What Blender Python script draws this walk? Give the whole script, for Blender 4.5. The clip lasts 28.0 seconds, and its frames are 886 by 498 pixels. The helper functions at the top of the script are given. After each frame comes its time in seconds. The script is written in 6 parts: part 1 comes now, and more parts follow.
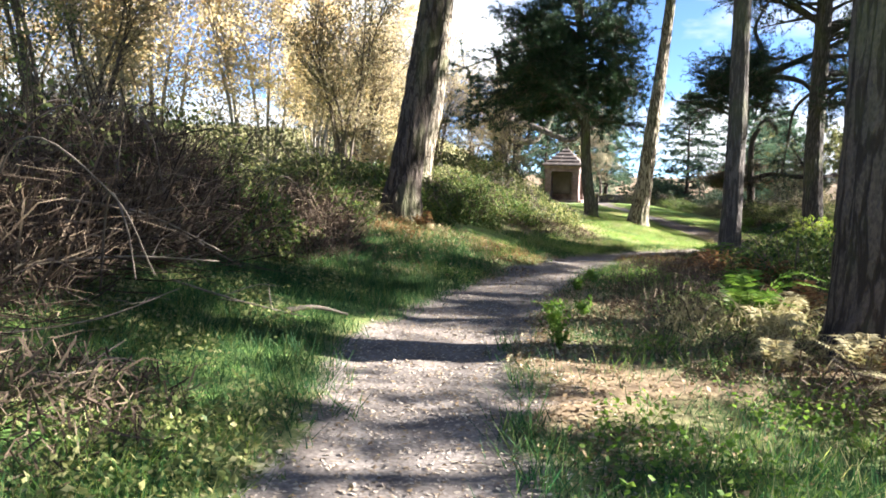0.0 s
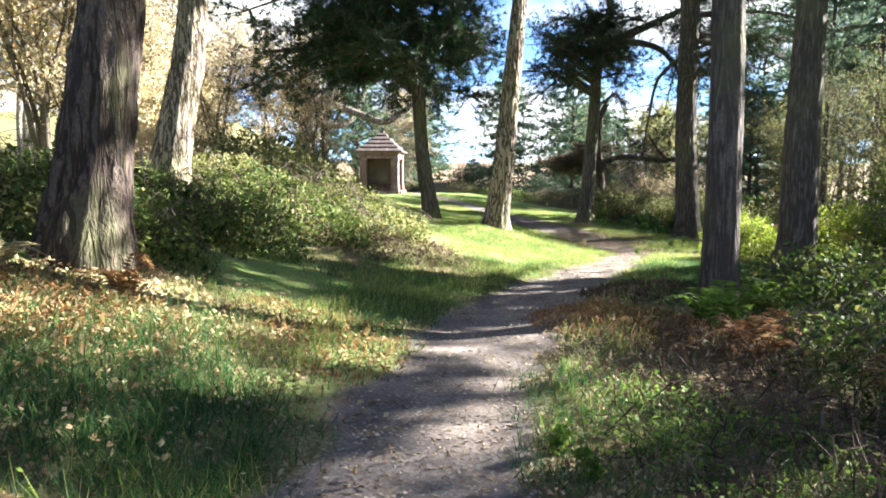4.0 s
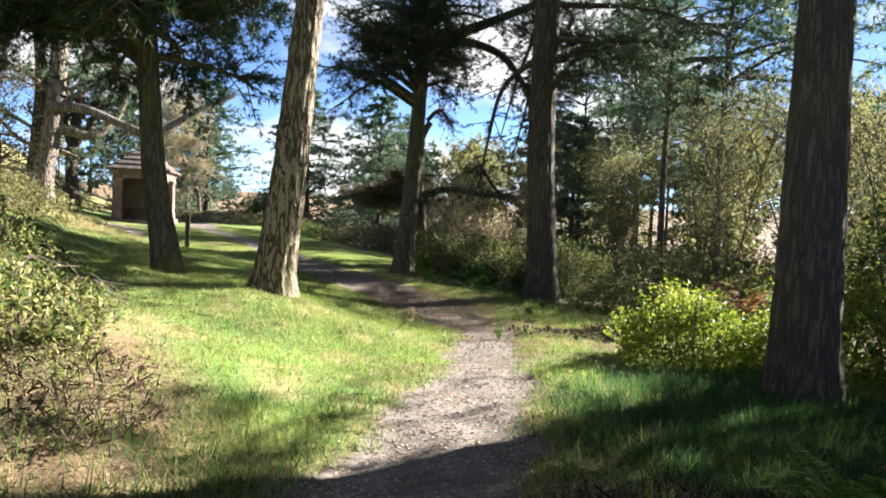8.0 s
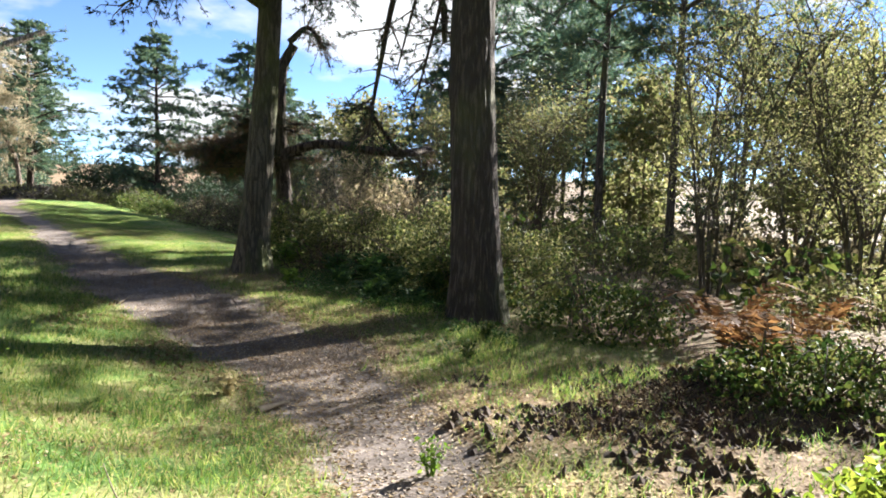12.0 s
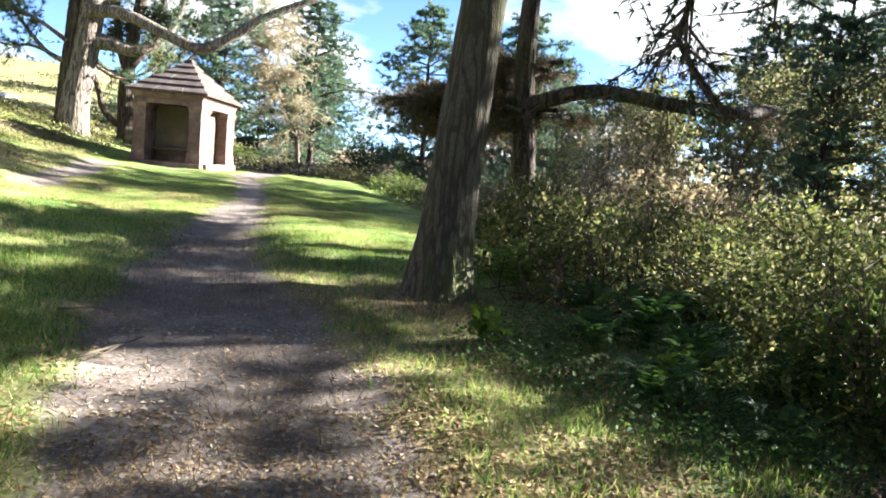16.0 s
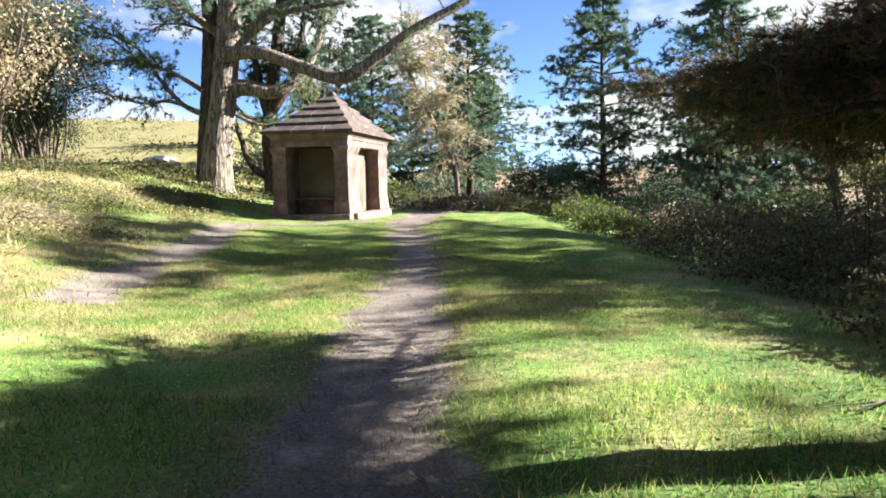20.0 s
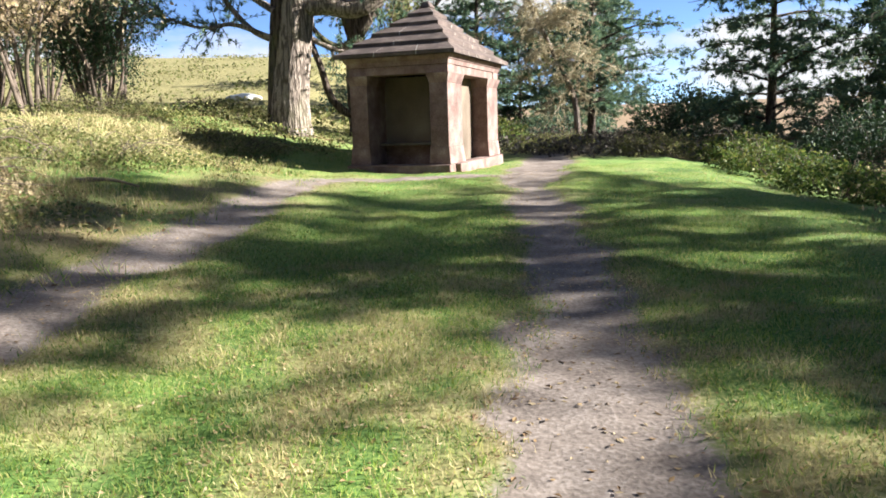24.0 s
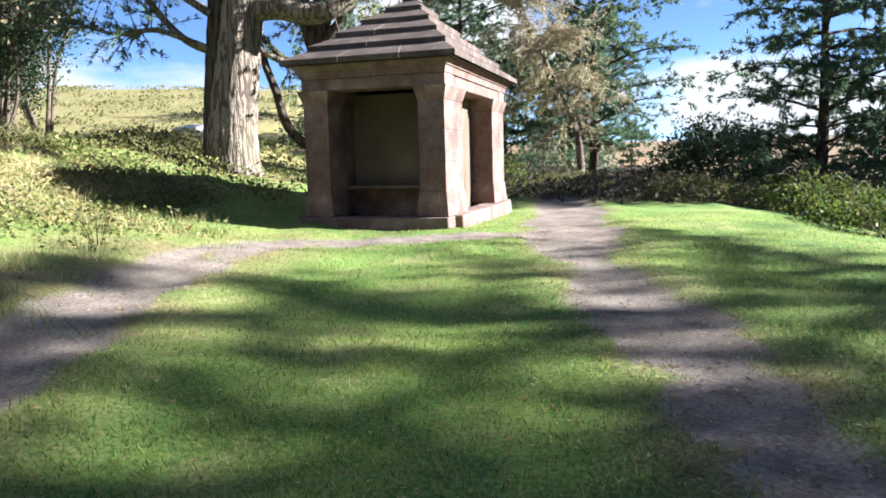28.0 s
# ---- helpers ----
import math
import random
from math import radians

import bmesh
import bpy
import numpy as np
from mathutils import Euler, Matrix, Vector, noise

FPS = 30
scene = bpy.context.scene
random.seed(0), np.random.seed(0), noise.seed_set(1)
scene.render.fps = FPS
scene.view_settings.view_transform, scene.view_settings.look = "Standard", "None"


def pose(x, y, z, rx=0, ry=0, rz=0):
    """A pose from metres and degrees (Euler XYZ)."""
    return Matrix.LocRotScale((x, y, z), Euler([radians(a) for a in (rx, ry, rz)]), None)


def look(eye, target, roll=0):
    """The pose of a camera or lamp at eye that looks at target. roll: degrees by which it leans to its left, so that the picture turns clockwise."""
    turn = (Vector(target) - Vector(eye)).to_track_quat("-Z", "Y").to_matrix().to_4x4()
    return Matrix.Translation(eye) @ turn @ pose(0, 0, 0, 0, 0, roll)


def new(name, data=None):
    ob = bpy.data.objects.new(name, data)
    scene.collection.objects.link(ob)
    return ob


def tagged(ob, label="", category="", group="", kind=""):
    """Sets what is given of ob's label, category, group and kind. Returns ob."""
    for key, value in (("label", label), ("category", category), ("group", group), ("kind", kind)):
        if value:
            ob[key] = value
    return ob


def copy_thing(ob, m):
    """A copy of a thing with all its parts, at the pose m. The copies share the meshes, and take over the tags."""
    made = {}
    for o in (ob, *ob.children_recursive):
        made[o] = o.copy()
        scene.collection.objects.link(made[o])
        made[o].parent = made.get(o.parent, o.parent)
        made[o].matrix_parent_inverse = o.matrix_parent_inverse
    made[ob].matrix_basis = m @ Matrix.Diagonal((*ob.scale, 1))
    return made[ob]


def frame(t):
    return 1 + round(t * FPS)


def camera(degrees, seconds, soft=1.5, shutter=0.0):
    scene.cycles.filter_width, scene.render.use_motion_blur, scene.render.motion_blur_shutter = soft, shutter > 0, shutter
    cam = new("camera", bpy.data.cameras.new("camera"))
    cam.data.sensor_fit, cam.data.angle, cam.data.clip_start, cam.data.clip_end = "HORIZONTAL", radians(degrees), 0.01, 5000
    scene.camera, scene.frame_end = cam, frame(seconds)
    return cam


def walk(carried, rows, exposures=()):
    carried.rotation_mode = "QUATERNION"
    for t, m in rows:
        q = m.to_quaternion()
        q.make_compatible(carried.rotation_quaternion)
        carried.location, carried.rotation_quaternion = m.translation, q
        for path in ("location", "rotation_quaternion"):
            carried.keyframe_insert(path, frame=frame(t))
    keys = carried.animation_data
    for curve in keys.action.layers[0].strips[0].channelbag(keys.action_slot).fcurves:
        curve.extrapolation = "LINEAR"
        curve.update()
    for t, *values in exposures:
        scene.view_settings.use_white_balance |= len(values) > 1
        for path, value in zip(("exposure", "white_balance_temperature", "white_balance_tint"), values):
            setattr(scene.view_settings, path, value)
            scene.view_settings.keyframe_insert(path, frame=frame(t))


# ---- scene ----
cam = camera(64.5, 28.0, 1.75)
METRES, EYE, TILT, LEAN, TURN = 42.9, 1.5, 1.0, 4.0, 0.0
ROWS = [
    (0.0, 0.0, 0.0, 0.0, 0.65, -6.57, -5.64),
    (0.5, -0.0014, 0.0223, 0.0002, 0.3, -6.42, -5.23),
    (1.0, -0.0029, 0.0415, 0.0004, -2.42, -4.48, -4.93),
    (1.5, -0.0019, 0.0637, 0.0007, -4.98, -7.5, -4.19),
    (2.0, -0.0016, 0.0829, 0.0009, -7.44, -3.64, -4.42),
    (2.5, 0.0025, 0.1044, 0.0011, -11.96, -5.17, -4.08),
    (3.0, 0.0042, 0.1233, 0.0017, -13.59, -1.61, -4.44),
    (3.5, 0.0081, 0.1433, 0.0013, -14.48, -6.48, -4.46),
    (5.5, 0.027, 0.2208, -0.0004, -15.85, -4.67, -4.73),
    (6.0, 0.0341, 0.2404, -0.0001, -16.36, -5.42, -3.9),
    (6.5, 0.042, 0.2573, 0.0003, -20.12, -4.33, -3.91),
    (7.0, 0.0513, 0.2758, 0.0004, -24.37, -2.58, -4.87),
    (7.5, 0.0607, 0.2921, 0.001, -27.48, -2.18, -5.48),
    (8.0, 0.0717, 0.3104, 0.0012, -31.02, -1.93, -6.62),
    (8.5, 0.0806, 0.3261, 0.0013, -33.4, -1.95, -6.45),
    (9.0, 0.0911, 0.3435, 0.0015, -34.99, -2.65, -6.49),
    (9.5, 0.1005, 0.3591, 0.0012, -34.64, -3.07, -7.14),
    (10.0, 0.1125, 0.3758, 0.0013, -35.01, -4.1, -5.81),
    (10.5, 0.1228, 0.3918, 0.0012, -36.31, -4.93, -6.37),
    (11.0, 0.1352, 0.4074, 0.0013, -39.15, -5.41, -6.41),
    (11.5, 0.1465, 0.4238, 0.0009, -40.67, -3.9, -6.3),
    (13.5, 0.1912, 0.4805, -0.0002, -34.77, -1.75, -5.72),
    (14.0, 0.2027, 0.4948, -0.0013, -31.71, -1.84, -7.15),
    (14.5, 0.2114, 0.5092, -0.0025, -27.64, -1.96, -7.07),
    (15.0, 0.2208, 0.5236, -0.0035, -24.81, -2.1, -7.44),
    (15.5, 0.227, 0.5391, -0.0041, -21.4, -3.74, -7.7),
    (16.0, 0.2335, 0.556, -0.0043, -17.55, -6.2, -9.45),
    (16.5, 0.238, 0.5737, -0.0043, -13.34, -6.61, -9.42),
    (17.0, 0.2403, 0.59, -0.0039, -9.01, -7.15, -8.96),
    (17.5, 0.2407, 0.6083, -0.0035, -4.14, -7.03, -7.25),
    (18.0, 0.2397, 0.6245, -0.0025, -0.47, -6.19, -5.18),
    (18.5, 0.2394, 0.6432, -0.0024, -2.11, -6.86, -3.66),
    (19.0, 0.2381, 0.6581, -0.0016, -2.31, -8.38, -3.63),
    (19.5, 0.2385, 0.6752, -0.0002, -5.87, -7.39, -2.13),
    (20.0, 0.2368, 0.6901, -0.0002, -5.32, -6.06, -3.06),
    (20.5, 0.2376, 0.7072, -0.0009, -7.56, -8.89, -3.19),
    (22.5, 0.2367, 0.7701, 0.0022, -3.75, -5.01, -2.65),
    (23.0, 0.2356, 0.7841, 0.001, 0.94, -6.08, -1.92),
    (23.5, 0.234, 0.8001, -0.0002, -0.13, -8.2, -2.84),
    (24.0, 0.232, 0.8143, -0.0012, 2.79, -11.5, -2.21),
    (24.5, 0.2293, 0.8299, -0.0024, 4.5, -14.76, -2.49),
    (25.0, 0.228, 0.8438, -0.0029, 5.35, -17.95, -1.49),
    (25.5, 0.2265, 0.8586, -0.0035, 0.68, -13.36, -3.15),
    (26.0, 0.226, 0.8743, -0.0043, -1.98, -10.54, -3.7),
    (26.5, 0.2243, 0.8904, -0.0049, -2.05, -6.68, -4.92),
    (27.0, 0.223, 0.9049, -0.0056, -2.23, -6.35, -3.55),
    (27.5, 0.2193, 0.9195, -0.0056, 0.64, -7.79, -2.96),
    (28.0, 0.2182, 0.9323, -0.0053, 0.54, -8.43, -2.55),
]
walk(cam, [(t, pose(0, 0, EYE, TILT, LEAN, TURN) @ pose(METRES * x, METRES * y, METRES * z, 90 + pitch, roll, yaw)) for t, x, y, z, yaw, pitch, roll in ROWS],
     exposures=((0.0, 3.15, 6200, 10), (1.0, 3.4, 6150, 10), (3.0, 3.52, 6250, 10), (6.0, 3.22, 6250, 10), (7.0, 3.05, 6400, 10), (9.0, 2.52, 6550, 10), (11.0, 2.6, 6450, 10), (14.0, 3.3, 6250, 10), (17.0, 3.32, 6300, 10), (20.0, 2.68, 6350, 10), (24.0, 2.45, 6400, 10), (26.0, 2.72, 6100, 10), (28.0, 2.6, 6050, 10)))


# ---- world, sun ----
SUN_AZ, SUN_EL = 5.0, 24.0
world = bpy.data.worlds.new("sky")
scene.world = world
world.use_nodes = True
wn, wl = world.node_tree.nodes, world.node_tree.links
wn.clear()
w_out = wn.new("ShaderNodeOutputWorld")
w_bg = wn.new("ShaderNodeBackground")
w_sky = wn.new("ShaderNodeTexSky")
w_sky.sky_type, w_sky.sun_disc = "NISHITA", False
w_sky.sun_elevation, w_sky.sun_rotation = radians(SUN_EL), radians(90 - SUN_AZ)
w_sky.air_density = 0.5
w_sky.altitude, w_sky.dust_density, w_sky.ozone_density = 2200, 0.12, 3.0
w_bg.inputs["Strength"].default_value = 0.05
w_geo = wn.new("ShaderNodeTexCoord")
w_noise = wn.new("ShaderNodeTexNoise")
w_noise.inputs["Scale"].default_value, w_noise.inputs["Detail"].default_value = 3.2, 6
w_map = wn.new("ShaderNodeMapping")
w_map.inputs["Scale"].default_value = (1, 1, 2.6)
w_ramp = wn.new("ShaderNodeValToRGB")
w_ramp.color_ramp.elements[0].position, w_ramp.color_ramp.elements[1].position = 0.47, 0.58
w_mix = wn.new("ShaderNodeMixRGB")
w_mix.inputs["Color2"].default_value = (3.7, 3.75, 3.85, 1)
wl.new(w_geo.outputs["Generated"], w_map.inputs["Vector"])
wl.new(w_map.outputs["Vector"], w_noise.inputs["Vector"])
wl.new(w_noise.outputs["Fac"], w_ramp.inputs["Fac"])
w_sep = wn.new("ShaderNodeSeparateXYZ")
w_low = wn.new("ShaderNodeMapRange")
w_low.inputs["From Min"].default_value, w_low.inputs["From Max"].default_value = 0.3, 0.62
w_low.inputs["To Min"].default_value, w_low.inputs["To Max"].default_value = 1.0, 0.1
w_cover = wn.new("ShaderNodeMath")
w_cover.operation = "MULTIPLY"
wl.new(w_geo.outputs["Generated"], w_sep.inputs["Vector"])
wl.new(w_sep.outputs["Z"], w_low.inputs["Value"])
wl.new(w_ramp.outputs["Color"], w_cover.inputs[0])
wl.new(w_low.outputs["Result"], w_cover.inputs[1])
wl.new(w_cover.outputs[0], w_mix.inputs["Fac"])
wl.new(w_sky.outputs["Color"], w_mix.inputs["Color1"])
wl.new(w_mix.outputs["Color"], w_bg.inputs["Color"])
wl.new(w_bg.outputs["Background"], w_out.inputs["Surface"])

sun_data = bpy.data.lights.new("sun", "SUN")
sun_data.energy, sun_data.angle, sun_data.color = 5.0, radians(0.55), (1.0, 0.97, 0.935)
sun = new("sun", sun_data)
ca, sa, ce, se = math.cos(radians(SUN_AZ)), math.sin(radians(SUN_AZ)), math.cos(radians(SUN_EL)), math.sin(radians(SUN_EL))
sun.matrix_world = look((60 * ca * ce, 60 * sa * ce, 60 * se), (0, 0, 0))

# ---- materials ----
RNG = np.random.default_rng(7)


def node_mat(name):
    m = bpy.data.materials.new(name)
    m.use_nodes = True
    return m, m.node_tree.nodes, m.node_tree.links, m.node_tree.nodes["Principled BSDF"]


def ramp_node(nodes, stops):
    r = nodes.new("ShaderNodeValToRGB")
    e = r.color_ramp.elements
    while len(e) < len(stops):
        e.new(0.5)
    for k, (pos, col) in zip(e, stops):
        k.position, k.color = pos, (*col, 1)
    return r


def coords(nodes, links, scale, kind="Object"):
    tc, mp = nodes.new("ShaderNodeTexCoord"), nodes.new("ShaderNodeMapping")
    mp.inputs["Scale"].default_value = scale
    links.new(tc.outputs[kind], mp.inputs["Vector"])
    return mp


def rough_mat(name, stops, scale=4.0, fine=40.0, roughness=0.9, bump=0.4, distance=0.01, stretch=(1, 1, 1), blotch=0.35):
    """A mineral or wooden surface: colour from coarse noise, darker blotches, fine grain and relief."""
    m, n, l, b = node_mat(name)
    mp = coords(n, l, stretch)
    a, f, c = (n.new("ShaderNodeTexNoise") for _ in range(3))
    a.inputs["Scale"].default_value, a.inputs["Detail"].default_value = scale, 6
    f.inputs["Scale"].default_value, f.inputs["Detail"].default_value = fine, 4
    c.inputs["Scale"].default_value = scale * 0.3
    for k in (a, f, c):
        l.new(mp.outputs["Vector"], k.inputs["Vector"])
    r = ramp_node(n, stops)
    add = n.new("ShaderNodeMath")
    add.operation = "MULTIPLY_ADD"
    add.inputs[1].default_value, add.inputs[2].default_value = 0.45, 0.0
    l.new(f.outputs["Fac"], add.inputs[0])
    mid = n.new("ShaderNodeMath")
    mid.operation = "MULTIPLY_ADD"
    mid.inputs[1].default_value = 0.7
    l.new(a.outputs["Fac"], mid.inputs[0])
    l.new(add.outputs[0], mid.inputs[2])
    l.new(mid.outputs[0], r.inputs["Fac"])
    mx = n.new("ShaderNodeMixRGB")
    mx.blend_type = "MULTIPLY"
    mx.inputs["Fac"].default_value = blotch
    l.new(r.outputs["Color"], mx.inputs["Color1"])
    cr = ramp_node(n, [(0.35, (0.35, 0.36, 0.34)), (0.6, (1, 1, 1))])
    l.new(c.outputs["Fac"], cr.inputs["Fac"])
    l.new(cr.outputs["Color"], mx.inputs["Color2"])
    l.new(mx.outputs["Color"], b.inputs["Base Color"])
    bp = n.new("ShaderNodeBump")
    bp.inputs["Strength"].default_value, bp.inputs["Distance"].default_value = bump, distance
    l.new(mid.outputs[0], bp.inputs["Height"])
    l.new(bp.outputs["Normal"], b.inputs["Normal"])
    b.inputs["Roughness"].default_value = roughness
    b.inputs["Specular IOR Level"].default_value = 0.25
    return m


def bark_mat(name, dark, light, moss=0.0, scale=9.0, upright=0.13, crack=0.085):
    """Plated bark: upright plates between dark fissures, and a little green algae."""
    m, n, l, b = node_mat(name)
    mp = coords(n, l, (1, 1, upright))
    fis, a, g = (n.new("ShaderNodeTexNoise") for _ in range(3))
    fis.inputs["Scale"].default_value, fis.inputs["Detail"].default_value, fis.inputs["Distortion"].default_value = scale, 5, 0.35
    a.inputs["Scale"].default_value, a.inputs["Detail"].default_value = scale * 5, 8
    g.inputs["Scale"].default_value, g.inputs["Detail"].default_value = 1.7, 5
    l.new(mp.outputs["Vector"], fis.inputs["Vector"])
    gp = coords(n, l, (1, 1, 0.45))
    l.new(gp.outputs["Vector"], a.inputs["Vector"])
    l.new(gp.outputs["Vector"], g.inputs["Vector"])
    off = n.new("ShaderNodeMath")
    off.operation = "SUBTRACT"
    off.inputs[1].default_value = 0.5
    l.new(fis.outputs["Fac"], off.inputs[0])
    ab = n.new("ShaderNodeMath")
    ab.operation = "ABSOLUTE"
    l.new(off.outputs[0], ab.inputs[0])
    plate = n.new("ShaderNodeMapRange")
    plate.inputs["From Max"].default_value = crack
    plate.interpolation_type = "SMOOTHSTEP"
    l.new(ab.outputs[0], plate.inputs["Value"])
    mth = n.new("ShaderNodeMath")
    mth.operation = "MULTIPLY"
    grain = n.new("ShaderNodeMapRange")
    grain.inputs["From Min"].default_value, grain.inputs["From Max"].default_value = 0.3, 0.72
    grain.inputs["To Min"].default_value, grain.inputs["To Max"].default_value = 0.4, 1.0
    l.new(a.outputs["Fac"], grain.inputs["Value"])
    l.new(plate.outputs["Result"], mth.inputs[0])
    l.new(grain.outputs["Result"], mth.inputs[1])
    r = ramp_node(n, [(0.0, tuple(0.68 * c for c in dark)), (0.3, dark), (0.9, light)])
    l.new(mth.outputs[0], r.inputs["Fac"])
    gm = n.new("ShaderNodeMixRGB")
    gr = ramp_node(n, [(0.5, (0, 0, 0)), (0.68, (moss, moss, moss))])
    l.new(g.outputs["Fac"], gr.inputs["Fac"])
    l.new(gr.outputs["Color"], gm.inputs["Fac"])
    l.new(r.outputs["Color"], gm.inputs["Color1"])
    gm.inputs["Color2"].default_value = (0.13, 0.15, 0.05, 1)
    l.new(gm.outputs["Color"], b.inputs["Base Color"])
    bp = n.new("ShaderNodeBump")
    bp.inputs["Strength"].default_value, bp.inputs["Distance"].default_value = 0.9, 0.03
    l.new(mth.outputs[0], bp.inputs["Height"])
    l.new(bp.outputs["Normal"], b.inputs["Normal"])
    b.inputs["Roughness"].default_value = 0.95
    b.inputs["Specular IOR Level"].default_value = 0.15
    return m


def leaf_mat(name, cols, trans=0.45, roughness=0.5):
    """Thin leaves: colour differs from leaf to leaf, part of the light passes through."""
    m, n, l, b = node_mat(name)
    g = n.new("ShaderNodeNewGeometry")
    k = len(cols)
    r = ramp_node(n, [(i / max(1, k - 1), c) for i, c in enumerate(cols)])
    l.new(g.outputs["Random Per Island"], r.inputs["Fac"])
    big = n.new("ShaderNodeTexNoise")
    big.inputs["Scale"].default_value, big.inputs["Detail"].default_value = 0.9, 3
    mp = coords(n, l, (1, 1, 1))
    l.new(mp.outputs["Vector"], big.inputs["Vector"])
    hs = n.new("ShaderNodeHueSaturation")
    vr = n.new("ShaderNodeMapRange")
    vr.inputs["From Min"].default_value, vr.inputs["From Max"].default_value = 0.3, 0.7
    vr.inputs["To Min"].default_value, vr.inputs["To Max"].default_value = 0.7, 1.25
    l.new(big.outputs["Fac"], vr.inputs["Value"])
    l.new(vr.outputs["Result"], hs.inputs["Value"])
    l.new(r.outputs["Color"], hs.inputs["Color"])
    l.new(hs.outputs["Color"], b.inputs["Base Color"])
    b.inputs["Roughness"].default_value = roughness + 0.12
    b.inputs["Specular IOR Level"].default_value = 0.22
    t = n.new("ShaderNodeBsdfTranslucent")
    l.new(hs.outputs["Color"], t.inputs["Color"])
    mx = n.new("ShaderNodeMixShader")
    mx.inputs["Fac"].default_value = trans
    l.new(b.outputs["BSDF"], mx.inputs[1])
    l.new(t.outputs["BSDF"], mx.inputs[2])
    l.new(mx.outputs["Shader"], n["Material Output"].inputs["Surface"])
    return m


M_BARK_DARK = bark_mat("pine_bark_dark", (0.048, 0.036, 0.028), (0.12, 0.092, 0.072), 0.35)
M_BARK_PALE = bark_mat("pine_bark_pale", (0.1, 0.075, 0.052), (0.44, 0.36, 0.265), 0.35, 13.0, 0.18, 0.085)
M_BARK_GREY = bark_mat("cedar_bark_grey", (0.12, 0.095, 0.075), (0.32, 0.26, 0.21), 0.2, 7.0)
M_BARK_FINE = bark_mat("pine_bark_fine", (0.08, 0.066, 0.055), (0.165, 0.137, 0.113), 0.4, 15.0, 0.14, 0.15)
M_BARK_MOSSY = bark_mat("pine_bark_mossy", (0.1, 0.086, 0.064), (0.185, 0.162, 0.118), 0.75, 14.0, 0.15, 0.14)
M_TWIG = rough_mat("thin_bark", [(0.3, (0.05, 0.04, 0.03)), (0.8, (0.16, 0.12, 0.09))], 12, 60)
M_BIRCH = rough_mat("birch_bark", [(0.3, (0.16, 0.13, 0.1)), (0.8, (0.42, 0.37, 0.3))], 9, 60, stretch=(1, 1, 3))
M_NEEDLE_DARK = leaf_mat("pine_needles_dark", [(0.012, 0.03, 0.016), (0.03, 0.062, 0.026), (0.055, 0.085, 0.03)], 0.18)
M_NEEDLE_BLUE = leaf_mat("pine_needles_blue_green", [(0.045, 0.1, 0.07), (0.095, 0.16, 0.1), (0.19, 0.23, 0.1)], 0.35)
M_NEEDLE_BROWN = leaf_mat("dead_needles", [(0.05, 0.032, 0.018), (0.11, 0.07, 0.035), (0.2, 0.13, 0.06)], 0.2)
M_LICHEN = leaf_mat("lichen_twigs", [(0.28, 0.23, 0.14), (0.42, 0.36, 0.23), (0.52, 0.45, 0.3)], 0.3)
M_LEAF_GOLD = leaf_mat("birch_leaves_gold", [(0.52, 0.4, 0.18), (0.7, 0.57, 0.31), (0.6, 0.44, 0.23), (0.44, 0.37, 0.2)], 0.6)
M_LEAF_OLIVE = leaf_mat("olive_leaves", [(0.08, 0.1, 0.03), (0.16, 0.17, 0.055), (0.25, 0.235, 0.1), (0.2, 0.165, 0.085)], 0.52)
M_LEAF_DULL = leaf_mat("brown_green_leaves", [(0.24, 0.19, 0.1), (0.36, 0.29, 0.17), (0.46, 0.36, 0.21), (0.22, 0.21, 0.1)], 0.55)
M_LEAF_FAWN = leaf_mat("fawn_leaves", [(0.42, 0.31, 0.2), (0.6, 0.47, 0.33), (0.5, 0.4, 0.24), (0.34, 0.3, 0.15)], 0.6)
M_BRAMBLE = leaf_mat("bramble_leaves", [(0.025, 0.05, 0.012), (0.06, 0.1, 0.02), (0.11, 0.15, 0.03), (0.2, 0.19, 0.05)], 0.35, 0.55)
M_THICKET = leaf_mat("thicket_leaves", [(0.04, 0.062, 0.02), (0.1, 0.13, 0.035), (0.22, 0.225, 0.065), (0.4, 0.36, 0.16)], 0.45, 0.5)
M_SCRUB = leaf_mat("scrub_leaves", [(0.045, 0.042, 0.022), (0.1, 0.082, 0.045), (0.17, 0.135, 0.08), (0.13, 0.16, 0.04)], 0.35, 0.6)
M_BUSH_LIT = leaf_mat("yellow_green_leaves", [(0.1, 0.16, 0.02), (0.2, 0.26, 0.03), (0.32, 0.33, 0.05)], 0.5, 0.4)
M_DEAD = leaf_mat("dead_stalks", [(0.028, 0.019, 0.012), (0.062, 0.041, 0.026), (0.1, 0.068, 0.043), (0.19, 0.14, 0.09)], 0.1, 0.8)
M_HEATHER = leaf_mat("grey_heather", [(0.04, 0.036, 0.03), (0.085, 0.075, 0.062), (0.14, 0.12, 0.1), (0.1, 0.1, 0.06)], 0.2, 0.8)
M_RUST = leaf_mat("rusty_bracken", [(0.13, 0.06, 0.025), (0.25, 0.125, 0.045), (0.32, 0.21, 0.09)], 0.35, 0.7)
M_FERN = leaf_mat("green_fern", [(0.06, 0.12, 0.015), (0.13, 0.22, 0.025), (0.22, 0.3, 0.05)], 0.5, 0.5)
# Darker copy of the fern green, with the thicket's shade put into it.
M_FERN_SHADED = leaf_mat("green_fern_shaded", [(0.02, 0.05, 0.012), (0.045, 0.095, 0.02), (0.09, 0.15, 0.03)], 0.35, 0.6)
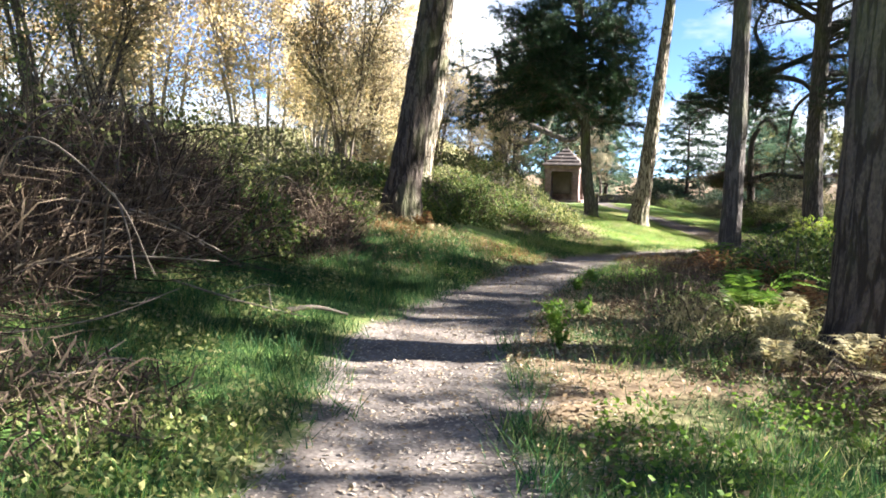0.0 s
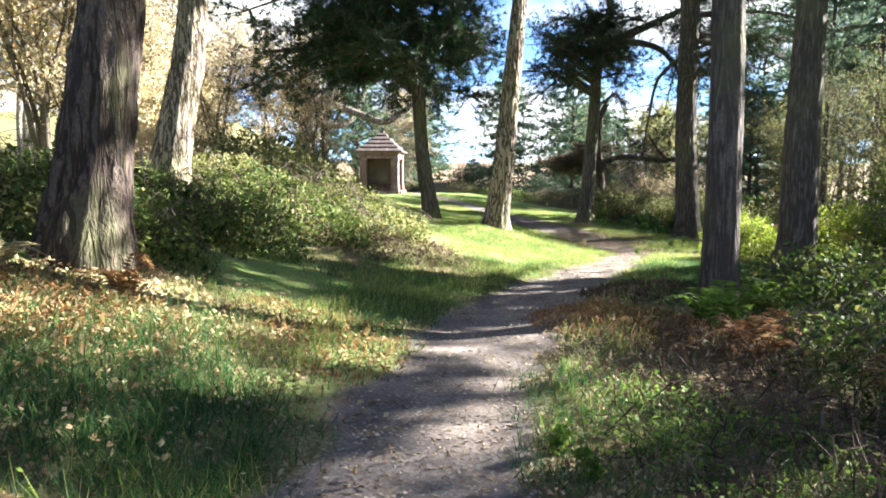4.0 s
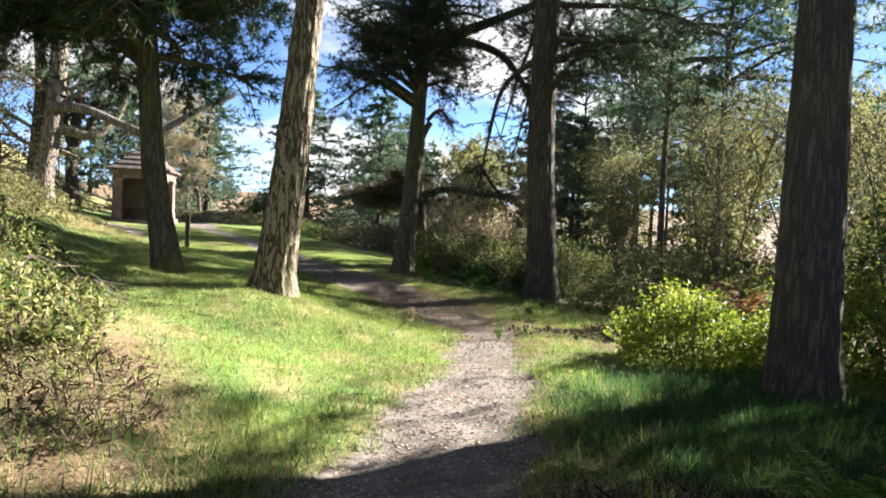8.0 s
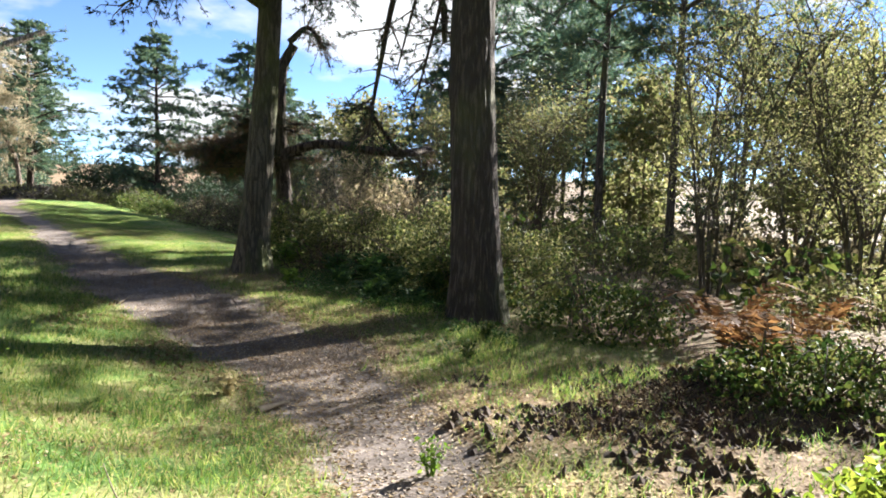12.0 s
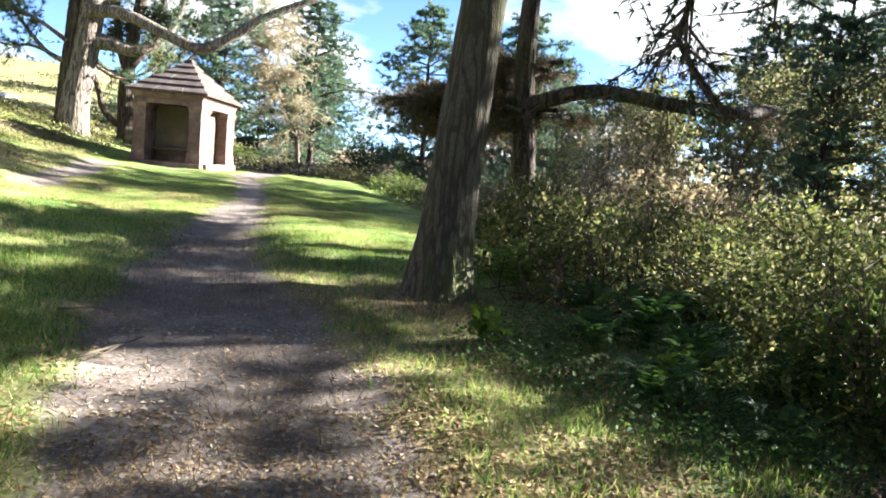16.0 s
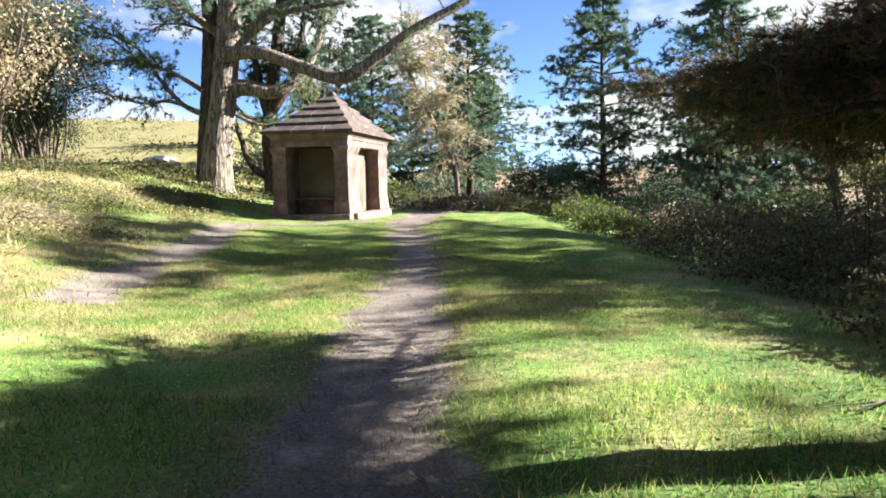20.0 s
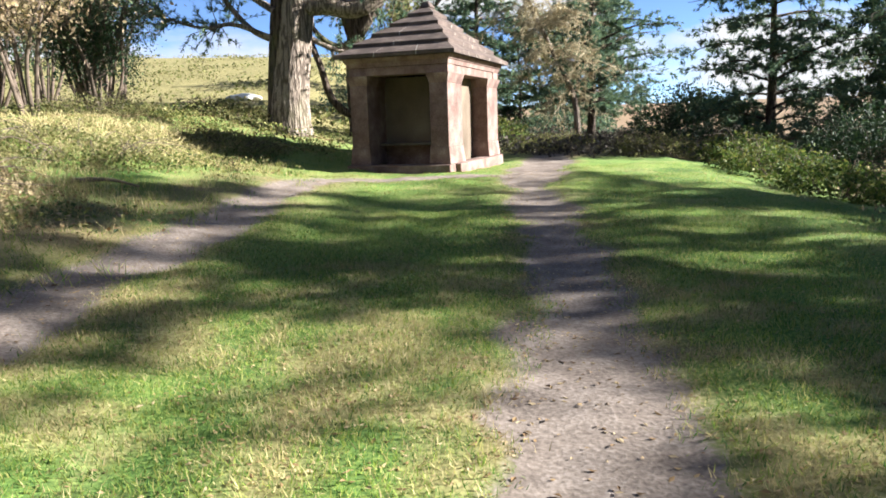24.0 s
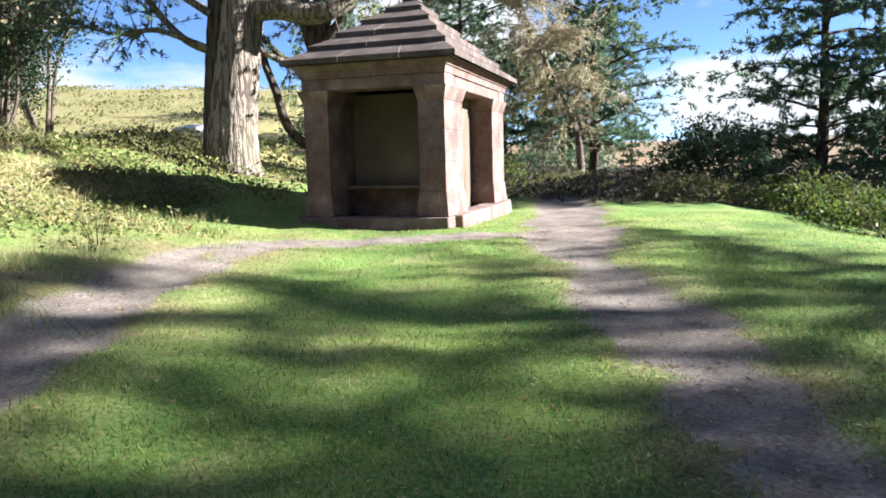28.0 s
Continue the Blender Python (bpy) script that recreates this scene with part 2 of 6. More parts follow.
M_GRASS = leaf_mat("grass_blades", [(0.035, 0.1, 0.026), (0.11, 0.21, 0.036), (0.25, 0.31, 0.056), (0.43, 0.37, 0.155)], 0.55, 0.5)
# Rank grass, a deeper green, darkened further to stand in for shade.
M_GRASS_RANK_SHADED = leaf_mat("rank_grass_shaded", [(0.014, 0.048, 0.02), (0.032, 0.095, 0.028), (0.075, 0.155, 0.04), (0.17, 0.2, 0.065)], 0.5, 0.55)
M_STRAW = leaf_mat("dry_grass", [(0.32, 0.26, 0.13), (0.48, 0.4, 0.21), (0.24, 0.22, 0.08)], 0.35, 0.7)
M_LITTER = leaf_mat("fallen_leaves", [(0.12, 0.07, 0.033), (0.24, 0.155, 0.075), (0.35, 0.25, 0.13), (0.42, 0.34, 0.2)], 0.15, 0.7)
M_CHIPS = leaf_mat("pale_chips", [(0.17, 0.12, 0.078), (0.3, 0.23, 0.16), (0.39, 0.315, 0.235), (0.46, 0.39, 0.3)], 0.05, 0.8)
M_STONE = rough_mat("red_sandstone", [(0.3, (0.07, 0.039, 0.033)), (0.5, (0.14, 0.086, 0.071)), (0.66, (0.22, 0.15, 0.126)), (0.85, (0.37, 0.3, 0.26))], 3.0, 45, 0.92, 0.5, 0.012)
M_ROOF = rough_mat("weathered_stone_slabs", [(0.3, (0.05, 0.036, 0.03)), (0.6, (0.1, 0.074, 0.062)), (0.85, (0.21, 0.17, 0.14))], 3.5, 40, 0.95, 0.6, 0.015)
M_MORTAR = rough_mat("lime_mortar", [(0.3, (0.3, 0.27, 0.23)), (0.8, (0.48, 0.45, 0.4))], 6, 50)
# Plaster tones darkened to stand in for the shade inside the recesses.
M_PLASTER_SHADED = rough_mat("shaded_plaster", [(0.3, (0.08, 0.058, 0.04)), (0.55, (0.13, 0.1, 0.072)), (0.8, (0.2, 0.16, 0.115))], 1.5, 60, 0.95, 0.25)
M_WOOD = rough_mat("weathered_post", [(0.3, (0.05, 0.04, 0.03)), (0.8, (0.15, 0.12, 0.09))], 8, 60, 0.9, 0.5, 0.008, (1, 1, 0.15))
M_DEADWOOD = rough_mat("bare_dead_wood", [(0.3, (0.09, 0.07, 0.05)), (0.8, (0.23, 0.185, 0.135))], 8, 60, 0.9, 0.5, 0.008)

# ---- mesh helpers ----


def mesh_np(name, v, f):
    """A mesh from arrays: vertices (n, 3) and faces (m, 3) or (m, 4)."""
    me = bpy.data.meshes.new(name)
    v, f = np.asarray(v, np.float32), np.asarray(f, np.int32)
    k = f.shape[1]
    me.vertices.add(len(v))
    me.vertices.foreach_set("co", v.ravel())
    me.loops.add(f.size)
    me.loops.foreach_set("vertex_index", f.ravel())
    me.polygons.add(len(f))
    me.polygons.foreach_set("loop_start", np.arange(0, f.size, k, dtype=np.int32))
    me.polygons.foreach_set("use_smooth", np.zeros(len(f), bool))
    me.update(calc_edges=True)
    return me


class Geo:
    """Collects quads and triangles (as arrays) for one mesh."""

    def __init__(self):
        self.v, self.f, self.n = [], [], 0

    def add(self, v, f):
        f = np.asarray(f)
        if f.shape[1] == 3:
            f = np.concatenate([f, f[:, 2:]], 1)
        self.v.append(np.asarray(v, float))
        self.f.append(f + self.n)
        self.n += len(v)
        return self

    def tube(self, pts, rad, sides=8, rough=0.0, ridges=0, seed=0.0):
        pts, rad = np.asarray(pts, float), np.asarray(rad, float)
        tan = np.gradient(pts, axis=0)
        tan /= np.linalg.norm(tan, axis=1)[:, None] + 1e-9
        ref = np.array([1.0, 0.13, 0.07]) if abs(tan[0][0]) < 0.8 else np.array([0.1, 1.0, 0.05])
        a = np.cross(tan, ref)
        a /= np.linalg.norm(a, axis=1)[:, None]
        b = np.cross(tan, a)
        th = np.arange(sides) * 2 * np.pi / sides
        r = rad[:, None] * np.ones(sides)[None, :]
        if rough:
            ln = np.concatenate([[0], np.cumsum(np.linalg.norm(np.diff(pts, axis=0), axis=1))])
            zz = ln[:, None]
            w = np.sin(th * 3 + seed + zz * 1.1) * 0.4 + np.sin(th * 2 - zz * 0.7 + seed * 2) * 0.6
            r = r * (1 + rough * 0.5 * w)
            if ridges:
                q = th[None, :] * ridges + 1.3 * np.sin(zz * 2.3 + seed + th * 2) + 0.8 * np.sin(zz * 5.1 + th * 5)
                r = r * (1 + rough * (np.abs(np.sin(q * 0.5)) ** 0.6 - 0.6) * (0.7 + 0.5 * np.sin(zz * 9 + th * 7 + seed)))
        ring = pts[:, None, :] + r[..., None] * (np.cos(th)[None, :, None] * a[:, None, :] + np.sin(th)[None, :, None] * b[:, None, :])
        k = len(pts)
        i, j = np.meshgrid(np.arange(k - 1), np.arange(sides), indexing="ij")
        j2 = (j + 1) % sides
        f = np.stack([i * sides + j, i * sides + j2, (i + 1) * sides + j2, (i + 1) * sides + j], -1).reshape(-1, 4)
        return self.add(ring.reshape(-1, 3), f)

    def box(self, lo, hi, m=None):
        lo, hi = np.array(lo, float), np.array(hi, float)
        v = np.array([[x, y, z] for z in (0, 1) for y in (0, 1) for x in (0, 1)]) * (hi - lo) + lo
        if m is not None:
            v = np.array([m @ Vector(p) for p in v])
        return self.add(v, [[0, 2, 3, 1], [4, 5, 7, 6], [0, 1, 5, 4], [2, 6, 7, 3], [0, 4, 6, 2], [1, 3, 7, 5]])

    def mesh(self, name, smooth=False):
        v, f = np.concatenate(self.v), np.concatenate(self.f)
        tri = f[:, 2] == f[:, 3]
        me = bpy.data.meshes.new(name)
        if tri.all():
            me = mesh_np(name, v, f[:, :3])
        elif not tri.any():
            me = mesh_np(name, v, f)
        else:
            me.from_pydata(v.tolist(), [], [q[:3] if t else q for q, t in zip(f.tolist(), tri)])
        me.polygons.foreach_set("use_smooth", np.full(len(me.polygons), smooth, bool))
        me.update()
        return me


JOINED = ("twigwork", "branchwork", "stemwork", "boughwork", "foliage", "crown", "needles", "dead_needles", "lichen")


def part(name, geo, material, parent=None, label="", smooth=False):
    me = geo.mesh(name, smooth) if isinstance(geo, Geo) else geo
    me.materials.clear()
    me.materials.append(material)
    ob = new(name, me)
    if parent:
        ob.parent = parent
    if label:
        ob["label"] = label
    if name in JOINED:
        ob["kind"] = "stuff"
    return ob


def thing(name, x, y, z, label, category, group="", kind="", rz=0):
    e = new(name)
    e.empty_display_size = 0.3
    e.matrix_world = pose(x, y, z, 0, 0, rz)
    return tagged(e, label, category, group, kind)


def smooth_path(pts, k=8):
    """A Catmull-Rom line through the points."""
    p = [np.array(q, float) for q in pts]
    p = [2 * p[0] - p[1]] + p + [2 * p[-1] - p[-2]]
    out = []
    for i in range(1, len(p) - 2):
        for t in np.linspace(0, 1, k, endpoint=False):
            a, b, c, d = p[i - 1], p[i], p[i + 1], p[i + 2]
            out.append(0.5 * (2 * b + (c - a) * t + (2 * a - 5 * b + 4 * c - d) * t * t + (3 * b - a - 3 * c + d) * t ** 3))
    out.append(p[-2])
    return np.array(out)


def unit(n, rng=RNG):
    d = rng.normal(size=(n, 3))
    return d / np.linalg.norm(d, axis=1)[:, None]


def leaves(geo, pos, size, up=0.4, rng=RNG, aspect=0.55):
    """Small pointed leaves, four corners each, turned at random with their faces partly to the sky."""
    n = len(pos)
    nor = unit(n, rng) + np.array([0, 0, up])
    nor /= np.linalg.norm(nor, axis=1)[:, None]
    t = np.cross(nor, unit(n, rng))
    t /= np.linalg.norm(t, axis=1)[:, None] + 1e-9
    s = np.cross(nor, t)
    L = (size * rng.uniform(0.6, 1.35, n))[:, None]
    bend = nor * L * rng.uniform(-0.2, 0.2, n)[:, None]
    v = np.stack([pos - t * L * 0.5, pos + s * L * aspect * 0.5 + bend, pos + t * L * 0.5, pos - s * L * aspect * 0.5 + bend], 1)
    return geo.add(v.reshape(-1, 3), np.arange(4 * n).reshape(n, 4))


def needles(geo, pos, out, length, width, k=7, spread=0.8, rng=RNG):
    """Tufts of k needles about the way 'out' of each twig's end."""
    n = len(pos)
    p = np.repeat(pos, k, 0)
    d = np.repeat(out, k, 0) + spread * unit(n * k, rng)
    d /= np.linalg.norm(d, axis=1)[:, None] + 1e-9
    s = np.cross(d, unit(n * k, rng))
    s /= np.linalg.norm(s, axis=1)[:, None] + 1e-9
    L = (length * rng.uniform(0.6, 1.2, n * k))[:, None]
    v = np.stack([p - s * width, p + s * width, p + d * L], 1)
    return geo.add(v.reshape(-1, 3), np.arange(3 * n * k).reshape(-1, 3))


def vnoise(x, y, scale, seed=0):
    """Value noise on arrays, 0 to 1."""
    x, y = np.asarray(x, float) * scale + seed * 17.3, np.asarray(y, float) * scale - seed * 9.1
    xi, yi = np.floor(x).astype(np.int64), np.floor(y).astype(np.int64)
    fx, fy = x - xi, y - yi
    fx, fy = fx * fx * (3 - 2 * fx), fy * fy * (3 - 2 * fy)

    def hsh(a, b):
        h = (a * 374761393 + b * 668265263 + seed * 974711) & 0x7FFFFFFF
        h = ((h ^ (h >> 13)) * 1274126177) & 0x7FFFFFFF
        return ((h ^ (h >> 16)) & 0xFFFF) / 65535.0
    return (hsh(xi, yi) * (1 - fx) + hsh(xi + 1, yi) * fx) * (1 - fy) + (hsh(xi, yi + 1) * (1 - fx) + hsh(xi + 1, yi + 1) * fx) * fy


# ---- the ground: a level path along a slope ----
PATH_Y = [-12, 3, 6, 8, 10.3, 12, 14, 16.6, 19.5, 21.5, 23.3, 25, 27, 30, 32, 34, 36.5, 39, 43, 48, 50, 55, 64, 80]
PATH_X = [-0.6, -0.25, -0.1, 0.35, 1.3, 2.0, 3.0, 4.9, 7.4, 8.9, 9.8, 10.2, 10.15, 10.0, 9.9, 10.1, 10.3, 10.65, 10.85, 10.95, 11.1, 11.9, 13.0, 15.0]
PATH_W = [0.7, 0.7, 0.78, 0.7, 0.7, 0.68, 0.75, 0.85, 0.7, 0.45, 0.6, 0.75, 0.85, 0.75, 0.55, 0.52, 0.5, 0.45, 0.4, 0.42, 0.65, 0.7, 0.5, 0.4]
RISE_Y = [-10, 0, 7, 13, 18.8, 23.85, 26.8, 29.6, 33, 40, 50, 60, 75]
RISE_Z = [0, 0, 0.12, 0.08, -0.12, -0.42, -0.3, -0.18, -0.05, -0.02, 0.18, 0.1, 0.0]
SIDE = [(10.5, 50.3), (9.5, 50.1), (8.5, 49.75), (7.5, 49.5), (6.9, 48.9), (6.65, 47.7), (6.57, 46.3), (6.67, 45.0), (6.8, 43.4), (6.72, 41.8), (6.7, 40.4), (6.75, 38.9), (6.85, 37.4)]
SHELTER = (8.76, 53.5, 0.17, -16.6)


def path_off(x, y):
    return np.asarray(x) - np.interp(y, PATH_Y, PATH_X)


def side_dist(x, y):
    """Distance to the trodden line that leaves the path in front of the shelter."""
    x, y = np.asarray(x, float), np.asarray(y, float)
    best = np.full(np.broadcast(x, y).shape, 1e9)
    for (ax, ay), (bx, by) in zip(SIDE, SIDE[1:]):
        t = np.clip(((x - ax) * (bx - ax) + (y - ay) * (by - ay)) / ((bx - ax) ** 2 + (by - ay) ** 2), 0, 1)
        best = np.minimum(best, np.hypot(x - ax - t * (bx - ax), y - ay - t * (by - ay)))
    return best


def path_mask(x, y):
    """1 on trodden earth, 0 on grass."""
    w = np.interp(y, PATH_Y, PATH_W)
    d = np.abs(path_off(x, y)) - w + 0.35 * (vnoise(x, y, 1.6, 3) - 0.5) + 0.2 * (vnoise(x, y, 5, 4) - 0.5)
    a = np.clip(0.5 - d / 0.35, 0, 1)
    d2 = side_dist(x, y) - 0.4 + 0.25 * (vnoise(x, y, 2.2, 5) - 0.5)
    return np.maximum(a, np.clip(0.5 - d2 / 0.35, 0, 1))


TRUNKS = ((-0.97, 13.9), (6.3, 23.6), (5.45, 13.6), (12.12, 30.38), (13.4, 25.9), (9.85, 17.4), (5.2, 25.5), (3.75, 6.1))


def litter_mask(x, y):
    """1 where needles, dead leaves and bracken cover the ground instead of grass."""
    x, y = np.asarray(x, float), np.asarray(y, float)
    d = path_off(x, y)

    def span(v, a, b, soft):
        return np.clip((v - a) / soft + 0.5, 0, 1) * np.clip((b - v) / soft + 0.5, 0, 1)
    m = 0.85 * span(d, 0.6, 6, 0.8) * span(y, 4, 16.4, 2) + 0.55 * span(d, 0.5, 3.2, 0.8) * span(y, 20, 30.5, 2)
    m = m + 0.9 * span(d, -4.6, -1.3, 1.0) * span(y, 9.2, 13.8, 1.5) + 1.1 * span(x, 1.2, 4.2, 0.8) * span(y, 17.0, 20.8, 1) + 1.4 * span(x, 10.2, 13.4, 0.8) * span(y, 19.8, 23.8, 0.8) + 0.6 * span(d, -6, -3.4, 1) * span(y, 32, 50, 3)
    for tx, ty in TRUNKS:
        m = m + np.exp(-((x - tx) ** 2 + (y - ty) ** 2) / 0.5)
    edge = np.abs(np.abs(d) - np.interp(y, PATH_Y, PATH_W))
    m = m + 0.5 * np.exp(-(edge / 0.3) ** 2)
    m = m + 1.2 * np.clip((x - np.interp(y, [0, 30, 45, 60], [7, 14, 17, 22])) / 3, 0, 1) 
    m = m + 1.6 * np.clip((y - 57) / 4, 0, 1) * np.clip((x - 11) / 3, 0, 1)
    return np.clip(m * (0.35 + 1.1 * vnoise(x, y, 1.4, 41)), 0, 1)


def straw_mask(x, y):
    """1 where dead grass and moss patches break the green."""
    x, y = np.asarray(x, float), np.asarray(y, float)
    share = np.interp(y, [0, 14, 17, 30, 33, 36, 40.5, 42, 60], [0.45, 0.5, 0.85, 0.7, 0.6, 0.95, 0.95, 0.45, 0.4])
    m = 0.22 * vnoise(x, y, 1.1, 201) + 0.42 * vnoise(x, y, 2.7, 202) + 0.36 * vnoise(x, y, 5.6, 203)
    return np.clip((m - 0.64 + 0.2 * share) * 6, 0, 1) * np.minimum(1, share * 1.2)


def height(x, y):
    x, y = np.asarray(x, float), np.asarray(y, float)
    d = path_off(x, y)
    z = np.interp(y, RISE_Y, RISE_Z)
    u = np.maximum(0, -d - np.interp(y, [0, 33, 38, 48, 50, 53.4, 57, 60], [0.8, 0.8, 2.3, 2.8, 3.4, 3.0, 2.2, 2.0]))
    z = z + np.where(u < 8, 0.1 * u + 0.012 * u * u, 1.57 + 0.03 * np.minimum(u - 8, 40))
    z = z + 0.36 * np.exp(-((x + 1.4) ** 2 + (y - 14) ** 2) / 5) + 0.35 * np.exp(-((x + 5.2) / 1.9) ** 2) * np.clip((15 - y) / 4, 0, 1) + 0.24 * np.exp(-((x - 6.1) ** 2 + (y - 23.4) ** 2) / 2.5)
    hill = np.clip((y - 60) / 60, 0, 1)
    z = z + 7.0 * hill * hill * (3 - 2 * hill) * np.clip((14 - x) / 16, 0, 1)
    z = z - 0.13 * np.clip(d - 3.6, 0, 5) * np.clip((y - 36) / 6, 0, 1) * np.clip((75 - y) / 10, 0, 1)
    z = z - 0.03 * np.clip(d - 1, 0, 25) - 0.06 * np.clip(d - 9, 0, 40)
    z = z + 0.10 * (vnoise(x, y, 0.6, 1) - 0.5) * np.clip(np.abs(d) - 0.6, 0, 1) + 0.05 * (vnoise(x, y, 2.3, 2) - 0.5)
    z = z - 0.035 * path_mask(x, y)
    far = np.clip((np.hypot(x - 8, y - 30) - 90) / 200, 0, 1)
    return z * (1 - far) + far * (4 + 6 * vnoise(x, y, 0.006, 8))


def hz(x, y):
    return float(height(x, y))


def stretch_axis(lo, hi, step, far, ratio=1.22):
    a = np.arange(lo, hi + 1e-6, step)
    out, s, p = [], step, hi
    while p < far:
        s *= ratio
        p += s
        out.append(p)
    back, s, p = [], step, lo
    while p > -far:
        s *= ratio
        p -= s
        back.append(p)
    return np.concatenate([back[::-1], a, out])


gx, gy = stretch_axis(-9, 19, 0.16, 900), stretch_axis(-3, 58, 0.16, 900)
GX, GY = np.meshgrid(gx, gy)
GZ = height(GX, GY)
nx, ny = len(gx), len(gy)
idx = np.arange(nx * ny).reshape(ny, nx)
ground_me = mesh_np("ground", np.stack([GX, GY, GZ], -1).reshape(-1, 3),
                    np.stack([idx[:-1, :-1], idx[:-1, 1:], idx[1:, 1:], idx[1:, :-1]], -1).reshape(-1, 4))
ground_me.polygons.foreach_set("use_smooth", np.ones(len(ground_me.polygons), bool))
att = ground_me.attributes.new("trodden", "FLOAT", "POINT")
att.data.foreach_set("value", path_mask(GX, GY).astype(np.float32).ravel())


def ground_mat():
    m, n, l, b = node_mat("grass_and_trodden_earth")
    mp = coords(n, l, (1, 1, 1))
    noises = []
    for sc, det in ((0.5, 5), (3.5, 6), (38, 5), (140, 3)):
        k = n.new("ShaderNodeTexNoise")
        k.inputs["Scale"].default_value, k.inputs["Detail"].default_value = sc, det
        l.new(mp.outputs["Vector"], k.inputs["Vector"])
        noises.append(k)
    grass = ramp_node(n, [(0.3, (0.022, 0.042, 0.012)), (0.46, (0.085, 0.155, 0.034)), (0.58, (0.18, 0.245, 0.058)), (0.7, (0.29, 0.235, 0.11))])
    earth = ramp_node(n, [(0.3, (0.075, 0.058, 0.047)), (0.5, (0.165, 0.135, 0.112)), (0.7, (0.29, 0.245, 0.208))])
    ad = n.new("ShaderNodeMath")
    ad.operation = "MULTIPLY_ADD"
    ad.inputs[1].default_value = 0.5
    l.new(noises[2].outputs["Fac"], ad.inputs[0])
    hf = n.new("ShaderNodeMath")
    hf.operation = "MULTIPLY"
    hf.inputs[1].default_value = 0.5
    l.new(noises[0].outputs["Fac"], hf.inputs[0])
    l.new(hf.outputs[0], ad.inputs[2])
    fine = n.new("ShaderNodeMath")
    fine.operation = "MULTIPLY_ADD"
    fine.inputs[1].default_value = 0.3
    l.new(noises[3].outputs["Fac"], fine.inputs[0])
    low = n.new("ShaderNodeMath")
    low.operation = "SUBTRACT"
    low.inputs[1].default_value = 0.15
    l.new(ad.outputs[0], low.inputs[0])
    l.new(low.outputs[0], fine.inputs[2])
    l.new(fine.outputs[0], grass.inputs["Fac"])
    ad2 = n.new("ShaderNodeMath")
    ad2.operation = "MULTIPLY_ADD"
    ad2.inputs[1].default_value = 0.55
    l.new(noises[2].outputs["Fac"], ad2.inputs[0])
    hf2 = n.new("ShaderNodeMath")
    hf2.operation = "MULTIPLY"
    hf2.inputs[1].default_value = 0.45
    l.new(noises[1].outputs["Fac"], hf2.inputs[0])
    l.new(hf2.outputs[0], ad2.inputs[2])
    l.new(ad2.outputs[0], earth.inputs["Fac"])
    at = n.new("ShaderNodeAttribute")
    at.attribute_name = "trodden"
    sm = n.new("ShaderNodeMath")
    sm.operation = "MULTIPLY_ADD"
    sm.inputs[1].default_value = 0.7
    l.new(noises[2].outputs["Fac"], sm.inputs[0])
    l.new(at.outputs["Fac"], sm.inputs[2])
    st = n.new("ShaderNodeMapRange")
    st.inputs["From Min"].default_value, st.inputs["From Max"].default_value = 0.68, 1.0
    l.new(sm.outputs[0], st.inputs["Value"])
    mx = n.new("ShaderNodeMixRGB")
    l.new(st.outputs["Result"], mx.inputs["Fac"])
    mould = ramp_node(n, [(0.3, (0.07, 0.045, 0.025)), (0.5, (0.17, 0.115, 0.065)), (0.68, (0.3, 0.22, 0.13))])
    l.new(ad2.outputs[0], mould.inputs["Fac"])
    la = n.new("ShaderNodeAttribute")
    la.attribute_name = "litter"
    lm = n.new("ShaderNodeMixRGB")
    l.new(la.outputs["Fac"], lm.inputs["Fac"])
    l.new(mould.outputs["Color"], lm.inputs["Color2"])
    dry = ramp_node(n, [(0.3, (0.13, 0.085, 0.045)), (0.5, (0.3, 0.235, 0.11)), (0.68, (0.46, 0.39, 0.21))])
    l.new(ad2.outputs[0], dry.inputs["Fac"])
    da = n.new("ShaderNodeAttribute")
    da.attribute_name = "straw"
    dm = n.new("ShaderNodeMixRGB")
    dh = n.new("ShaderNodeMath")
    dh.operation = "MULTIPLY"
    dh.inputs[1].default_value = 0.62
    l.new(da.outputs["Fac"], dh.inputs[0])
    l.new(dh.outputs[0], dm.inputs["Fac"])
    l.new(grass.outputs["Color"], dm.inputs["Color1"])
    l.new(dry.outputs["Color"], dm.inputs["Color2"])
    l.new(dm.outputs["Color"], lm.inputs["Color1"])
    heath = ramp_node(n, [(0.3, (0.08, 0.08, 0.03)), (0.5, (0.19, 0.17, 0.07)), (0.66, (0.31, 0.26, 0.13))])
    l.new(ad2.outputs[0], heath.inputs["Fac"])
    ha = n.new("ShaderNodeAttribute")
    ha.attribute_name = "heath"
    hm = n.new("ShaderNodeMixRGB")
    l.new(ha.outputs["Fac"], hm.inputs["Fac"])
    l.new(lm.outputs["Color"], hm.inputs["Color1"])
    l.new(heath.outputs["Color"], hm.inputs["Color2"])
    l.new(hm.outputs["Color"], mx.inputs["Color1"])
    l.new(earth.outputs["Color"], mx.inputs["Color2"])
    l.new(mx.outputs["Color"], b.inputs["Base Color"])
    bp = n.new("ShaderNodeBump")
    bp.inputs["Strength"].default_value, bp.inputs["Distance"].default_value = 0.6, 0.014
    l.new(ad2.outputs[0], bp.inputs["Height"])
    l.new(bp.outputs["Normal"], b.inputs["Normal"])
    b.inputs["Roughness"].default_value = 0.95
    b.inputs["Specular IOR Level"].default_value = 0.15
    return m


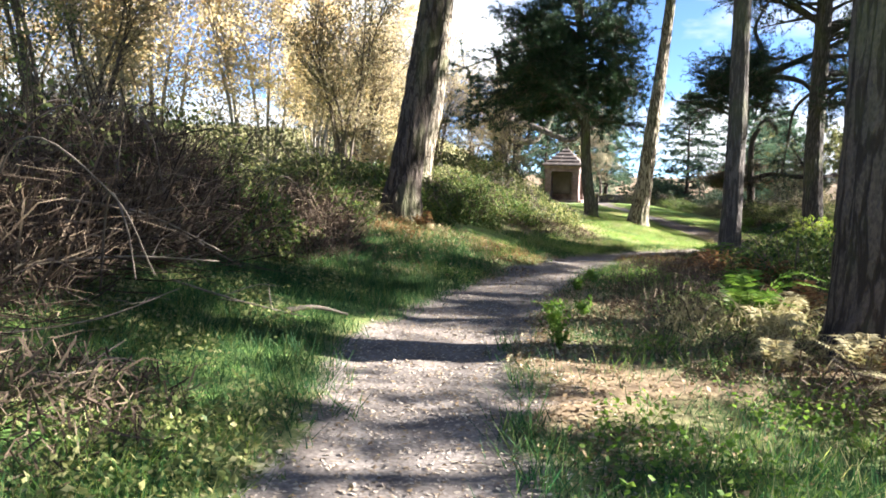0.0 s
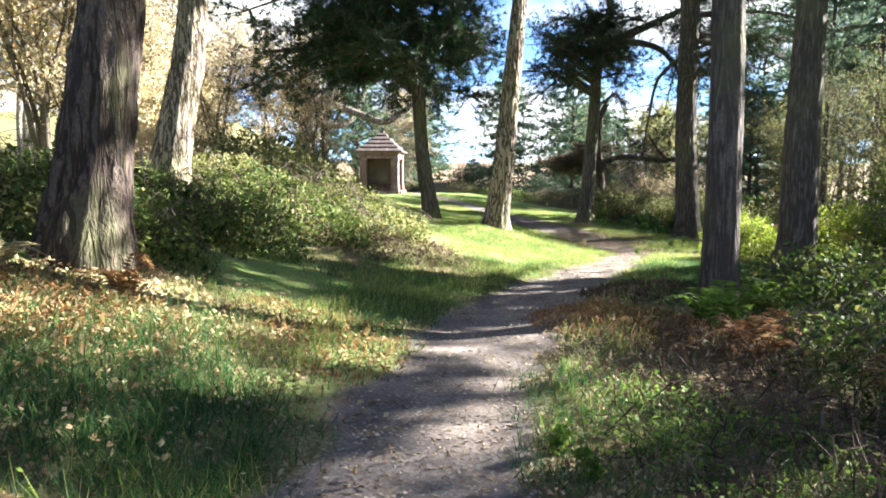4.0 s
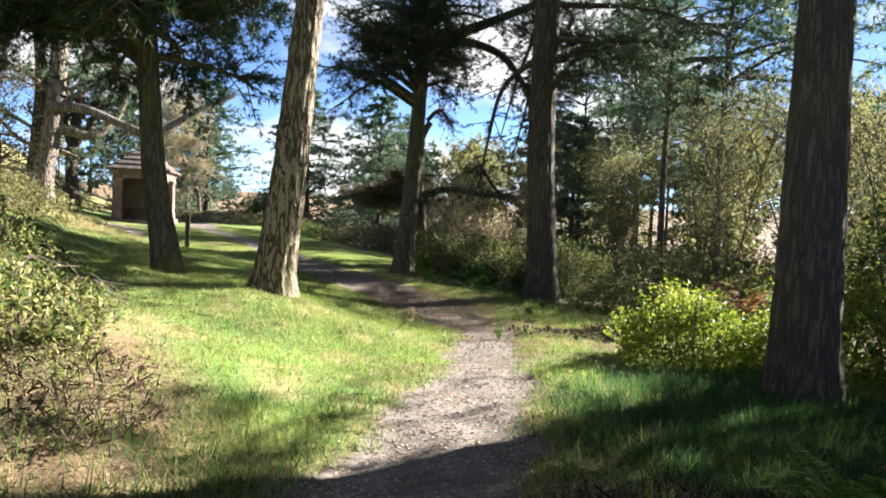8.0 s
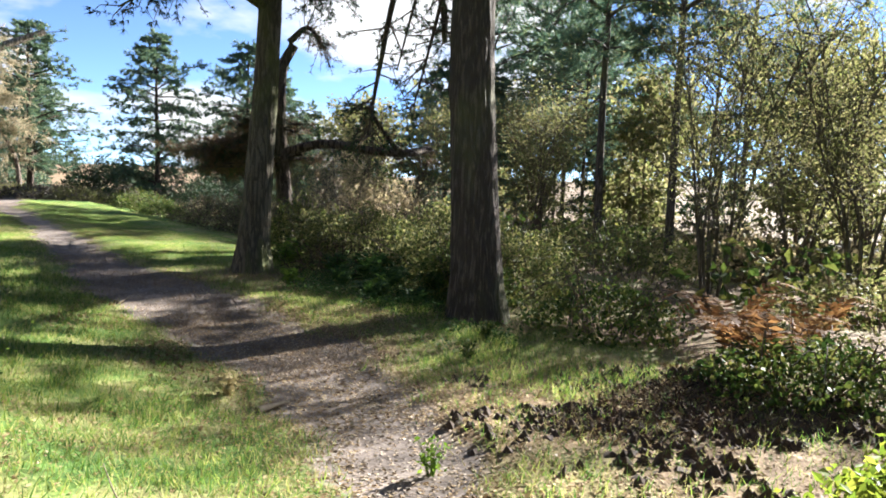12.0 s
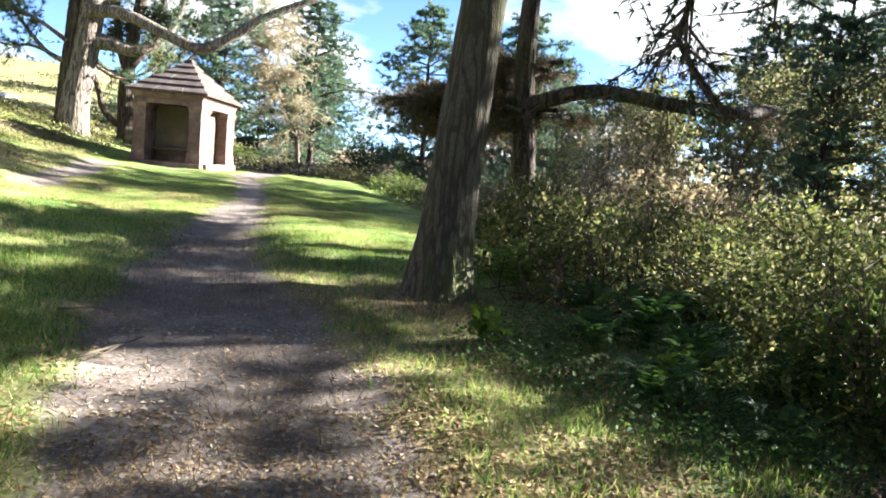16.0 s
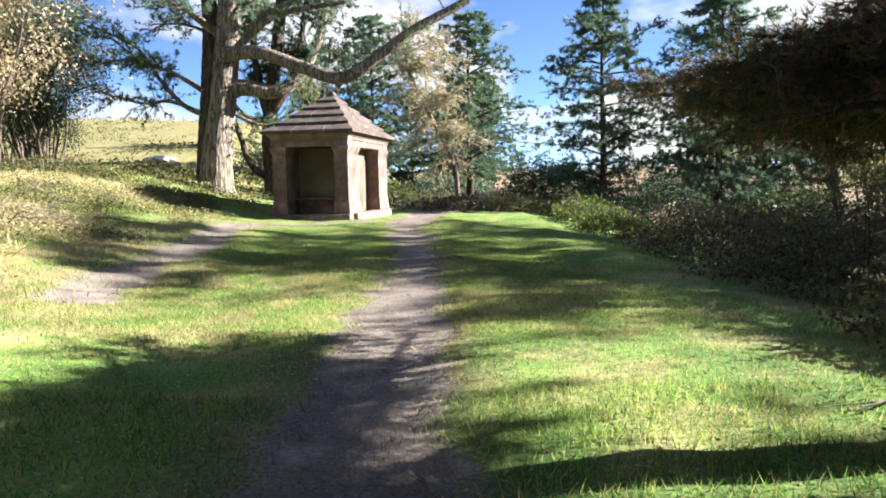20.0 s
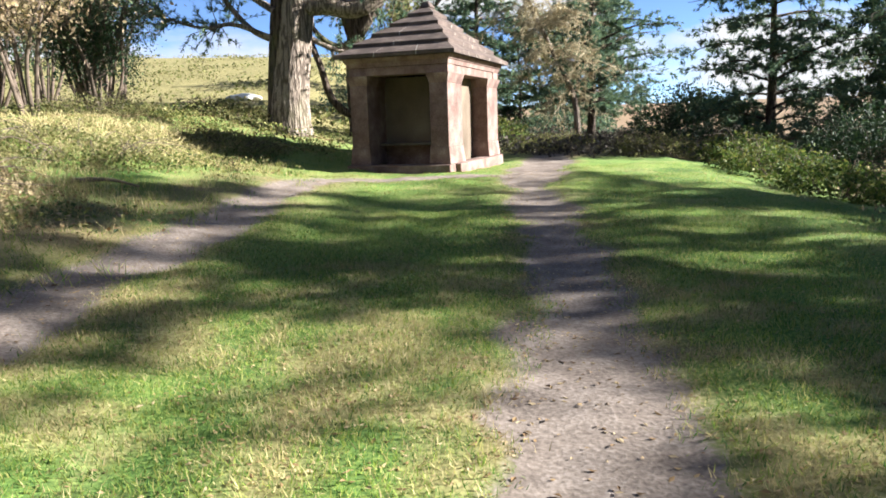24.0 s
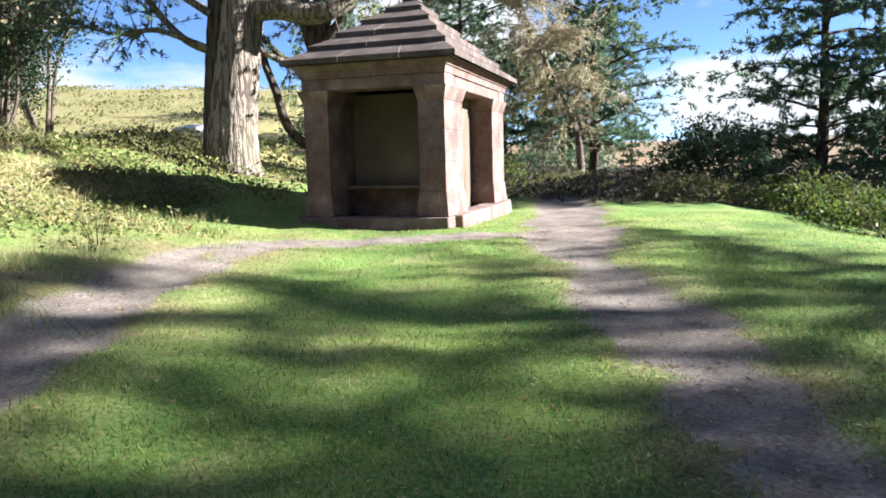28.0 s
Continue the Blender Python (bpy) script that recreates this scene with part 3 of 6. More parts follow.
att2 = ground_me.attributes.new("litter", "FLOAT", "POINT")
att2.data.foreach_set("value", litter_mask(GX, GY).astype(np.float32).ravel())
att4 = ground_me.attributes.new("straw", "FLOAT", "POINT")
att4.data.foreach_set("value", straw_mask(GX, GY).astype(np.float32).ravel())
att3 = ground_me.attributes.new("heath", "FLOAT", "POINT")
att3.data.foreach_set("value", np.maximum(np.clip((GY - 54) / 8, 0, 1) * np.clip((9 - GX) / 4, 0, 1), np.clip((GY - 57) / 5, 0, 1) * np.clip((14 - GX) / 4, 0, 1)).astype(np.float32).ravel())
ground_me.materials.append(ground_mat())
ground = tagged(new("ground", ground_me), "grassy slope with a trodden earth footpath running along it", "ground", kind="structure")

# ---- the stone shelter ----


def frustum(lo, hi, z0, z1):
    """A block between two rectangles (half sizes about the origin)."""
    g = Geo()
    v = [(sx * lo[0], sy * lo[1], z0) for sx, sy in ((-1, -1), (1, -1), (1, 1), (-1, 1))] + [(sx * hi[0], sy * hi[1], z1) for sx, sy in ((-1, -1), (1, -1), (1, 1), (-1, 1))]
    return g.add(v, [[3, 2, 1, 0], [4, 5, 6, 7], [0, 1, 5, 4], [1, 2, 6, 5], [2, 3, 7, 6], [3, 0, 4, 7]])


def bevelled(geo, width, name="block"):
    bm = bmesh.new()
    bm.from_mesh(geo.mesh(name))
    bmesh.ops.remove_doubles(bm, verts=bm.verts, dist=1e-4)
    bmesh.ops.bevel(bm, geom=bm.edges[:], offset=width, segments=1, affect="EDGES")
    me = bpy.data.meshes.new(name)
    bm.to_mesh(me)
    bm.free()
    return me


def at_xy(ob, x, y, z, rz=0):
    ob.matrix_local = pose(x, y, z, 0, 0, rz)
    return ob


def build_shelter():
    sx, sy, sz, rz = SHELTER
    A, B, H = 1.22, 2.15, 2.42
    s = thing("stone_shelter", sx, sy, sz, "small red sandstone shelter with a stepped stone slab roof", "shelter", rz=rz)
    # plinth and floor
    for nm, x, y, hx, hy in (("plinth", 0, -B, A + 0.1, 0.22), ("plinth", A, 0, 0.22, B + 0.1), ("plinth", -A, 0, 0.22, B + 0.1), ("plinth", 0, B, A + 0.1, 0.22)):
        inner = (hx, hy) if hx > hy else (hx, hy - 0.323)
        at_xy(part(nm, bevelled(frustum(inner, (inner[0] - 0.02, inner[1] - 0.02), -0.25, 0.22), 0.015, nm), M_STONE, s), x, y, 0)
    at_xy(part("floor_slab", frustum((A - 0.24, B - 0.24), (A - 0.24, B - 0.24), -0.2, 0.14), M_ROOF, s), 0, 0, 0)
    # corner piers: flared foot, shaft, corbelled head
    for cx in (-1, 1):
        for cy in (-1, 1):
            wx, wy = 0.22, 0.22 if (cx, cy) == (-1, 1) else 0.52
            px, py = cx * (A - wx), cy * (B - wy)
            at_xy(part("pier_foot", bevelled(frustum((wx + 0.05, wy + 0.05), (wx + 0.012, wy + 0.012), 0.22, 0.62), 0.01), M_STONE, s), px, py, 0)
            for k, (za, zb) in enumerate(((0.62, 1.1), (1.1, 1.6), (1.6, 2.06))):
                at_xy(part("pier_block", bevelled(frustum((wx, wy), (wx - 0.002, wy - 0.002), za, zb), 0.005), M_STONE, s), px, py, 0)
            at_xy(part("pier_head", bevelled(frustum((wx, wy), (wx + 0.06, wy + 0.09), 2.06, 2.28), 0.006), M_STONE, s), px, py, 0)
    # lintels, frieze and cornice
    for hx, hy, x, y in ((A + 0.02, 0.24, 0, -B + 0.24), (A + 0.02, 0.24, 0, B - 0.24)):
        at_xy(part("lintel", bevelled(frustum((hx, hy), (hx, hy), 2.28, 2.47), 0.01), M_STONE, s), x, y, 0)
    for x in (-A + 0.24, A - 0.24):
        at_xy(part("lintel", bevelled(frustum((0.24, B - 0.483), (0.24, B - 0.483), 2.28, 2.47), 0.01), M_STONE, s), x, 0, 0)
    at_xy(part("frieze", frustum((A + 0.03, B + 0.03), (A + 0.05, B + 0.05), 2.47, 2.57), M_STONE, s), 0, 0, 0)
    at_xy(part("cornice", bevelled(frustum((A + 0.07, B + 0.07), (A + 0.13, B + 0.13), 2.57, 2.68), 0.012), M_STONE, s), 0, 0, 0)
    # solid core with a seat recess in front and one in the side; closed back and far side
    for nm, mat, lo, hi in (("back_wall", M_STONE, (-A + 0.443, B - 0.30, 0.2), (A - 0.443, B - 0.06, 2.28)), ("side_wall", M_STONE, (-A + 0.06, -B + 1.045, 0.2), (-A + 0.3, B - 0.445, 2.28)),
                            ("recess_panel", M_PLASTER_SHADED, (-A + 0.29, -B + 1.03, 0.14), (A - 0.76, -B + 1.13, 2.275)), ("recess_panel", M_PLASTER_SHADED, (A - 0.75, -B + 1.03, 0.14), (A - 0.435, B - 0.6, 2.275))):
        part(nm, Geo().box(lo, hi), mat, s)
    at_xy(part("bench", bevelled(frustum((A - 0.46, 0.22), (A - 0.46, 0.22), 0.64, 0.71), 0.012), M_WOOD, s, "dark wooden bench board"), 0.0, -B + 0.8, 0)
    part("bench_support", Geo().box((-A + 0.46, -B + 0.92, 0.14), (A - 0.46, -B + 1.0, 0.64)), M_STONE, s)
    part("recess_back", Geo().box((-A + 0.31, -B + 1.135, 0.14), (A - 0.77, B - 0.61, 2.27)), M_STONE, s)
    # stepped roof: courses of slabs, each lapping over the one below
    n, z, rise = 5, 2.68, 1.36
    e0 = (A + 0.2, B + 0.2)
    r = random.Random(5)
    for c in range(n):
        s0, s1 = 1 - c / n, 1 - (c + 1) / n
        za, zb = z + rise * c / n, z + rise * (c + 1) / n
        lo = (e0[0] * s0 + 0.06, e0[1] * s0 + 0.06)
        hi = (max(0.03, e0[0] * s1), max(0.03, e0[1] * s1))
        core = frustum((lo[0] - 0.07, lo[1] - 0.07), (max(0.02, hi[0] - 0.05), max(0.02, hi[1] - 0.05)), za, zb - 0.02)
        course = part("roof_course", core, M_ROOF, s)
        ring_lo = [(-lo[0], -lo[1]), (lo[0], -lo[1]), (lo[0], lo[1]), (-lo[0], lo[1])]
        ring_hi = [(-hi[0], -hi[1]), (hi[0], -hi[1]), (hi[0], hi[1]), (-hi[0], hi[1])]
        for k in range(4):
            a0, a1 = np.array(ring_lo[k]), np.array(ring_lo[(k + 1) % 4])
            b0, b1 = np.array(ring_hi[k]), np.array(ring_hi[(k + 1) % 4])
            m = max(1, round(np.linalg.norm(a1 - a0) / 1.0))
            cuts = [0] + [(i + r.uniform(-0.2, 0.2)) / m for i in range(1, m)] + [1]
            for t0, t1 in zip(cuts, cuts[1:]):
                gap = 0.01 / max(0.2, np.linalg.norm(a1 - a0))
                t0, t1 = t0 + gap, t1 - gap
                jz = r.uniform(-0.003, 0.003)
                for nm, u0, u1, up, mat in (("roof_slab", t0, t1, 0.085, M_ROOF), ("mortar_joint", t1 + 0.1 * gap, t1 + 1.9 * gap, 0.082, M_MORTAR)):
                    if nm == "mortar_joint" and t1 > 0.99:
                        continue
                    q = [(*(a0 + (a1 - a0) * u0), za + jz), (*(a0 + (a1 - a0) * u1), za + jz), (*(b0 + (b1 - b0) * u1), zb - 0.05 + jz), (*(b0 + (b1 - b0) * u0), zb - 0.05 + jz)]
                    g = Geo().add([(x, y, w) for x, y, w in q] + [(x, y, w + up) for x, y, w in q],
                                  [[3, 2, 1, 0], [4, 5, 6, 7], [0, 1, 5, 4], [1, 2, 6, 5], [2, 3, 7, 6], [3, 0, 4, 7]])
                    part(nm, g, mat, course)
    at_xy(part("finial", bevelled(frustum((0.16, 0.2), (0.07, 0.09), z + rise - 0.02, z + rise + 0.14), 0.02), M_ROOF, s), 0, 0, 0)
    return s


build_shelter()

# ---- trees ----


def along(path, t):
    """Points at the shares t of a line of points."""
    t = np.clip(np.asarray(t, float), 0, 1) * (len(path) - 1)
    i = np.minimum(t.astype(int), len(path) - 2)
    f = (t - i)[:, None]
    return path[i] * (1 - f) + path[i + 1] * f


def trunk(pts, r0, r1, flare=0.5, sides=60, step=0.08, rough=0.1, ridges=13, seed=0.0, buried=0.35):
    """A tapered, ridged trunk through the points, with a spreading foot."""
    p = smooth_path(pts, 12)
    ln = np.concatenate([[0], np.cumsum(np.linalg.norm(np.diff(p, axis=0), axis=1))])
    total = ln[-1]
    s = np.unique(np.concatenate([np.arange(0, min(5.5, total), step), np.linspace(min(5.5, total), total, 24)]))
    q = np.stack([np.interp(s, ln, p[:, i]) for i in range(3)], 1)
    q[:, 2] -= buried * np.exp(-s * 4)
    rad = r0 + (r1 - r0) * (s / total) ** 0.8
    rad = rad * (1 + flare * np.exp(-s / 0.28))
    return Geo().tube(q, rad, sides, rough, ridges, seed), p


def limb(g, pts, r0, r1, sides=10, k=8, rough=0.12, seed=0.0):
    p = smooth_path(pts, k)
    g.tube(p, np.linspace(r0, r1, len(p)), sides, rough, 0, seed)
    return p


def twiggery(g, path, n, length, r, rng, lo=0.25, up=0.1, flat=0.6, side=3):
    """Side twigs along a limb. Returns the twigs as lines of points."""
    out = []
    t = rng.uniform(lo, 1, n)
    p = along(path, t)
    d0 = along(path, np.minimum(t + 0.08, 1)) - along(path, np.maximum(t - 0.08, 0))
    d0 /= np.linalg.norm(d0, axis=1)[:, None] + 1e-9
    for i in range(n):
        w = rng.normal(size=3) * np.array([1, 1, flat])
        d = d0[i] * 0.7 + w / (np.linalg.norm(w) + 1e-6)
        d[2] += up
        d /= np.linalg.norm(d)
        L = length * rng.uniform(0.5, 1.2)
        m = p[i] + d * L * 0.5 + rng.normal(size=3) * L * 0.1
        e = p[i] + d * L + rng.normal(size=3) * L * 0.12
        line = smooth_path([p[i], m, e], 1)
        g.tube(line, np.linspace(r, r * 0.3, len(line)), side)
        out.append(line)
    return out


def tufts(geo, twigs, per, length, width, rng, k=7, lo=0.3, spread=0.9):
    pos, out = [], []
    for w in twigs:
        t = rng.uniform(lo, 1, per)
        pos.append(along(w, t) + rng.normal(size=(per, 3)) * 0.04)
        d = w[-1] - w[0]
        out.append(np.repeat((d / (np.linalg.norm(d) + 1e-9))[None], per, 0))
    return needles(geo, np.concatenate(pos), np.concatenate(out), length, width, k, spread, rng)


def pine(name, pts, r0, r1, label, bark, needle, limbs, crown=(), seed=1, flare=0.5, twig_n=30, twig_len=0.9, per=9, nlen=0.19, nw=0.02, k=5, ridge=0.1):
    """A tall pine: trunk, its named limbs, and random limbs with needle tufts in the crown.
    crown: rows of (from height, to height, count, reach, way in degrees, spread in degrees, sag)."""
    rng = np.random.default_rng(seed)
    base = np.array([pts[0][0], pts[0][1], hz(pts[0][0], pts[0][1])])
    tree = thing(name, *base, label, "tree")
    rel = [np.array(p, float) - base for p in pts]
    rel[0][2] = 0
    g, axis = trunk(rel, r0, r1, flare, rough=ridge, seed=seed * 1.7)
    part("trunk", g, bark, tree, smooth=True)
    gt, gn = Geo(), Geo()
    twigs = []
    for lp, la, lb in limbs:
        gl = Geo()
        line = limb(gl, [np.array(p, float) - base for p in lp], la, lb, 10, 7, 0.15, seed)
        part("limb", gl, bark, tree, smooth=True)
        tw = twiggery(gt, line, twig_n, twig_len, 0.018, rng, 0.3, 0.05)
        twigs += tw
    for z0, z1, cnt, reach, way, spread, sag in crown:
        top = axis[-1]
        for i in range(cnt):
            h = z0 + (z1 - z0) * (i + rng.uniform(0, 1)) / cnt
            j = np.argmin(np.abs(axis[:, 2] - h))
            s = axis[j] if h <= top[2] else top
            a = radians(way + rng.uniform(-spread, spread))
            R = reach * rng.uniform(0.6, 1.1) * (1 - 0.45 * (h - z0) / max(0.1, z1 - z0))
            rise = rng.uniform(-0.1, 0.35) - sag
            e = s + np.array([math.cos(a) * R, math.sin(a) * R, rise * R])
            m = s + (e - s) * 0.5 + np.array([0, 0, 0.12 * R]) + rng.normal(size=3) * 0.1 * R
            gl = Geo()
            line = limb(gl, [s, m, e], 0.03 + 0.02 * R, 0.015, 7, 6, 0.1, i)
            part("limb", gl, bark, tree, smooth=True)
            twigs += twiggery(gt, line, twig_n, twig_len, 0.014, rng, 0.3, 0.06)
    if twigs:
        part("twigwork", gt, M_TWIG, tree)
        tufts(gn, twigs, per, nlen, nw, rng, k)
        part("crown", gn, needle, tree)
    return tree


# The high crowns are out of view, thickened to block sky light.
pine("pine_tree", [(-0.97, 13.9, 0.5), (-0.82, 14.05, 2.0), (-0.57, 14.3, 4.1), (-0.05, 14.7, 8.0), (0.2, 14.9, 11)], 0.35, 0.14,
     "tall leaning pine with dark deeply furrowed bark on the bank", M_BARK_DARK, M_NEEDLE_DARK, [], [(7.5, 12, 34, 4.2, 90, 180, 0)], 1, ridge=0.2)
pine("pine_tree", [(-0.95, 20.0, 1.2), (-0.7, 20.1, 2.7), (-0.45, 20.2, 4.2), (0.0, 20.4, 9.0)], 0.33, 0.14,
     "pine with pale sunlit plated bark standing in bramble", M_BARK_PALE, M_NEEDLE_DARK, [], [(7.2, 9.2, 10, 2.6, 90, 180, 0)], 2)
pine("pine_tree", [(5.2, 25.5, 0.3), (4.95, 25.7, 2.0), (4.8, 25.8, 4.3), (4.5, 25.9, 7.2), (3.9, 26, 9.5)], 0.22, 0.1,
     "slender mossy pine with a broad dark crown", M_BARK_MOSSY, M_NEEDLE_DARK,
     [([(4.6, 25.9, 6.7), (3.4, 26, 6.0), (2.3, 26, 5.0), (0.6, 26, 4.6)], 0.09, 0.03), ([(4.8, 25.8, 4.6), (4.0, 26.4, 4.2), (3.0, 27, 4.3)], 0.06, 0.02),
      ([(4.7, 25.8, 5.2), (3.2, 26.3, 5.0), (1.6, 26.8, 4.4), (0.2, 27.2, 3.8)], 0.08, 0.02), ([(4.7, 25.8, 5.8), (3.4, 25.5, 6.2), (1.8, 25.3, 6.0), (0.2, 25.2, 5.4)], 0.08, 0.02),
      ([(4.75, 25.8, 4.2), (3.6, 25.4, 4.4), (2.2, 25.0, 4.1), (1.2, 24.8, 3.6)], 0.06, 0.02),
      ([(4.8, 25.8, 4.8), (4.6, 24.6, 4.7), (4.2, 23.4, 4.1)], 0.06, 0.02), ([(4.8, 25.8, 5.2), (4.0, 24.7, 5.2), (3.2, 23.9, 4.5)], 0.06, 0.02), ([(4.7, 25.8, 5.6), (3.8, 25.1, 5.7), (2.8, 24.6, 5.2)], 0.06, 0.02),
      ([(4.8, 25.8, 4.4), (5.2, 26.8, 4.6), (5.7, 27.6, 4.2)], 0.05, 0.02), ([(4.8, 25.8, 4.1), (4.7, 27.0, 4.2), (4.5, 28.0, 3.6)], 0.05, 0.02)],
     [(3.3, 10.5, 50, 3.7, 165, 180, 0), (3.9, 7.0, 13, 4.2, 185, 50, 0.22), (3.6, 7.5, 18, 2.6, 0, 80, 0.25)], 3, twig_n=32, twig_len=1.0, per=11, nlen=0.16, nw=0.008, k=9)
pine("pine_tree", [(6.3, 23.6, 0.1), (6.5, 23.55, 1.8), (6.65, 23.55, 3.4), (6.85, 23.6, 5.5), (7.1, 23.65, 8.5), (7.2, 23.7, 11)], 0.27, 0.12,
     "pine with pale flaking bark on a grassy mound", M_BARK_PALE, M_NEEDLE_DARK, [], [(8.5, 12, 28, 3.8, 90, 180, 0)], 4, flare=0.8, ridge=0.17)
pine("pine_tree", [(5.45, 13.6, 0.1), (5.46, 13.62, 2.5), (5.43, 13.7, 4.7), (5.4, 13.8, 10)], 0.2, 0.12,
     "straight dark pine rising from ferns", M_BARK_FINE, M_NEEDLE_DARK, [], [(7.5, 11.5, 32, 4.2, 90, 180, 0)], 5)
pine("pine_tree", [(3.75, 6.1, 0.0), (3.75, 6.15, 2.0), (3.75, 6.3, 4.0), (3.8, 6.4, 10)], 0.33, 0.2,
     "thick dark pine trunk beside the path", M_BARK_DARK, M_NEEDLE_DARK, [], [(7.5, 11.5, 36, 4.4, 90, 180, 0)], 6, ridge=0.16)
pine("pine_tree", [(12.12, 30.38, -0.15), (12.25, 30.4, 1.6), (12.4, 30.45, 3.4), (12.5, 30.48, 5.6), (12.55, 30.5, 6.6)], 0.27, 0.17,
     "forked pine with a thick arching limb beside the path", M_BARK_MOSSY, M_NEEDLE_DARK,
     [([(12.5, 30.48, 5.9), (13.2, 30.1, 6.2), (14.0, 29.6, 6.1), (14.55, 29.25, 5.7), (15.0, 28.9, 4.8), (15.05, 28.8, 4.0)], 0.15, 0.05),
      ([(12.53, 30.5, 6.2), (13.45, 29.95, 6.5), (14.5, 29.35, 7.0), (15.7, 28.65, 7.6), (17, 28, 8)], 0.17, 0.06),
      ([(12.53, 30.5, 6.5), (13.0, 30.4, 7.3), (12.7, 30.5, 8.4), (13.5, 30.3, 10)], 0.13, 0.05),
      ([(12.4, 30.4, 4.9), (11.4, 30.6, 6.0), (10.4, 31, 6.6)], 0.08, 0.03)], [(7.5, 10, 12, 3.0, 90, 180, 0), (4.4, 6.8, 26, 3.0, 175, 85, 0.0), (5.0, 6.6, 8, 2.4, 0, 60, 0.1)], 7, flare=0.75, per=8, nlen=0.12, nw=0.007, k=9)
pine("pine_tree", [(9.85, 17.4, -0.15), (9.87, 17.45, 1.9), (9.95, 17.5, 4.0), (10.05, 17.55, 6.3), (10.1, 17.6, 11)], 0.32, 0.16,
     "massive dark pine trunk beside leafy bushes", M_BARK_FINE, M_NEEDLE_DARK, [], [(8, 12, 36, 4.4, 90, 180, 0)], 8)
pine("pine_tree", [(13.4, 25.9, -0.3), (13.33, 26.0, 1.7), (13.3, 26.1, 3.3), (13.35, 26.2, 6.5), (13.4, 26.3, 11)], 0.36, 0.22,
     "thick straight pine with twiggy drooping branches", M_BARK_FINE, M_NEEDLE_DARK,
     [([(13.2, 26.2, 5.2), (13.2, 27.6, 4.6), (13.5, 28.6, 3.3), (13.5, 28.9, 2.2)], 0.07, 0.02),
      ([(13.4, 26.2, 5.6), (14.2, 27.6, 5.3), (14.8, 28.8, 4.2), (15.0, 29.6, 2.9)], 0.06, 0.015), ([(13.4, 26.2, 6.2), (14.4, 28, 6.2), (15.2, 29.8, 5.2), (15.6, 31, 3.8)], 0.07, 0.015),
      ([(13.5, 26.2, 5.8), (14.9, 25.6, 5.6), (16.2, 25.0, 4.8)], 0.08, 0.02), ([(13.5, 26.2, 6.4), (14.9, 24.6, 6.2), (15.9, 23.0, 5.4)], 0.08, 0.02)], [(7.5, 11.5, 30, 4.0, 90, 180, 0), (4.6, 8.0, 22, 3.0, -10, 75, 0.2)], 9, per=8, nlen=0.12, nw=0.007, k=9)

# broken pine behind the forked one: leaning stem, long level dead limb, hanging mass of needles


def broken_pine():
    rng = np.random.default_rng(21)
    bx, by = 14.15, 32.95
    b = np.array([bx, by, hz(bx, by)])
    tree = thing("broken_pine", *b, "broken pine with a long bare limb and hanging dead needles", "tree")
    g, ax = trunk([(0, 0, 0), (-0.1, 0, 1.4), (-0.22, 0, 2.6), (-0.2, 0, 3.9), (0.05, -0.05, 4.5)], 0.2, 0.1, 0.4, 28, seed=4)
    part("trunk", g, M_BARK_DARK, tree, smooth=True)
    twigs, gt = [], Geo()
    for lp, a, c in (([(13.95, 32.95, 2.0), (14.7, 32.35, 2.25), (15.6, 31.9, 2.15), (16.6, 31.9, 2.15), (17.5, 32.2, 2.3)], 0.11, 0.085),
                     ([(16.3, 31.8, 2.15), (15.95, 31.95, 2.6), (15.65, 32.15, 3.15)], 0.06, 0.035),
                     ([(14.1, 32.9, 4.4), (14.5, 32.8, 4.75), (14.85, 32.7, 4.35)], 0.07, 0.04)):
        gl = Geo()
        line = limb(gl, [np.array(q) - b for q in lp], a, c, 10, 7, 0.2, 3)
        part("limb", gl, M_BARK_DARK, tree, smooth=True)
        twigs += twiggery(gt, line, 46, 0.6, 0.012, rng, 0.08, -0.45)[::2]
    for i in range(58):
        st = np.array([13.95, 33.1 if i % 2 else 34.0, 1.95 if i < 44 else 2.5]) - b + rng.normal(size=3) * np.array([0.25, 0.3, 0.1])
        a = rng.uniform(radians(85), radians(150)) if i < 34 else rng.uniform(radians(25), radians(205))
        R = rng.uniform(0.8, 2.5) if i < 34 else rng.uniform(0.9, 2.0)
        e = st + np.array([math.cos(a) * R * 0.9, math.sin(a) * R, rng.uniform(-0.4, 0.3)])
        gl = Geo()
        line = limb(gl, [st, (st + e) / 2 + np.array([0, 0, 0.02]), e], 0.035, 0.01, 6, 6, 0.1, i)
        part("limb", gl, M_BARK_DARK, tree, smooth=True)
        twigs += twiggery(gt, line, 24, 0.42, 0.008, rng, 0.15, -0.1, 0.35)
    part("twigwork", gt, M_TWIG, tree)
    part("dead_needles", tufts(Geo(), twigs, 10, 0.1, 0.0035, rng, 9, 0.1), M_NEEDLE_BROWN, tree)
    part("needles", tufts(Geo(), twigs[::2], 8, 0.1, 0.0035, rng, 9, 0.3), M_NEEDLE_DARK, tree)


broken_pine()


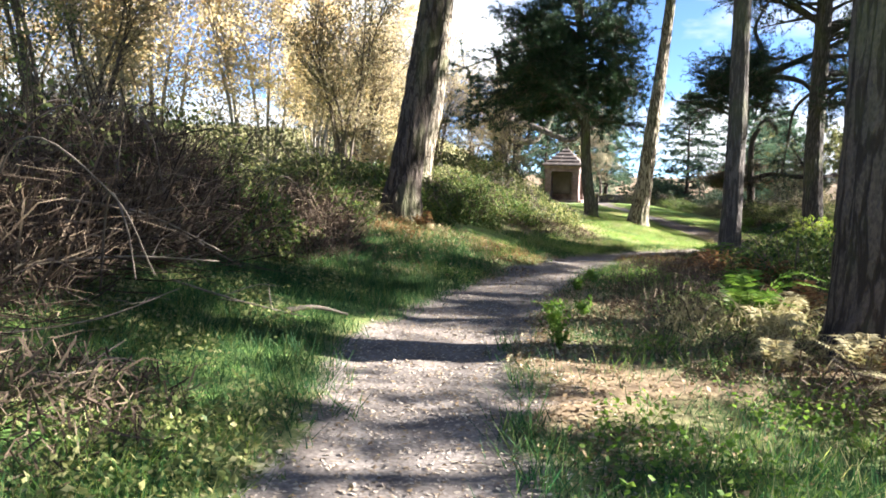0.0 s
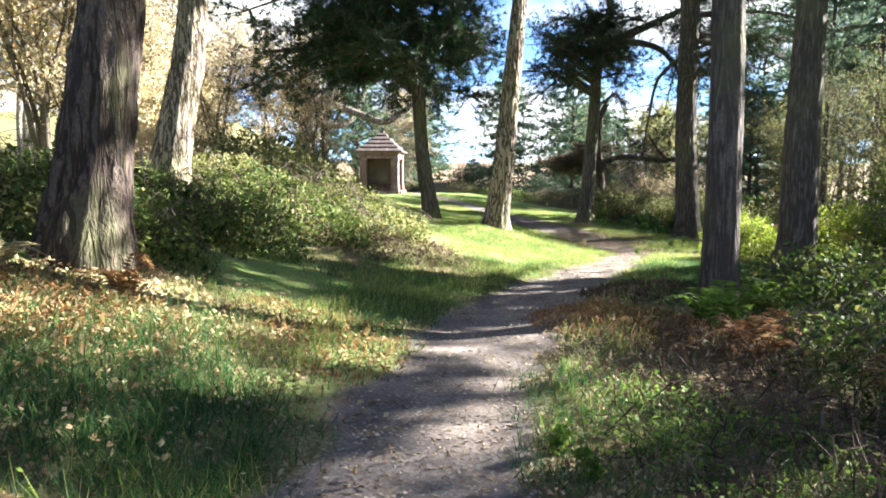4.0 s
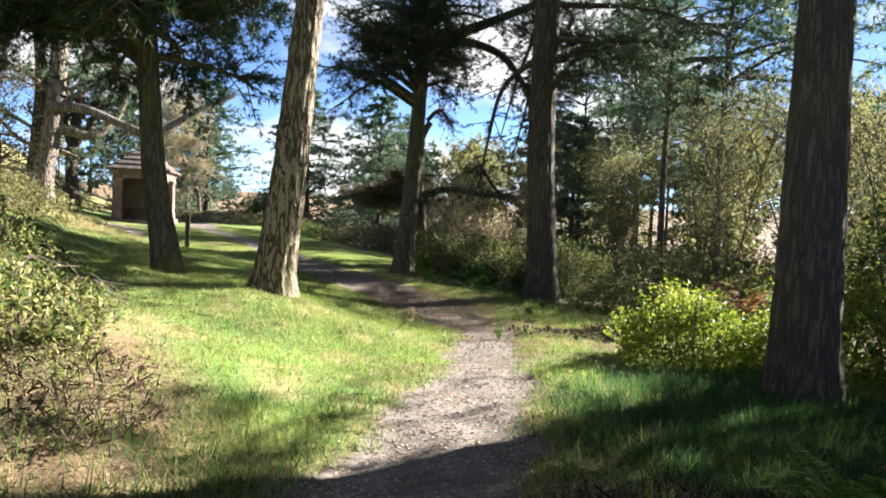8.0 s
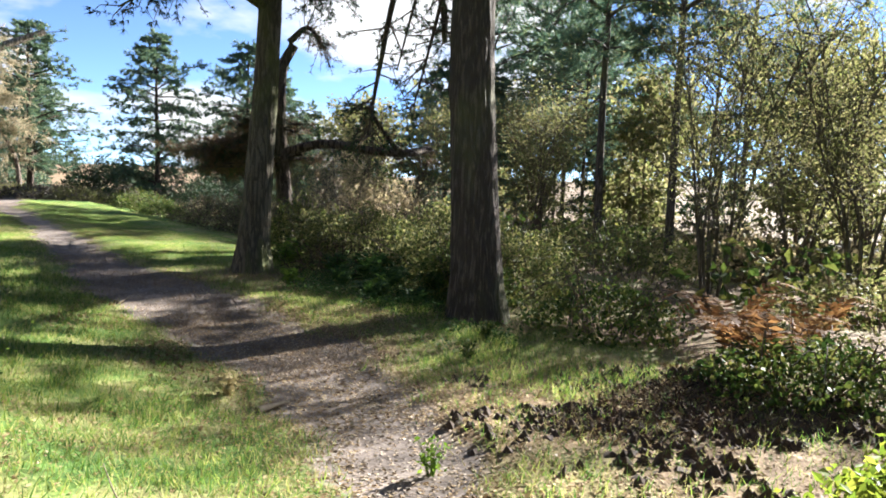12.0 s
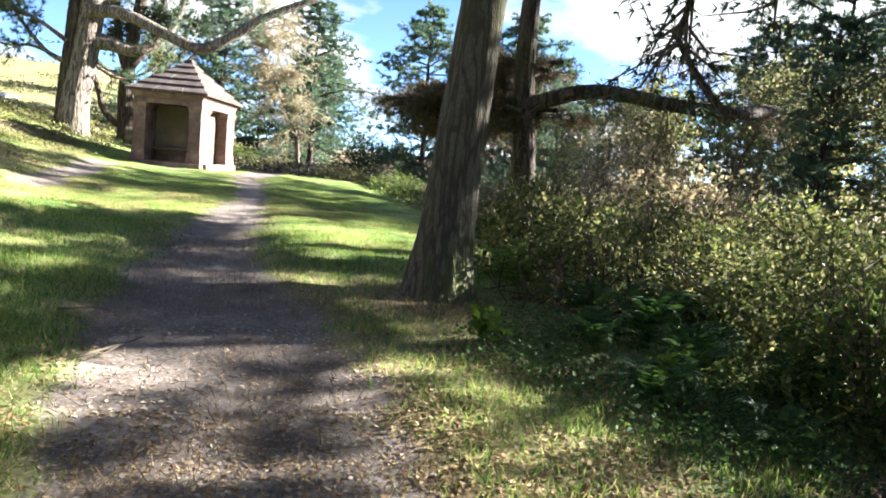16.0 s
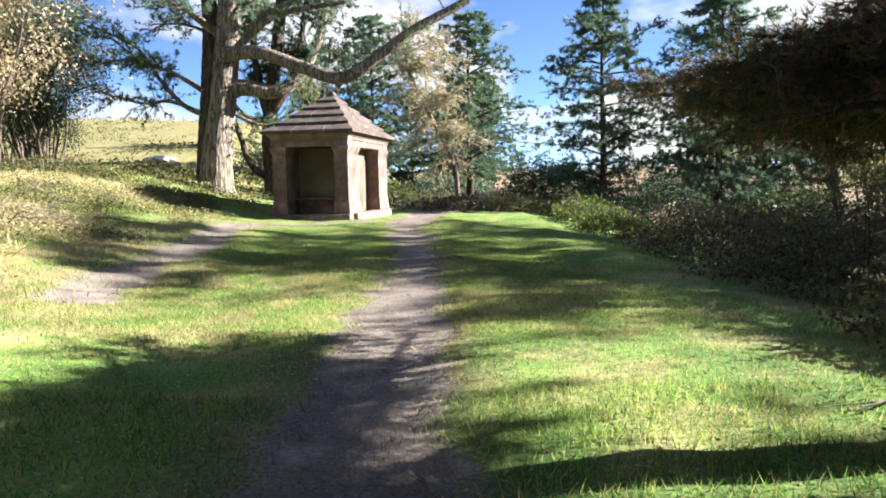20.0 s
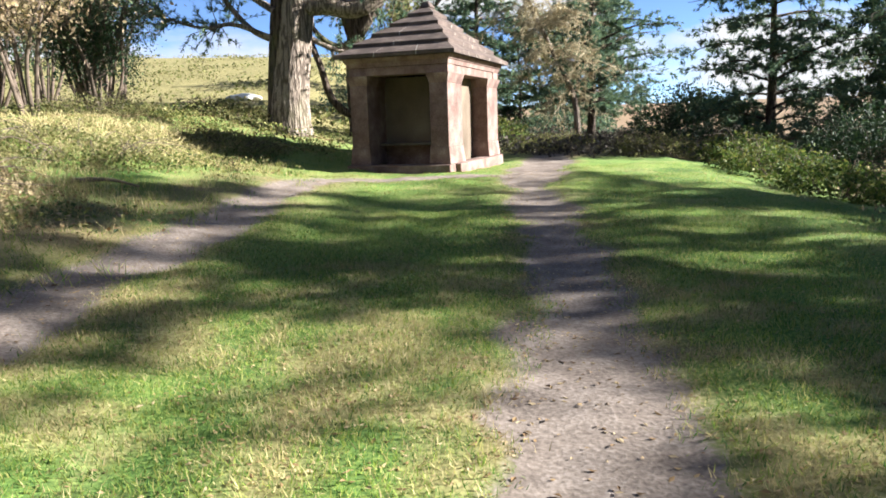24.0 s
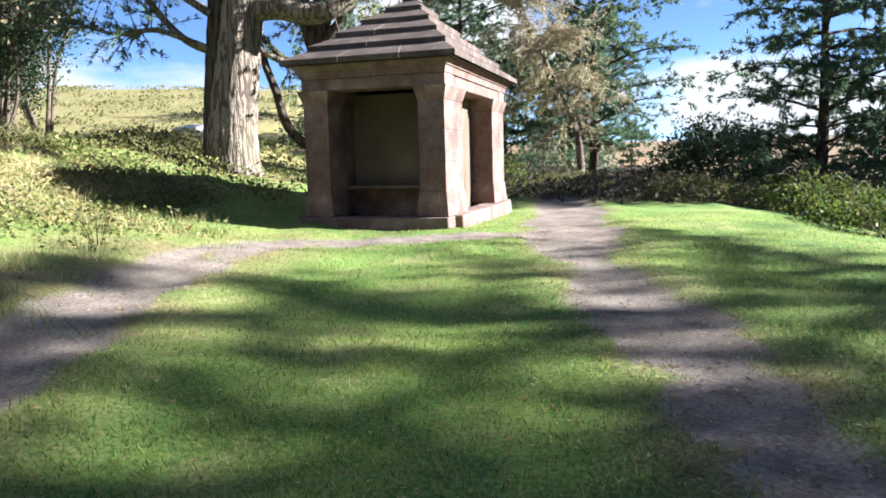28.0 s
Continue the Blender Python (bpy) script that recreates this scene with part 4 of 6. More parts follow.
def old_cedar():
    """The big tree behind the shelter: split stem and sweeping limbs."""
    rng = np.random.default_rng(31)
    b = np.array([4.0, 57.4, hz(4.0, 57.4)])
    tree = thing("old_cedar", *b, "old many-limbed conifer with a massive grey trunk and sweeping boughs", "tree")
    g, ax = trunk([(0.02, 0, 0), (0.12, 0.05, 1.4), (0.38, 0.1, 3.2), (0.62, 0.3, 5.4), (0.8, 0.6, 8), (0.9, 0.8, 12)], 0.6, 0.34, 0.3, 56, seed=2, ridges=21)
    part("trunk", g, M_BARK_GREY, tree, smooth=True)
    g, ax2 = trunk([(-0.36, 0.25, -0.1), (-0.3, 0.35, 1.8), (-0.12, 0.45, 4.2), (-0.05, 0.6, 7), (-0.4, 0.7, 11)], 0.42, 0.22, 0.2, 36, seed=5)
    part("stem", g, M_BARK_DARK, tree, smooth=True)
    gt, twigs = Geo(), []
    rows = [([(4.5, 57.2, 6.2), (6.0, 56.2, 6.1), (7.6, 55.2, 5.45), (9.0, 54.6, 4.95), (10.0, 54.4, 5.4), (11.5, 54.4, 6.5), (13.5, 54.6, 7.6)], 0.28, 0.14),
            ([(4.3, 57.4, 4.95), (5.3, 57.4, 5.0), (6.3, 57.4, 4.85), (7.2, 57.5, 5.35), (7.9, 57.6, 6.4), (8.4, 57.8, 8)], 0.33, 0.15),
            ([(4.0, 57.6, 3.9), (2.9, 57.7, 4.4), (1.95, 57.8, 5.5), (1.2, 57.8, 6.6), (-0.4, 57.8, 7.4)], 0.11, 0.04),
            ([(4.3, 57.8, 4.6), (2.6, 58.6, 5.6), (0.8, 59, 6.3), (-1, 59.2, 6.2)], 0.09, 0.03),
            ([(4.6, 58, 6.6), (6.2, 57.6, 7.8), (8.5, 57, 8.6), (11, 56.6, 8.8)], 0.16, 0.05),
            ([(4.5, 58, 6.8), (3.0, 57.2, 8.0), (1.2, 56.6, 8.6)], 0.14, 0.04),
            ([(3.7, 57.5, 4.9), (2.6, 57.4, 5.6), (1.7, 57.3, 5.9), (0.4, 57.2, 6.9)], 0.1, 0.03),
            ([(3.6, 57.6, 4.1), (2.5, 57.2, 4.5), (1.6, 57.0, 4.4), (0.2, 56.8, 4.8)], 0.08, 0.025),
            ([(4.6, 57.4, 5.9), (5.6, 57.0, 6.9), (6.9, 56.6, 7.6), (9.2, 56.2, 7.9)], 0.2, 0.06),
            ([(4.7, 57.6, 4.1), (5.3, 57.9, 3.8), (6.0, 58.2, 3.7), (7.2, 58.6, 4.4)], 0.1, 0.04)]
    for i, (lp, a, c) in enumerate(rows):
        gl = Geo()
        line = limb(gl, [np.array(q) - b for q in lp], a, c, 14, 8, 0.2, i)
        part("limb", gl, M_BARK_GREY, tree, smooth=True)
        twigs += twiggery(gt, line, 40, 1.1, 0.02, rng, 0.35, 0.1)
    for i in range(16):
        h = rng.uniform(5.5, 11)
        j = np.argmin(np.abs(ax[:, 2] - h))
        a, R = rng.uniform(0, 2 * np.pi), rng.uniform(2, 4.5)
        e = ax[j] + np.array([math.cos(a) * R, math.sin(a) * R, rng.uniform(-0.2, 1.2)])
        gl = Geo()
        line = limb(gl, [ax[j], (ax[j] + e) / 2 + np.array([0, 0, 0.3]), e], 0.09, 0.02, 8, 6, 0.1, i)
        part("limb", gl, M_BARK_GREY, tree, smooth=True)
        twigs += twiggery(gt, line, 26, 1.1, 0.016, rng, 0.35, 0.05)
    part("twigwork", gt, M_TWIG, tree)
    part("crown", tufts(Geo(), twigs, 8, 0.2, 0.014, rng, 7), M_NEEDLE_BLUE, tree)


old_cedar()


def second_cedar():
    rng = np.random.default_rng(33)
    b = np.array([5.75, 60.7, hz(5.75, 60.7)])
    tree = thing("old_cedar", *b, "dark forked conifer with looping low boughs behind the shelter", "tree")
    g, ax = trunk([(0, 0, 0), (-0.1, 0, 2.4), (0.05, 0.1, 4.5), (0.4, 0.3, 7), (0.9, 0.4, 11)], 0.38, 0.2, 0.4, 36, seed=6)
    part("trunk", g, M_BARK_DARK, tree, smooth=True)
    gt, twigs = Geo(), []
    rows = [([(5.7, 60.6, 1.65), (5.2, 60.4, 1.85), (4.75, 60.3, 2.4), (4.5, 60.3, 3.3), (4.2, 60.3, 4.2), (3.9, 60.3, 5.6)], 0.16, 0.1),
            ([(5.7, 60.6, 4.2), (5.0, 60.4, 4.1), (4.3, 60.2, 4.7), (3.4, 60, 6.2)], 0.14, 0.05), ([(5.8, 60.6, 4.4), (6.8, 60.6, 6.0), (7.4, 60.6, 9)], 0.2, 0.1),
            ([(5.75, 60.7, 3.8), (5.2, 60.8, 6), (5.0, 61, 9)], 0.2, 0.1), ([(5.8, 60.7, 3.4), (6.9, 60.8, 4.2), (8.1, 60.9, 4.9), (9.2, 61, 6.2)], 0.13, 0.05)]
    for i, (lp, a, c) in enumerate(rows):
        gl = Geo()
        line = limb(gl, [np.array(q) - b for q in lp], a, c, 12, 8, 0.2, i)
        part("limb", gl, M_BARK_DARK, tree, smooth=True)
        if i > 1:
            twigs += twiggery(gt, line, 40, 1.2, 0.02, rng, 0.3, 0.1)
    for i in range(14):
        h = rng.uniform(4.5, 10)
        j = np.argmin(np.abs(ax[:, 2] - h))
        a, R = rng.uniform(-0.6, 2.4), rng.uniform(1.6, 3.4)
        e = ax[j] + np.array([math.cos(a) * R, math.sin(a) * R, rng.uniform(-0.5, 0.6)])
        gl = Geo()
        line = limb(gl, [ax[j], (ax[j] + e) / 2 + np.array([0, 0, 0.2]), e], 0.07, 0.02, 8, 6, 0.1, i)
        part("limb", gl, M_BARK_DARK, tree, smooth=True)
        twigs += twiggery(gt, line, 30, 1.0, 0.016, rng, 0.2, 0.05)
    part("twigwork", gt, M_TWIG, tree)
    part("crown", tufts(Geo(), twigs, 9, 0.2, 0.016, rng, 7), M_NEEDLE_DARK, tree)


second_cedar()


def conifer(seed, tall, reach, low, needle, label, bark=M_BARK_DARK, nlen=0.24, nw=0.016, per=7, cnt=46, lichen=0.0, group="", girth=0.017):
    """A bushy pine clothed almost to the ground. Built at the origin."""
    rng = np.random.default_rng(seed)
    tree = thing("conifer", 0, 0, 0, label, "tree", group)
    g, ax = trunk([(0, 0, 0), (0.05, 0.03, tall * 0.3), (-0.05, 0, tall * 0.65), (0, 0, tall)], 0.04 + tall * girth, 0.03, 0.3, 18, 0.3, seed=seed)
    part("trunk", g, bark, tree, smooth=True)
    gb, gt, twigs = Geo(), Geo(), []
    for i in range(cnt):
        h = low + (tall - low) * (i // 4 + 0.22 * rng.uniform(0, 1)) / (cnt / 4)
        s = np.array([0, 0, h])
        a = i * 2.4 + rng.uniform(-0.4, 0.4)
        f = (h - low) / (tall - low)
        R = reach * rng.uniform(0.35, 1.25) * (1 - f ** 3) ** 0.8 * min(1, 0.6 + f * 3) + 0.2
        e = s + np.array([math.cos(a) * R, math.sin(a) * R, R * rng.uniform(-0.15, 0.3)])
        line = limb(gb, [s, (s + e) / 2 + np.array([0, 0, 0.08 * R]), e], 0.012 + 0.014 * R, 0.008, 5, 5, 0, i)
        twigs += twiggery(gt, line, 12, 0.28 * R + 0.2, 0.009, rng, 0.25, 0.0, 0.3, 3)
    part("boughwork", gb, bark, tree, smooth=True)
    part("twigwork", gt, M_LICHEN if lichen else M_TWIG, tree)
    part("crown", tufts(Geo(), twigs, per, nlen, nw * 1.25, rng, 5), needle, tree)
    return tree


def place(proto, spots, first=True):
    """Copies of a thing at (x, y, turn, scale)."""
    for i, (x, y, rz, sc) in enumerate(spots):
        m = pose(x, y, hz(x, y) - 0.05, 0, 0, rz) @ Matrix.Scale(sc, 4)
        if i == 0:
            proto.matrix_world = m
        else:
            o = copy_thing(proto, pose(x, y, hz(x, y) - 0.05, 0, 0, rz))
            o.scale = (sc, sc, sc)


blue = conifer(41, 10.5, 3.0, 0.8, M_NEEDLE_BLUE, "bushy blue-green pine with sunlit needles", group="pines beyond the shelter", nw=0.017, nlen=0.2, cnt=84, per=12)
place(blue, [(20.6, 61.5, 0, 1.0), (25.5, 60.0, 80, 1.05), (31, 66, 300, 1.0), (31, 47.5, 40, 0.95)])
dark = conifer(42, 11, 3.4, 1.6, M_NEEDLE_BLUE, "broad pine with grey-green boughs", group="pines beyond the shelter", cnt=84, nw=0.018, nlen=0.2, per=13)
# The last copy stands apart, added to shade the lawn's right side.
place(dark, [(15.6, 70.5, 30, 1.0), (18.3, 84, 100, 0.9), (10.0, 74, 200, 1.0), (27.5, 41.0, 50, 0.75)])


def lichen_bough():
    """Bare lichen-grey branches hanging in front of the broad pine."""
    rng = np.random.default_rng(51)
    b = np.array([14.6, 68.0, hz(14.6, 68.0)])
    tree = thing("lichened_tree", *b, "leaning tree of bare lichen-grey twigs before a pine", "tree")
    g, ax = trunk([(0, 0, 0), (-0.2, 0, 2.2), (-1.4, -0.6, 4.6), (-2.6, -1.2, 7.0), (-2.9, -1.4, 9)], 0.16, 0.05, 0.3, 18, 0.25, seed=3)
    part("trunk", g, M_BARK_GREY, tree, smooth=True)
    gt, tw = Geo(), []
    for i in range(60):
        j = rng.integers(len(ax) // 4, len(ax))
        e = ax[j] + rng.normal(size=3) * np.array([1.4, 1.1, 0.7]) + np.array([0.5, 0, 0.1])
        line = limb(gt, [ax[j], (ax[j] + e) / 2 + np.array([0, 0, 0.25]), e], 0.03, 0.008, 5, 5, 0, i)
        tw += twiggery(gt, line, 20, 0.9, 0.012, rng, 0.2, -0.35, 0.8, 3)
    part("branchwork", gt, M_LICHEN, tree)
    part("lichen", tufts(Geo(), tw, 7, 0.12, 0.012, rng, 5, 0.2, 1.5), M_LICHEN, tree)


lichen_bough()


def broadleaf(seed, tall, spread, n_leaf, size, leaf, bark, label, stems=3, group="", lean=0.25, category="tree", name="young_tree", girth=0.006):
    """A slight, many-stemmed tree with fine branches and scattered leaves."""
    rng = np.random.default_rng(seed)
    tree = thing(name, 0, 0, 0, label, category, group)
    gb, ends = Geo(), []
    for k in range(stems):
        a = rng.uniform(0, 2 * np.pi)
        L = lean * tall * rng.uniform(0.5, 1.0)
        top = np.array([math.cos(a) * L, math.sin(a) * L, tall * rng.uniform(0.75, 1)])
        gs = Geo()
        ax = limb(gs, [(0.12 * math.cos(a), 0.12 * math.sin(a), -0.2), top * np.array([0.25, 0.25, 0.33]) + rng.normal(size=3) * 0.1, top * np.array([0.6, 0.6, 0.68]) + rng.normal(size=3) * 0.15, top], 0.03 * girth / 0.006 + tall * girth, 0.01, 8, 9, 0.2, k)
        part("stem", gs, bark, tree, smooth=True)
        for q in twiggery(gb, ax, 13, spread, 0.018, rng, 0.22, 0.45, 1.0, 3):
            ends += twiggery(gb, q, 4, spread * 0.5, 0.008, rng, 0.2, 0.25, 1.0, 3)
            ends.append(q)
    part("branchwork", gb, bark, tree)
    per = max(1, n_leaf // len(ends))
    pos = np.concatenate([along(e, rng.uniform(0.15, 1, per)) + rng.normal(size=(per, 3)) * 0.09 * spread for e in ends])
    part("foliage", leaves(Geo(), pos, size, 0.3, rng), leaf, tree)
    return tree


gold = broadleaf(61, 8.0, 2.4, 8500, 0.12, M_LEAF_GOLD, M_BIRCH, "slender birch with golden autumn leaves on the slope", 3, "birches on the slope")
place(gold, [(-6.0, 20.5, 0, 0.9), (-8.4, 17.5, 70, 0.95), (-9.5, 23, 140, 1.0), (-5.2, 27, 210, 1.0), (-12.5, 20.5, 280, 1.0), (-12, 27, 20, 1.1), (-8, 31, 100, 1.1), (-4.0, 35, 190, 0.95), (-15, 31, 240, 1.2), (-10.5, 13.5, 300, 0.95), (-13.5, 16, 30, 1.0), (-7.5, 39, 330, 1.0)])
brown = broadleaf(62, 6.0, 2.1, 8500, 0.1, M_LEAF_DULL, M_TWIG, "brown-leaved birch thicket on the slope", 5, "brown-leaved trees")
place(brown, [(-3.4, 22.5, 0, 0.95), (-3.6, 29, 90, 1.0), (-0.6, 31, 190, 0.9), (1.0, 33, 30, 0.75), (-2.0, 41, 60, 0.9), (2.6, 30.5, 300, 0.7), (-5, 46, 200, 0.95), (-7.5, 15, 200, 0.8)])
olive = broadleaf(63, 6.8, 2.2, 5600, 0.1, M_LEAF_OLIVE, M_TWIG, "many-stemmed young tree with thin yellowing leaves", 4, "thicket by the path", 0.3)
# Copies near x 20, y 38 to 46 are added to shade the lawn.
place(olive, [(27, 20.5, 200, 0.95), (20.6, 39.4, 10, 0.62), (21.6, 38.4, 80, 0.72), (-7.2, 12.6, 30, 0.8), (20.2, 42.4, 120, 0.64), (21.2, 45.4, 230, 0.66), (30, 24.0, 290, 0.9), (26.0, 36.3, 20, 0.8), (27, 37.5, 110, 0.9), (29, 26, 250, 1.1), (17.6, 16.0, 310, 0.9), (23, 17.5, 170, 1.1), (31, 23, 80, 1.1), (28, 38, 330, 0.9), (16.5, 9.5, 200, 1.0), (19.5, 12.5, 20, 1.1)])
slim = broadleaf(67, 6.4, 1.9, 5200, 0.055, M_LEAF_OLIVE, M_BARK_MOSSY, "slim many-stemmed young tree with sparse yellowing leaves", 5, "slim trees beyond the shrub", 0.32, girth=0.0036)
place(slim, [(20.5, 23.5, 130, 0.95), (18.0, 25.0, 20, 0.8), (19.8, 26.0, 60, 0.95), (17.8, 21.2, 250, 0.6), (22.5, 25.5, 300, 1.0)])
hedge = broadleaf(65, 5.6, 1.8, 9000, 0.1, M_NEEDLE_DARK, M_TWIG, "dark evergreen tree with several leaning stems", 6, "dark trees beyond the bank", 0.4)
place(hedge, [(-2.6, 58.5, 0, 0.95), (-6.4, 65, 100, 1.35), (-3.9, 60.2, 220, 1.1), (-10.2, 71, 300, 1.5), (-14, 74, 40, 1.7), (-9.2, 72.5, 150, 1.75), (-12, 66.5, 10, 1.5)])
fawn = broadleaf(66, 6.6, 2.9, 8000, 0.13, M_LEAF_FAWN, M_TWIG, "leaning tree with thin fawn autumn leaves", 5, "fawn trees beyond the bank", 0.35)
place(fawn, [(-2.6, 54.5, 0, 1.1), (-5.6, 55.5, 130, 1.25), (-10, 62, 250, 1.5), (-7.5, 58.5, 60, 1.3)])
wood = broadleaf(64, 9.5, 2.4, 3600, 0.3, M_LEAF_OLIVE, M_TWIG, "tall distant woodland tree in thinning leaf", 3, "woodland beyond the path", 0.25)
place(wood, [(30, 14, 0, 1.0), (36, 20, 50, 1.1), (34, 28, 120, 1.0), (40, 33, 200, 1.2), (33, 37, 260, 0.95), (42, 43, 320, 1.2), (36, 8, 20, 1.1), (26, 6, 90, 1.0), (30, -2, 150, 1.0), (22, 1, 210, 0.95), (44, 25, 280, 1.2), (48, 36, 10, 1.2), (38, 52, 60, 1.1), (46, 58, 130, 1.2), (36, 62, 190, 1.1), (42, 72, 250, 1.2), (33, 76, 300, 1.1), (50, 48, 0, 1.3), (16, 92, 110, 1.1), (6, 84, 170, 0.9), (56, 66, 200, 1.3), (50, 84, 30, 1.3)])
farp = conifer(44, 9, 2.8, 0.7, M_NEEDLE_DARK, "distant dark pine in a plantation", group="plantation pines", cnt=34, nw=0.05, nlen=0.4, per=4)
place(farp, [(13, 86, 0, 0.9), (17.5, 88, 90, 1.05), (38, 78, 200, 1.0), (29, 70, 300, 0.85), (34.5, 68, 60, 0.95), (9, 92, 10, 0.9), (12.5, 90, 40, 0.4), (16, 94, 130, 0.45), (20, 92, 210, 0.4), (23.5, 95, 300, 0.45), (27, 91, 20, 0.42), (31, 94, 170, 0.45), (35, 90, 250, 0.4), (39, 93, 80, 0.45), (42, 64, 110, 1.1), (50, -8, 0, 1.1), (55, 2, 60, 1.2), (54, 12, 120, 1.2), (57, 20, 200, 1.3), (54, 29, 250, 1.2), (58, 38, 300, 1.3), (60, 48, 30, 1.3), (52, 54, 90, 1.1), (62, 58, 150, 1.3)])
# Pines added to throw shade over path and lawn, many out of view.
shadep = conifer(43, 13, 3.2, 5.0, M_NEEDLE_BLUE, "tall pine added for shade, with a bare stem and grey-green crown", group="tall pines in the wood", cnt=44, nw=0.014, nlen=0.24, per=8, girth=0.005, bark=M_BARK_FINE)
place(shadep, [(33, 8, 0, 0.9), (25, 10, 40, 1.0), (12.0, 4.4, 300, 0.85), (26.5, 16.6, 150, 1.0), (38, 45.3, 30, 1.4), (36, 42.3, 10, 1.05), (40, 43.9, 75, 1.05), (12.8, 8.2, 100, 1.45), (14.8, 17.2, 30, 1.25), (39, 47.8, 210, 1.5), (24.5, 29.9, 170, 1.3), (24.5, 32.4, 60, 1.32), (14.6, 17.2, 140, 0.8), (20.5, 17.0, 70, 0.9), (40, 20, 290, 1.0), (12.4, 9.9, 20, 1.42), (16, 11.2, 80, 1.5), (21.5, 13.2, 200, 0.85), (30, 30.6, 40, 1.1), (31.2, 38.5, 200, 0.85), (31.8, 40.6, 20, 0.85), (29, 42.2, 130, 0.98)])

# ---- shrubs, brambles, bracken ----


def bush(x, y, rx, ry, h, n, size, leaf, label, seed, name="bramble_bush", stems=40, group="", dead=0.0, z=0.0, cat="bush"):
    """A mound of arching stems clothed in leaves; uneven, denser towards the outside."""
    rng = np.random.default_rng(seed)
    n, size = int(n * 0.72), size * 1.17
    b = thing(name, x, y, hz(x, y) + z, label, cat, group)
    d = unit(n, rng)
    d[:, 2] = np.abs(d[:, 2])
    az, el = np.arctan2(d[:, 1], d[:, 0]), d[:, 2]
    lump = 0.72 + 0.4 * vnoise(az * 2.2 + seed, el * 4, 1.0, seed) + 0.22 * (vnoise(az * 6, el * 11, 1.0, seed + 1) - 0.5)
    r = lump * rng.uniform(0.35, 1.03, n) ** 0.4
    pos = d * r[:, None] * np.array([rx, ry, h])
    gz = height(x + pos[:, 0], y + pos[:, 1]) - hz(x, y)
    pos[:, 2] += gz
    part("foliage", leaves(Geo(), pos, size, 0.5, rng), leaf, b)
    gs = Geo()
    for i in range(stems):
        a, R = rng.uniform(0, 2 * np.pi), rng.uniform(0.5, 1.12)
        e = np.array([math.cos(a) * rx * R, math.sin(a) * ry * R, h * rng.uniform(0.1, 0.9)])
        s0 = np.array([math.cos(a) * rx * 0.25, math.sin(a) * ry * 0.25, -0.1]) + rng.normal(size=3) * 0.1 * rx
        e[2] += float(height(x + e[0], y + e[1])) - hz(x, y)
        s0[2] = float(height(x + s0[0], y + s0[1])) - hz(x, y) - 0.05
        m = (s0 + e) / 2 + np.array([0, 0, h * rng.uniform(0.3, 0.8)])
        p = smooth_path([s0, m, e], 4)
        gs.tube(p, np.linspace(0.009, 0.003, len(p)), 4)
    part("stemwork", gs, M_DEAD if dead else M_TWIG, b)
    return b


def stalks(x, y, rx, ry, h, n, mat, label, seed, name="dead_bracken", width=0.0045, curl=0.75, cat="undergrowth"):
    """A heap of dry stalks: thin arching strips, tangled."""
    rng = np.random.default_rng(seed)
    a, R = rng.uniform(0, 2 * np.pi, n), np.sqrt(rng.uniform(0, 1, n))
    px, py = np.cos(a) * R * rx, np.sin(a) * R * ry
    pz = height(x + px, y + py) - hz(x, y)
    base = np.stack([px, py, pz], 1)
    base[:, 2] += rng.uniform(0, 0.75, n) * h * (1 - R ** 2)
    L = rng.uniform(0.15, 0.6, n) * h
    way = unit(n, rng) * curl * 2 + np.array([0, 0, 0.8])
    way /= np.linalg.norm(way, axis=1)[:, None]
    fall = unit(n, rng)
    fall[:, 2] = -np.abs(fall[:, 2]) * 0.6
    side = np.cross(way, unit(n, rng))
    side /= np.linalg.norm(side, axis=1)[:, None] + 1e-9
    w = (width * rng.uniform(0.5, 1.8, n))[:, None]
    p1 = base + way * L[:, None]
    p2 = p1 + (fall * 0.7 + way * 0.25) * (L * rng.uniform(0.4, 1.0, n))[:, None]
    p1[:, 2], p2[:, 2] = np.maximum(p1[:, 2], pz + 0.03), np.maximum(p2[:, 2], pz + 0.02)
    v = np.stack([base - side * w, base + side * w, p1 + side * w, p1 - side * w, p2 + side * w * 0.4, p2 - side * w * 0.4], 1).reshape(-1, 3)
    k = np.arange(n)[:, None] * 6
    f = np.concatenate([k + np.array([[0, 1, 2, 3]]), k + np.array([[3, 2, 4, 5]])])
    o = part(name, Geo().add(v, f), mat)
    o.location = (x, y, hz(x, y))
    return tagged(o, label, cat, kind="stuff")


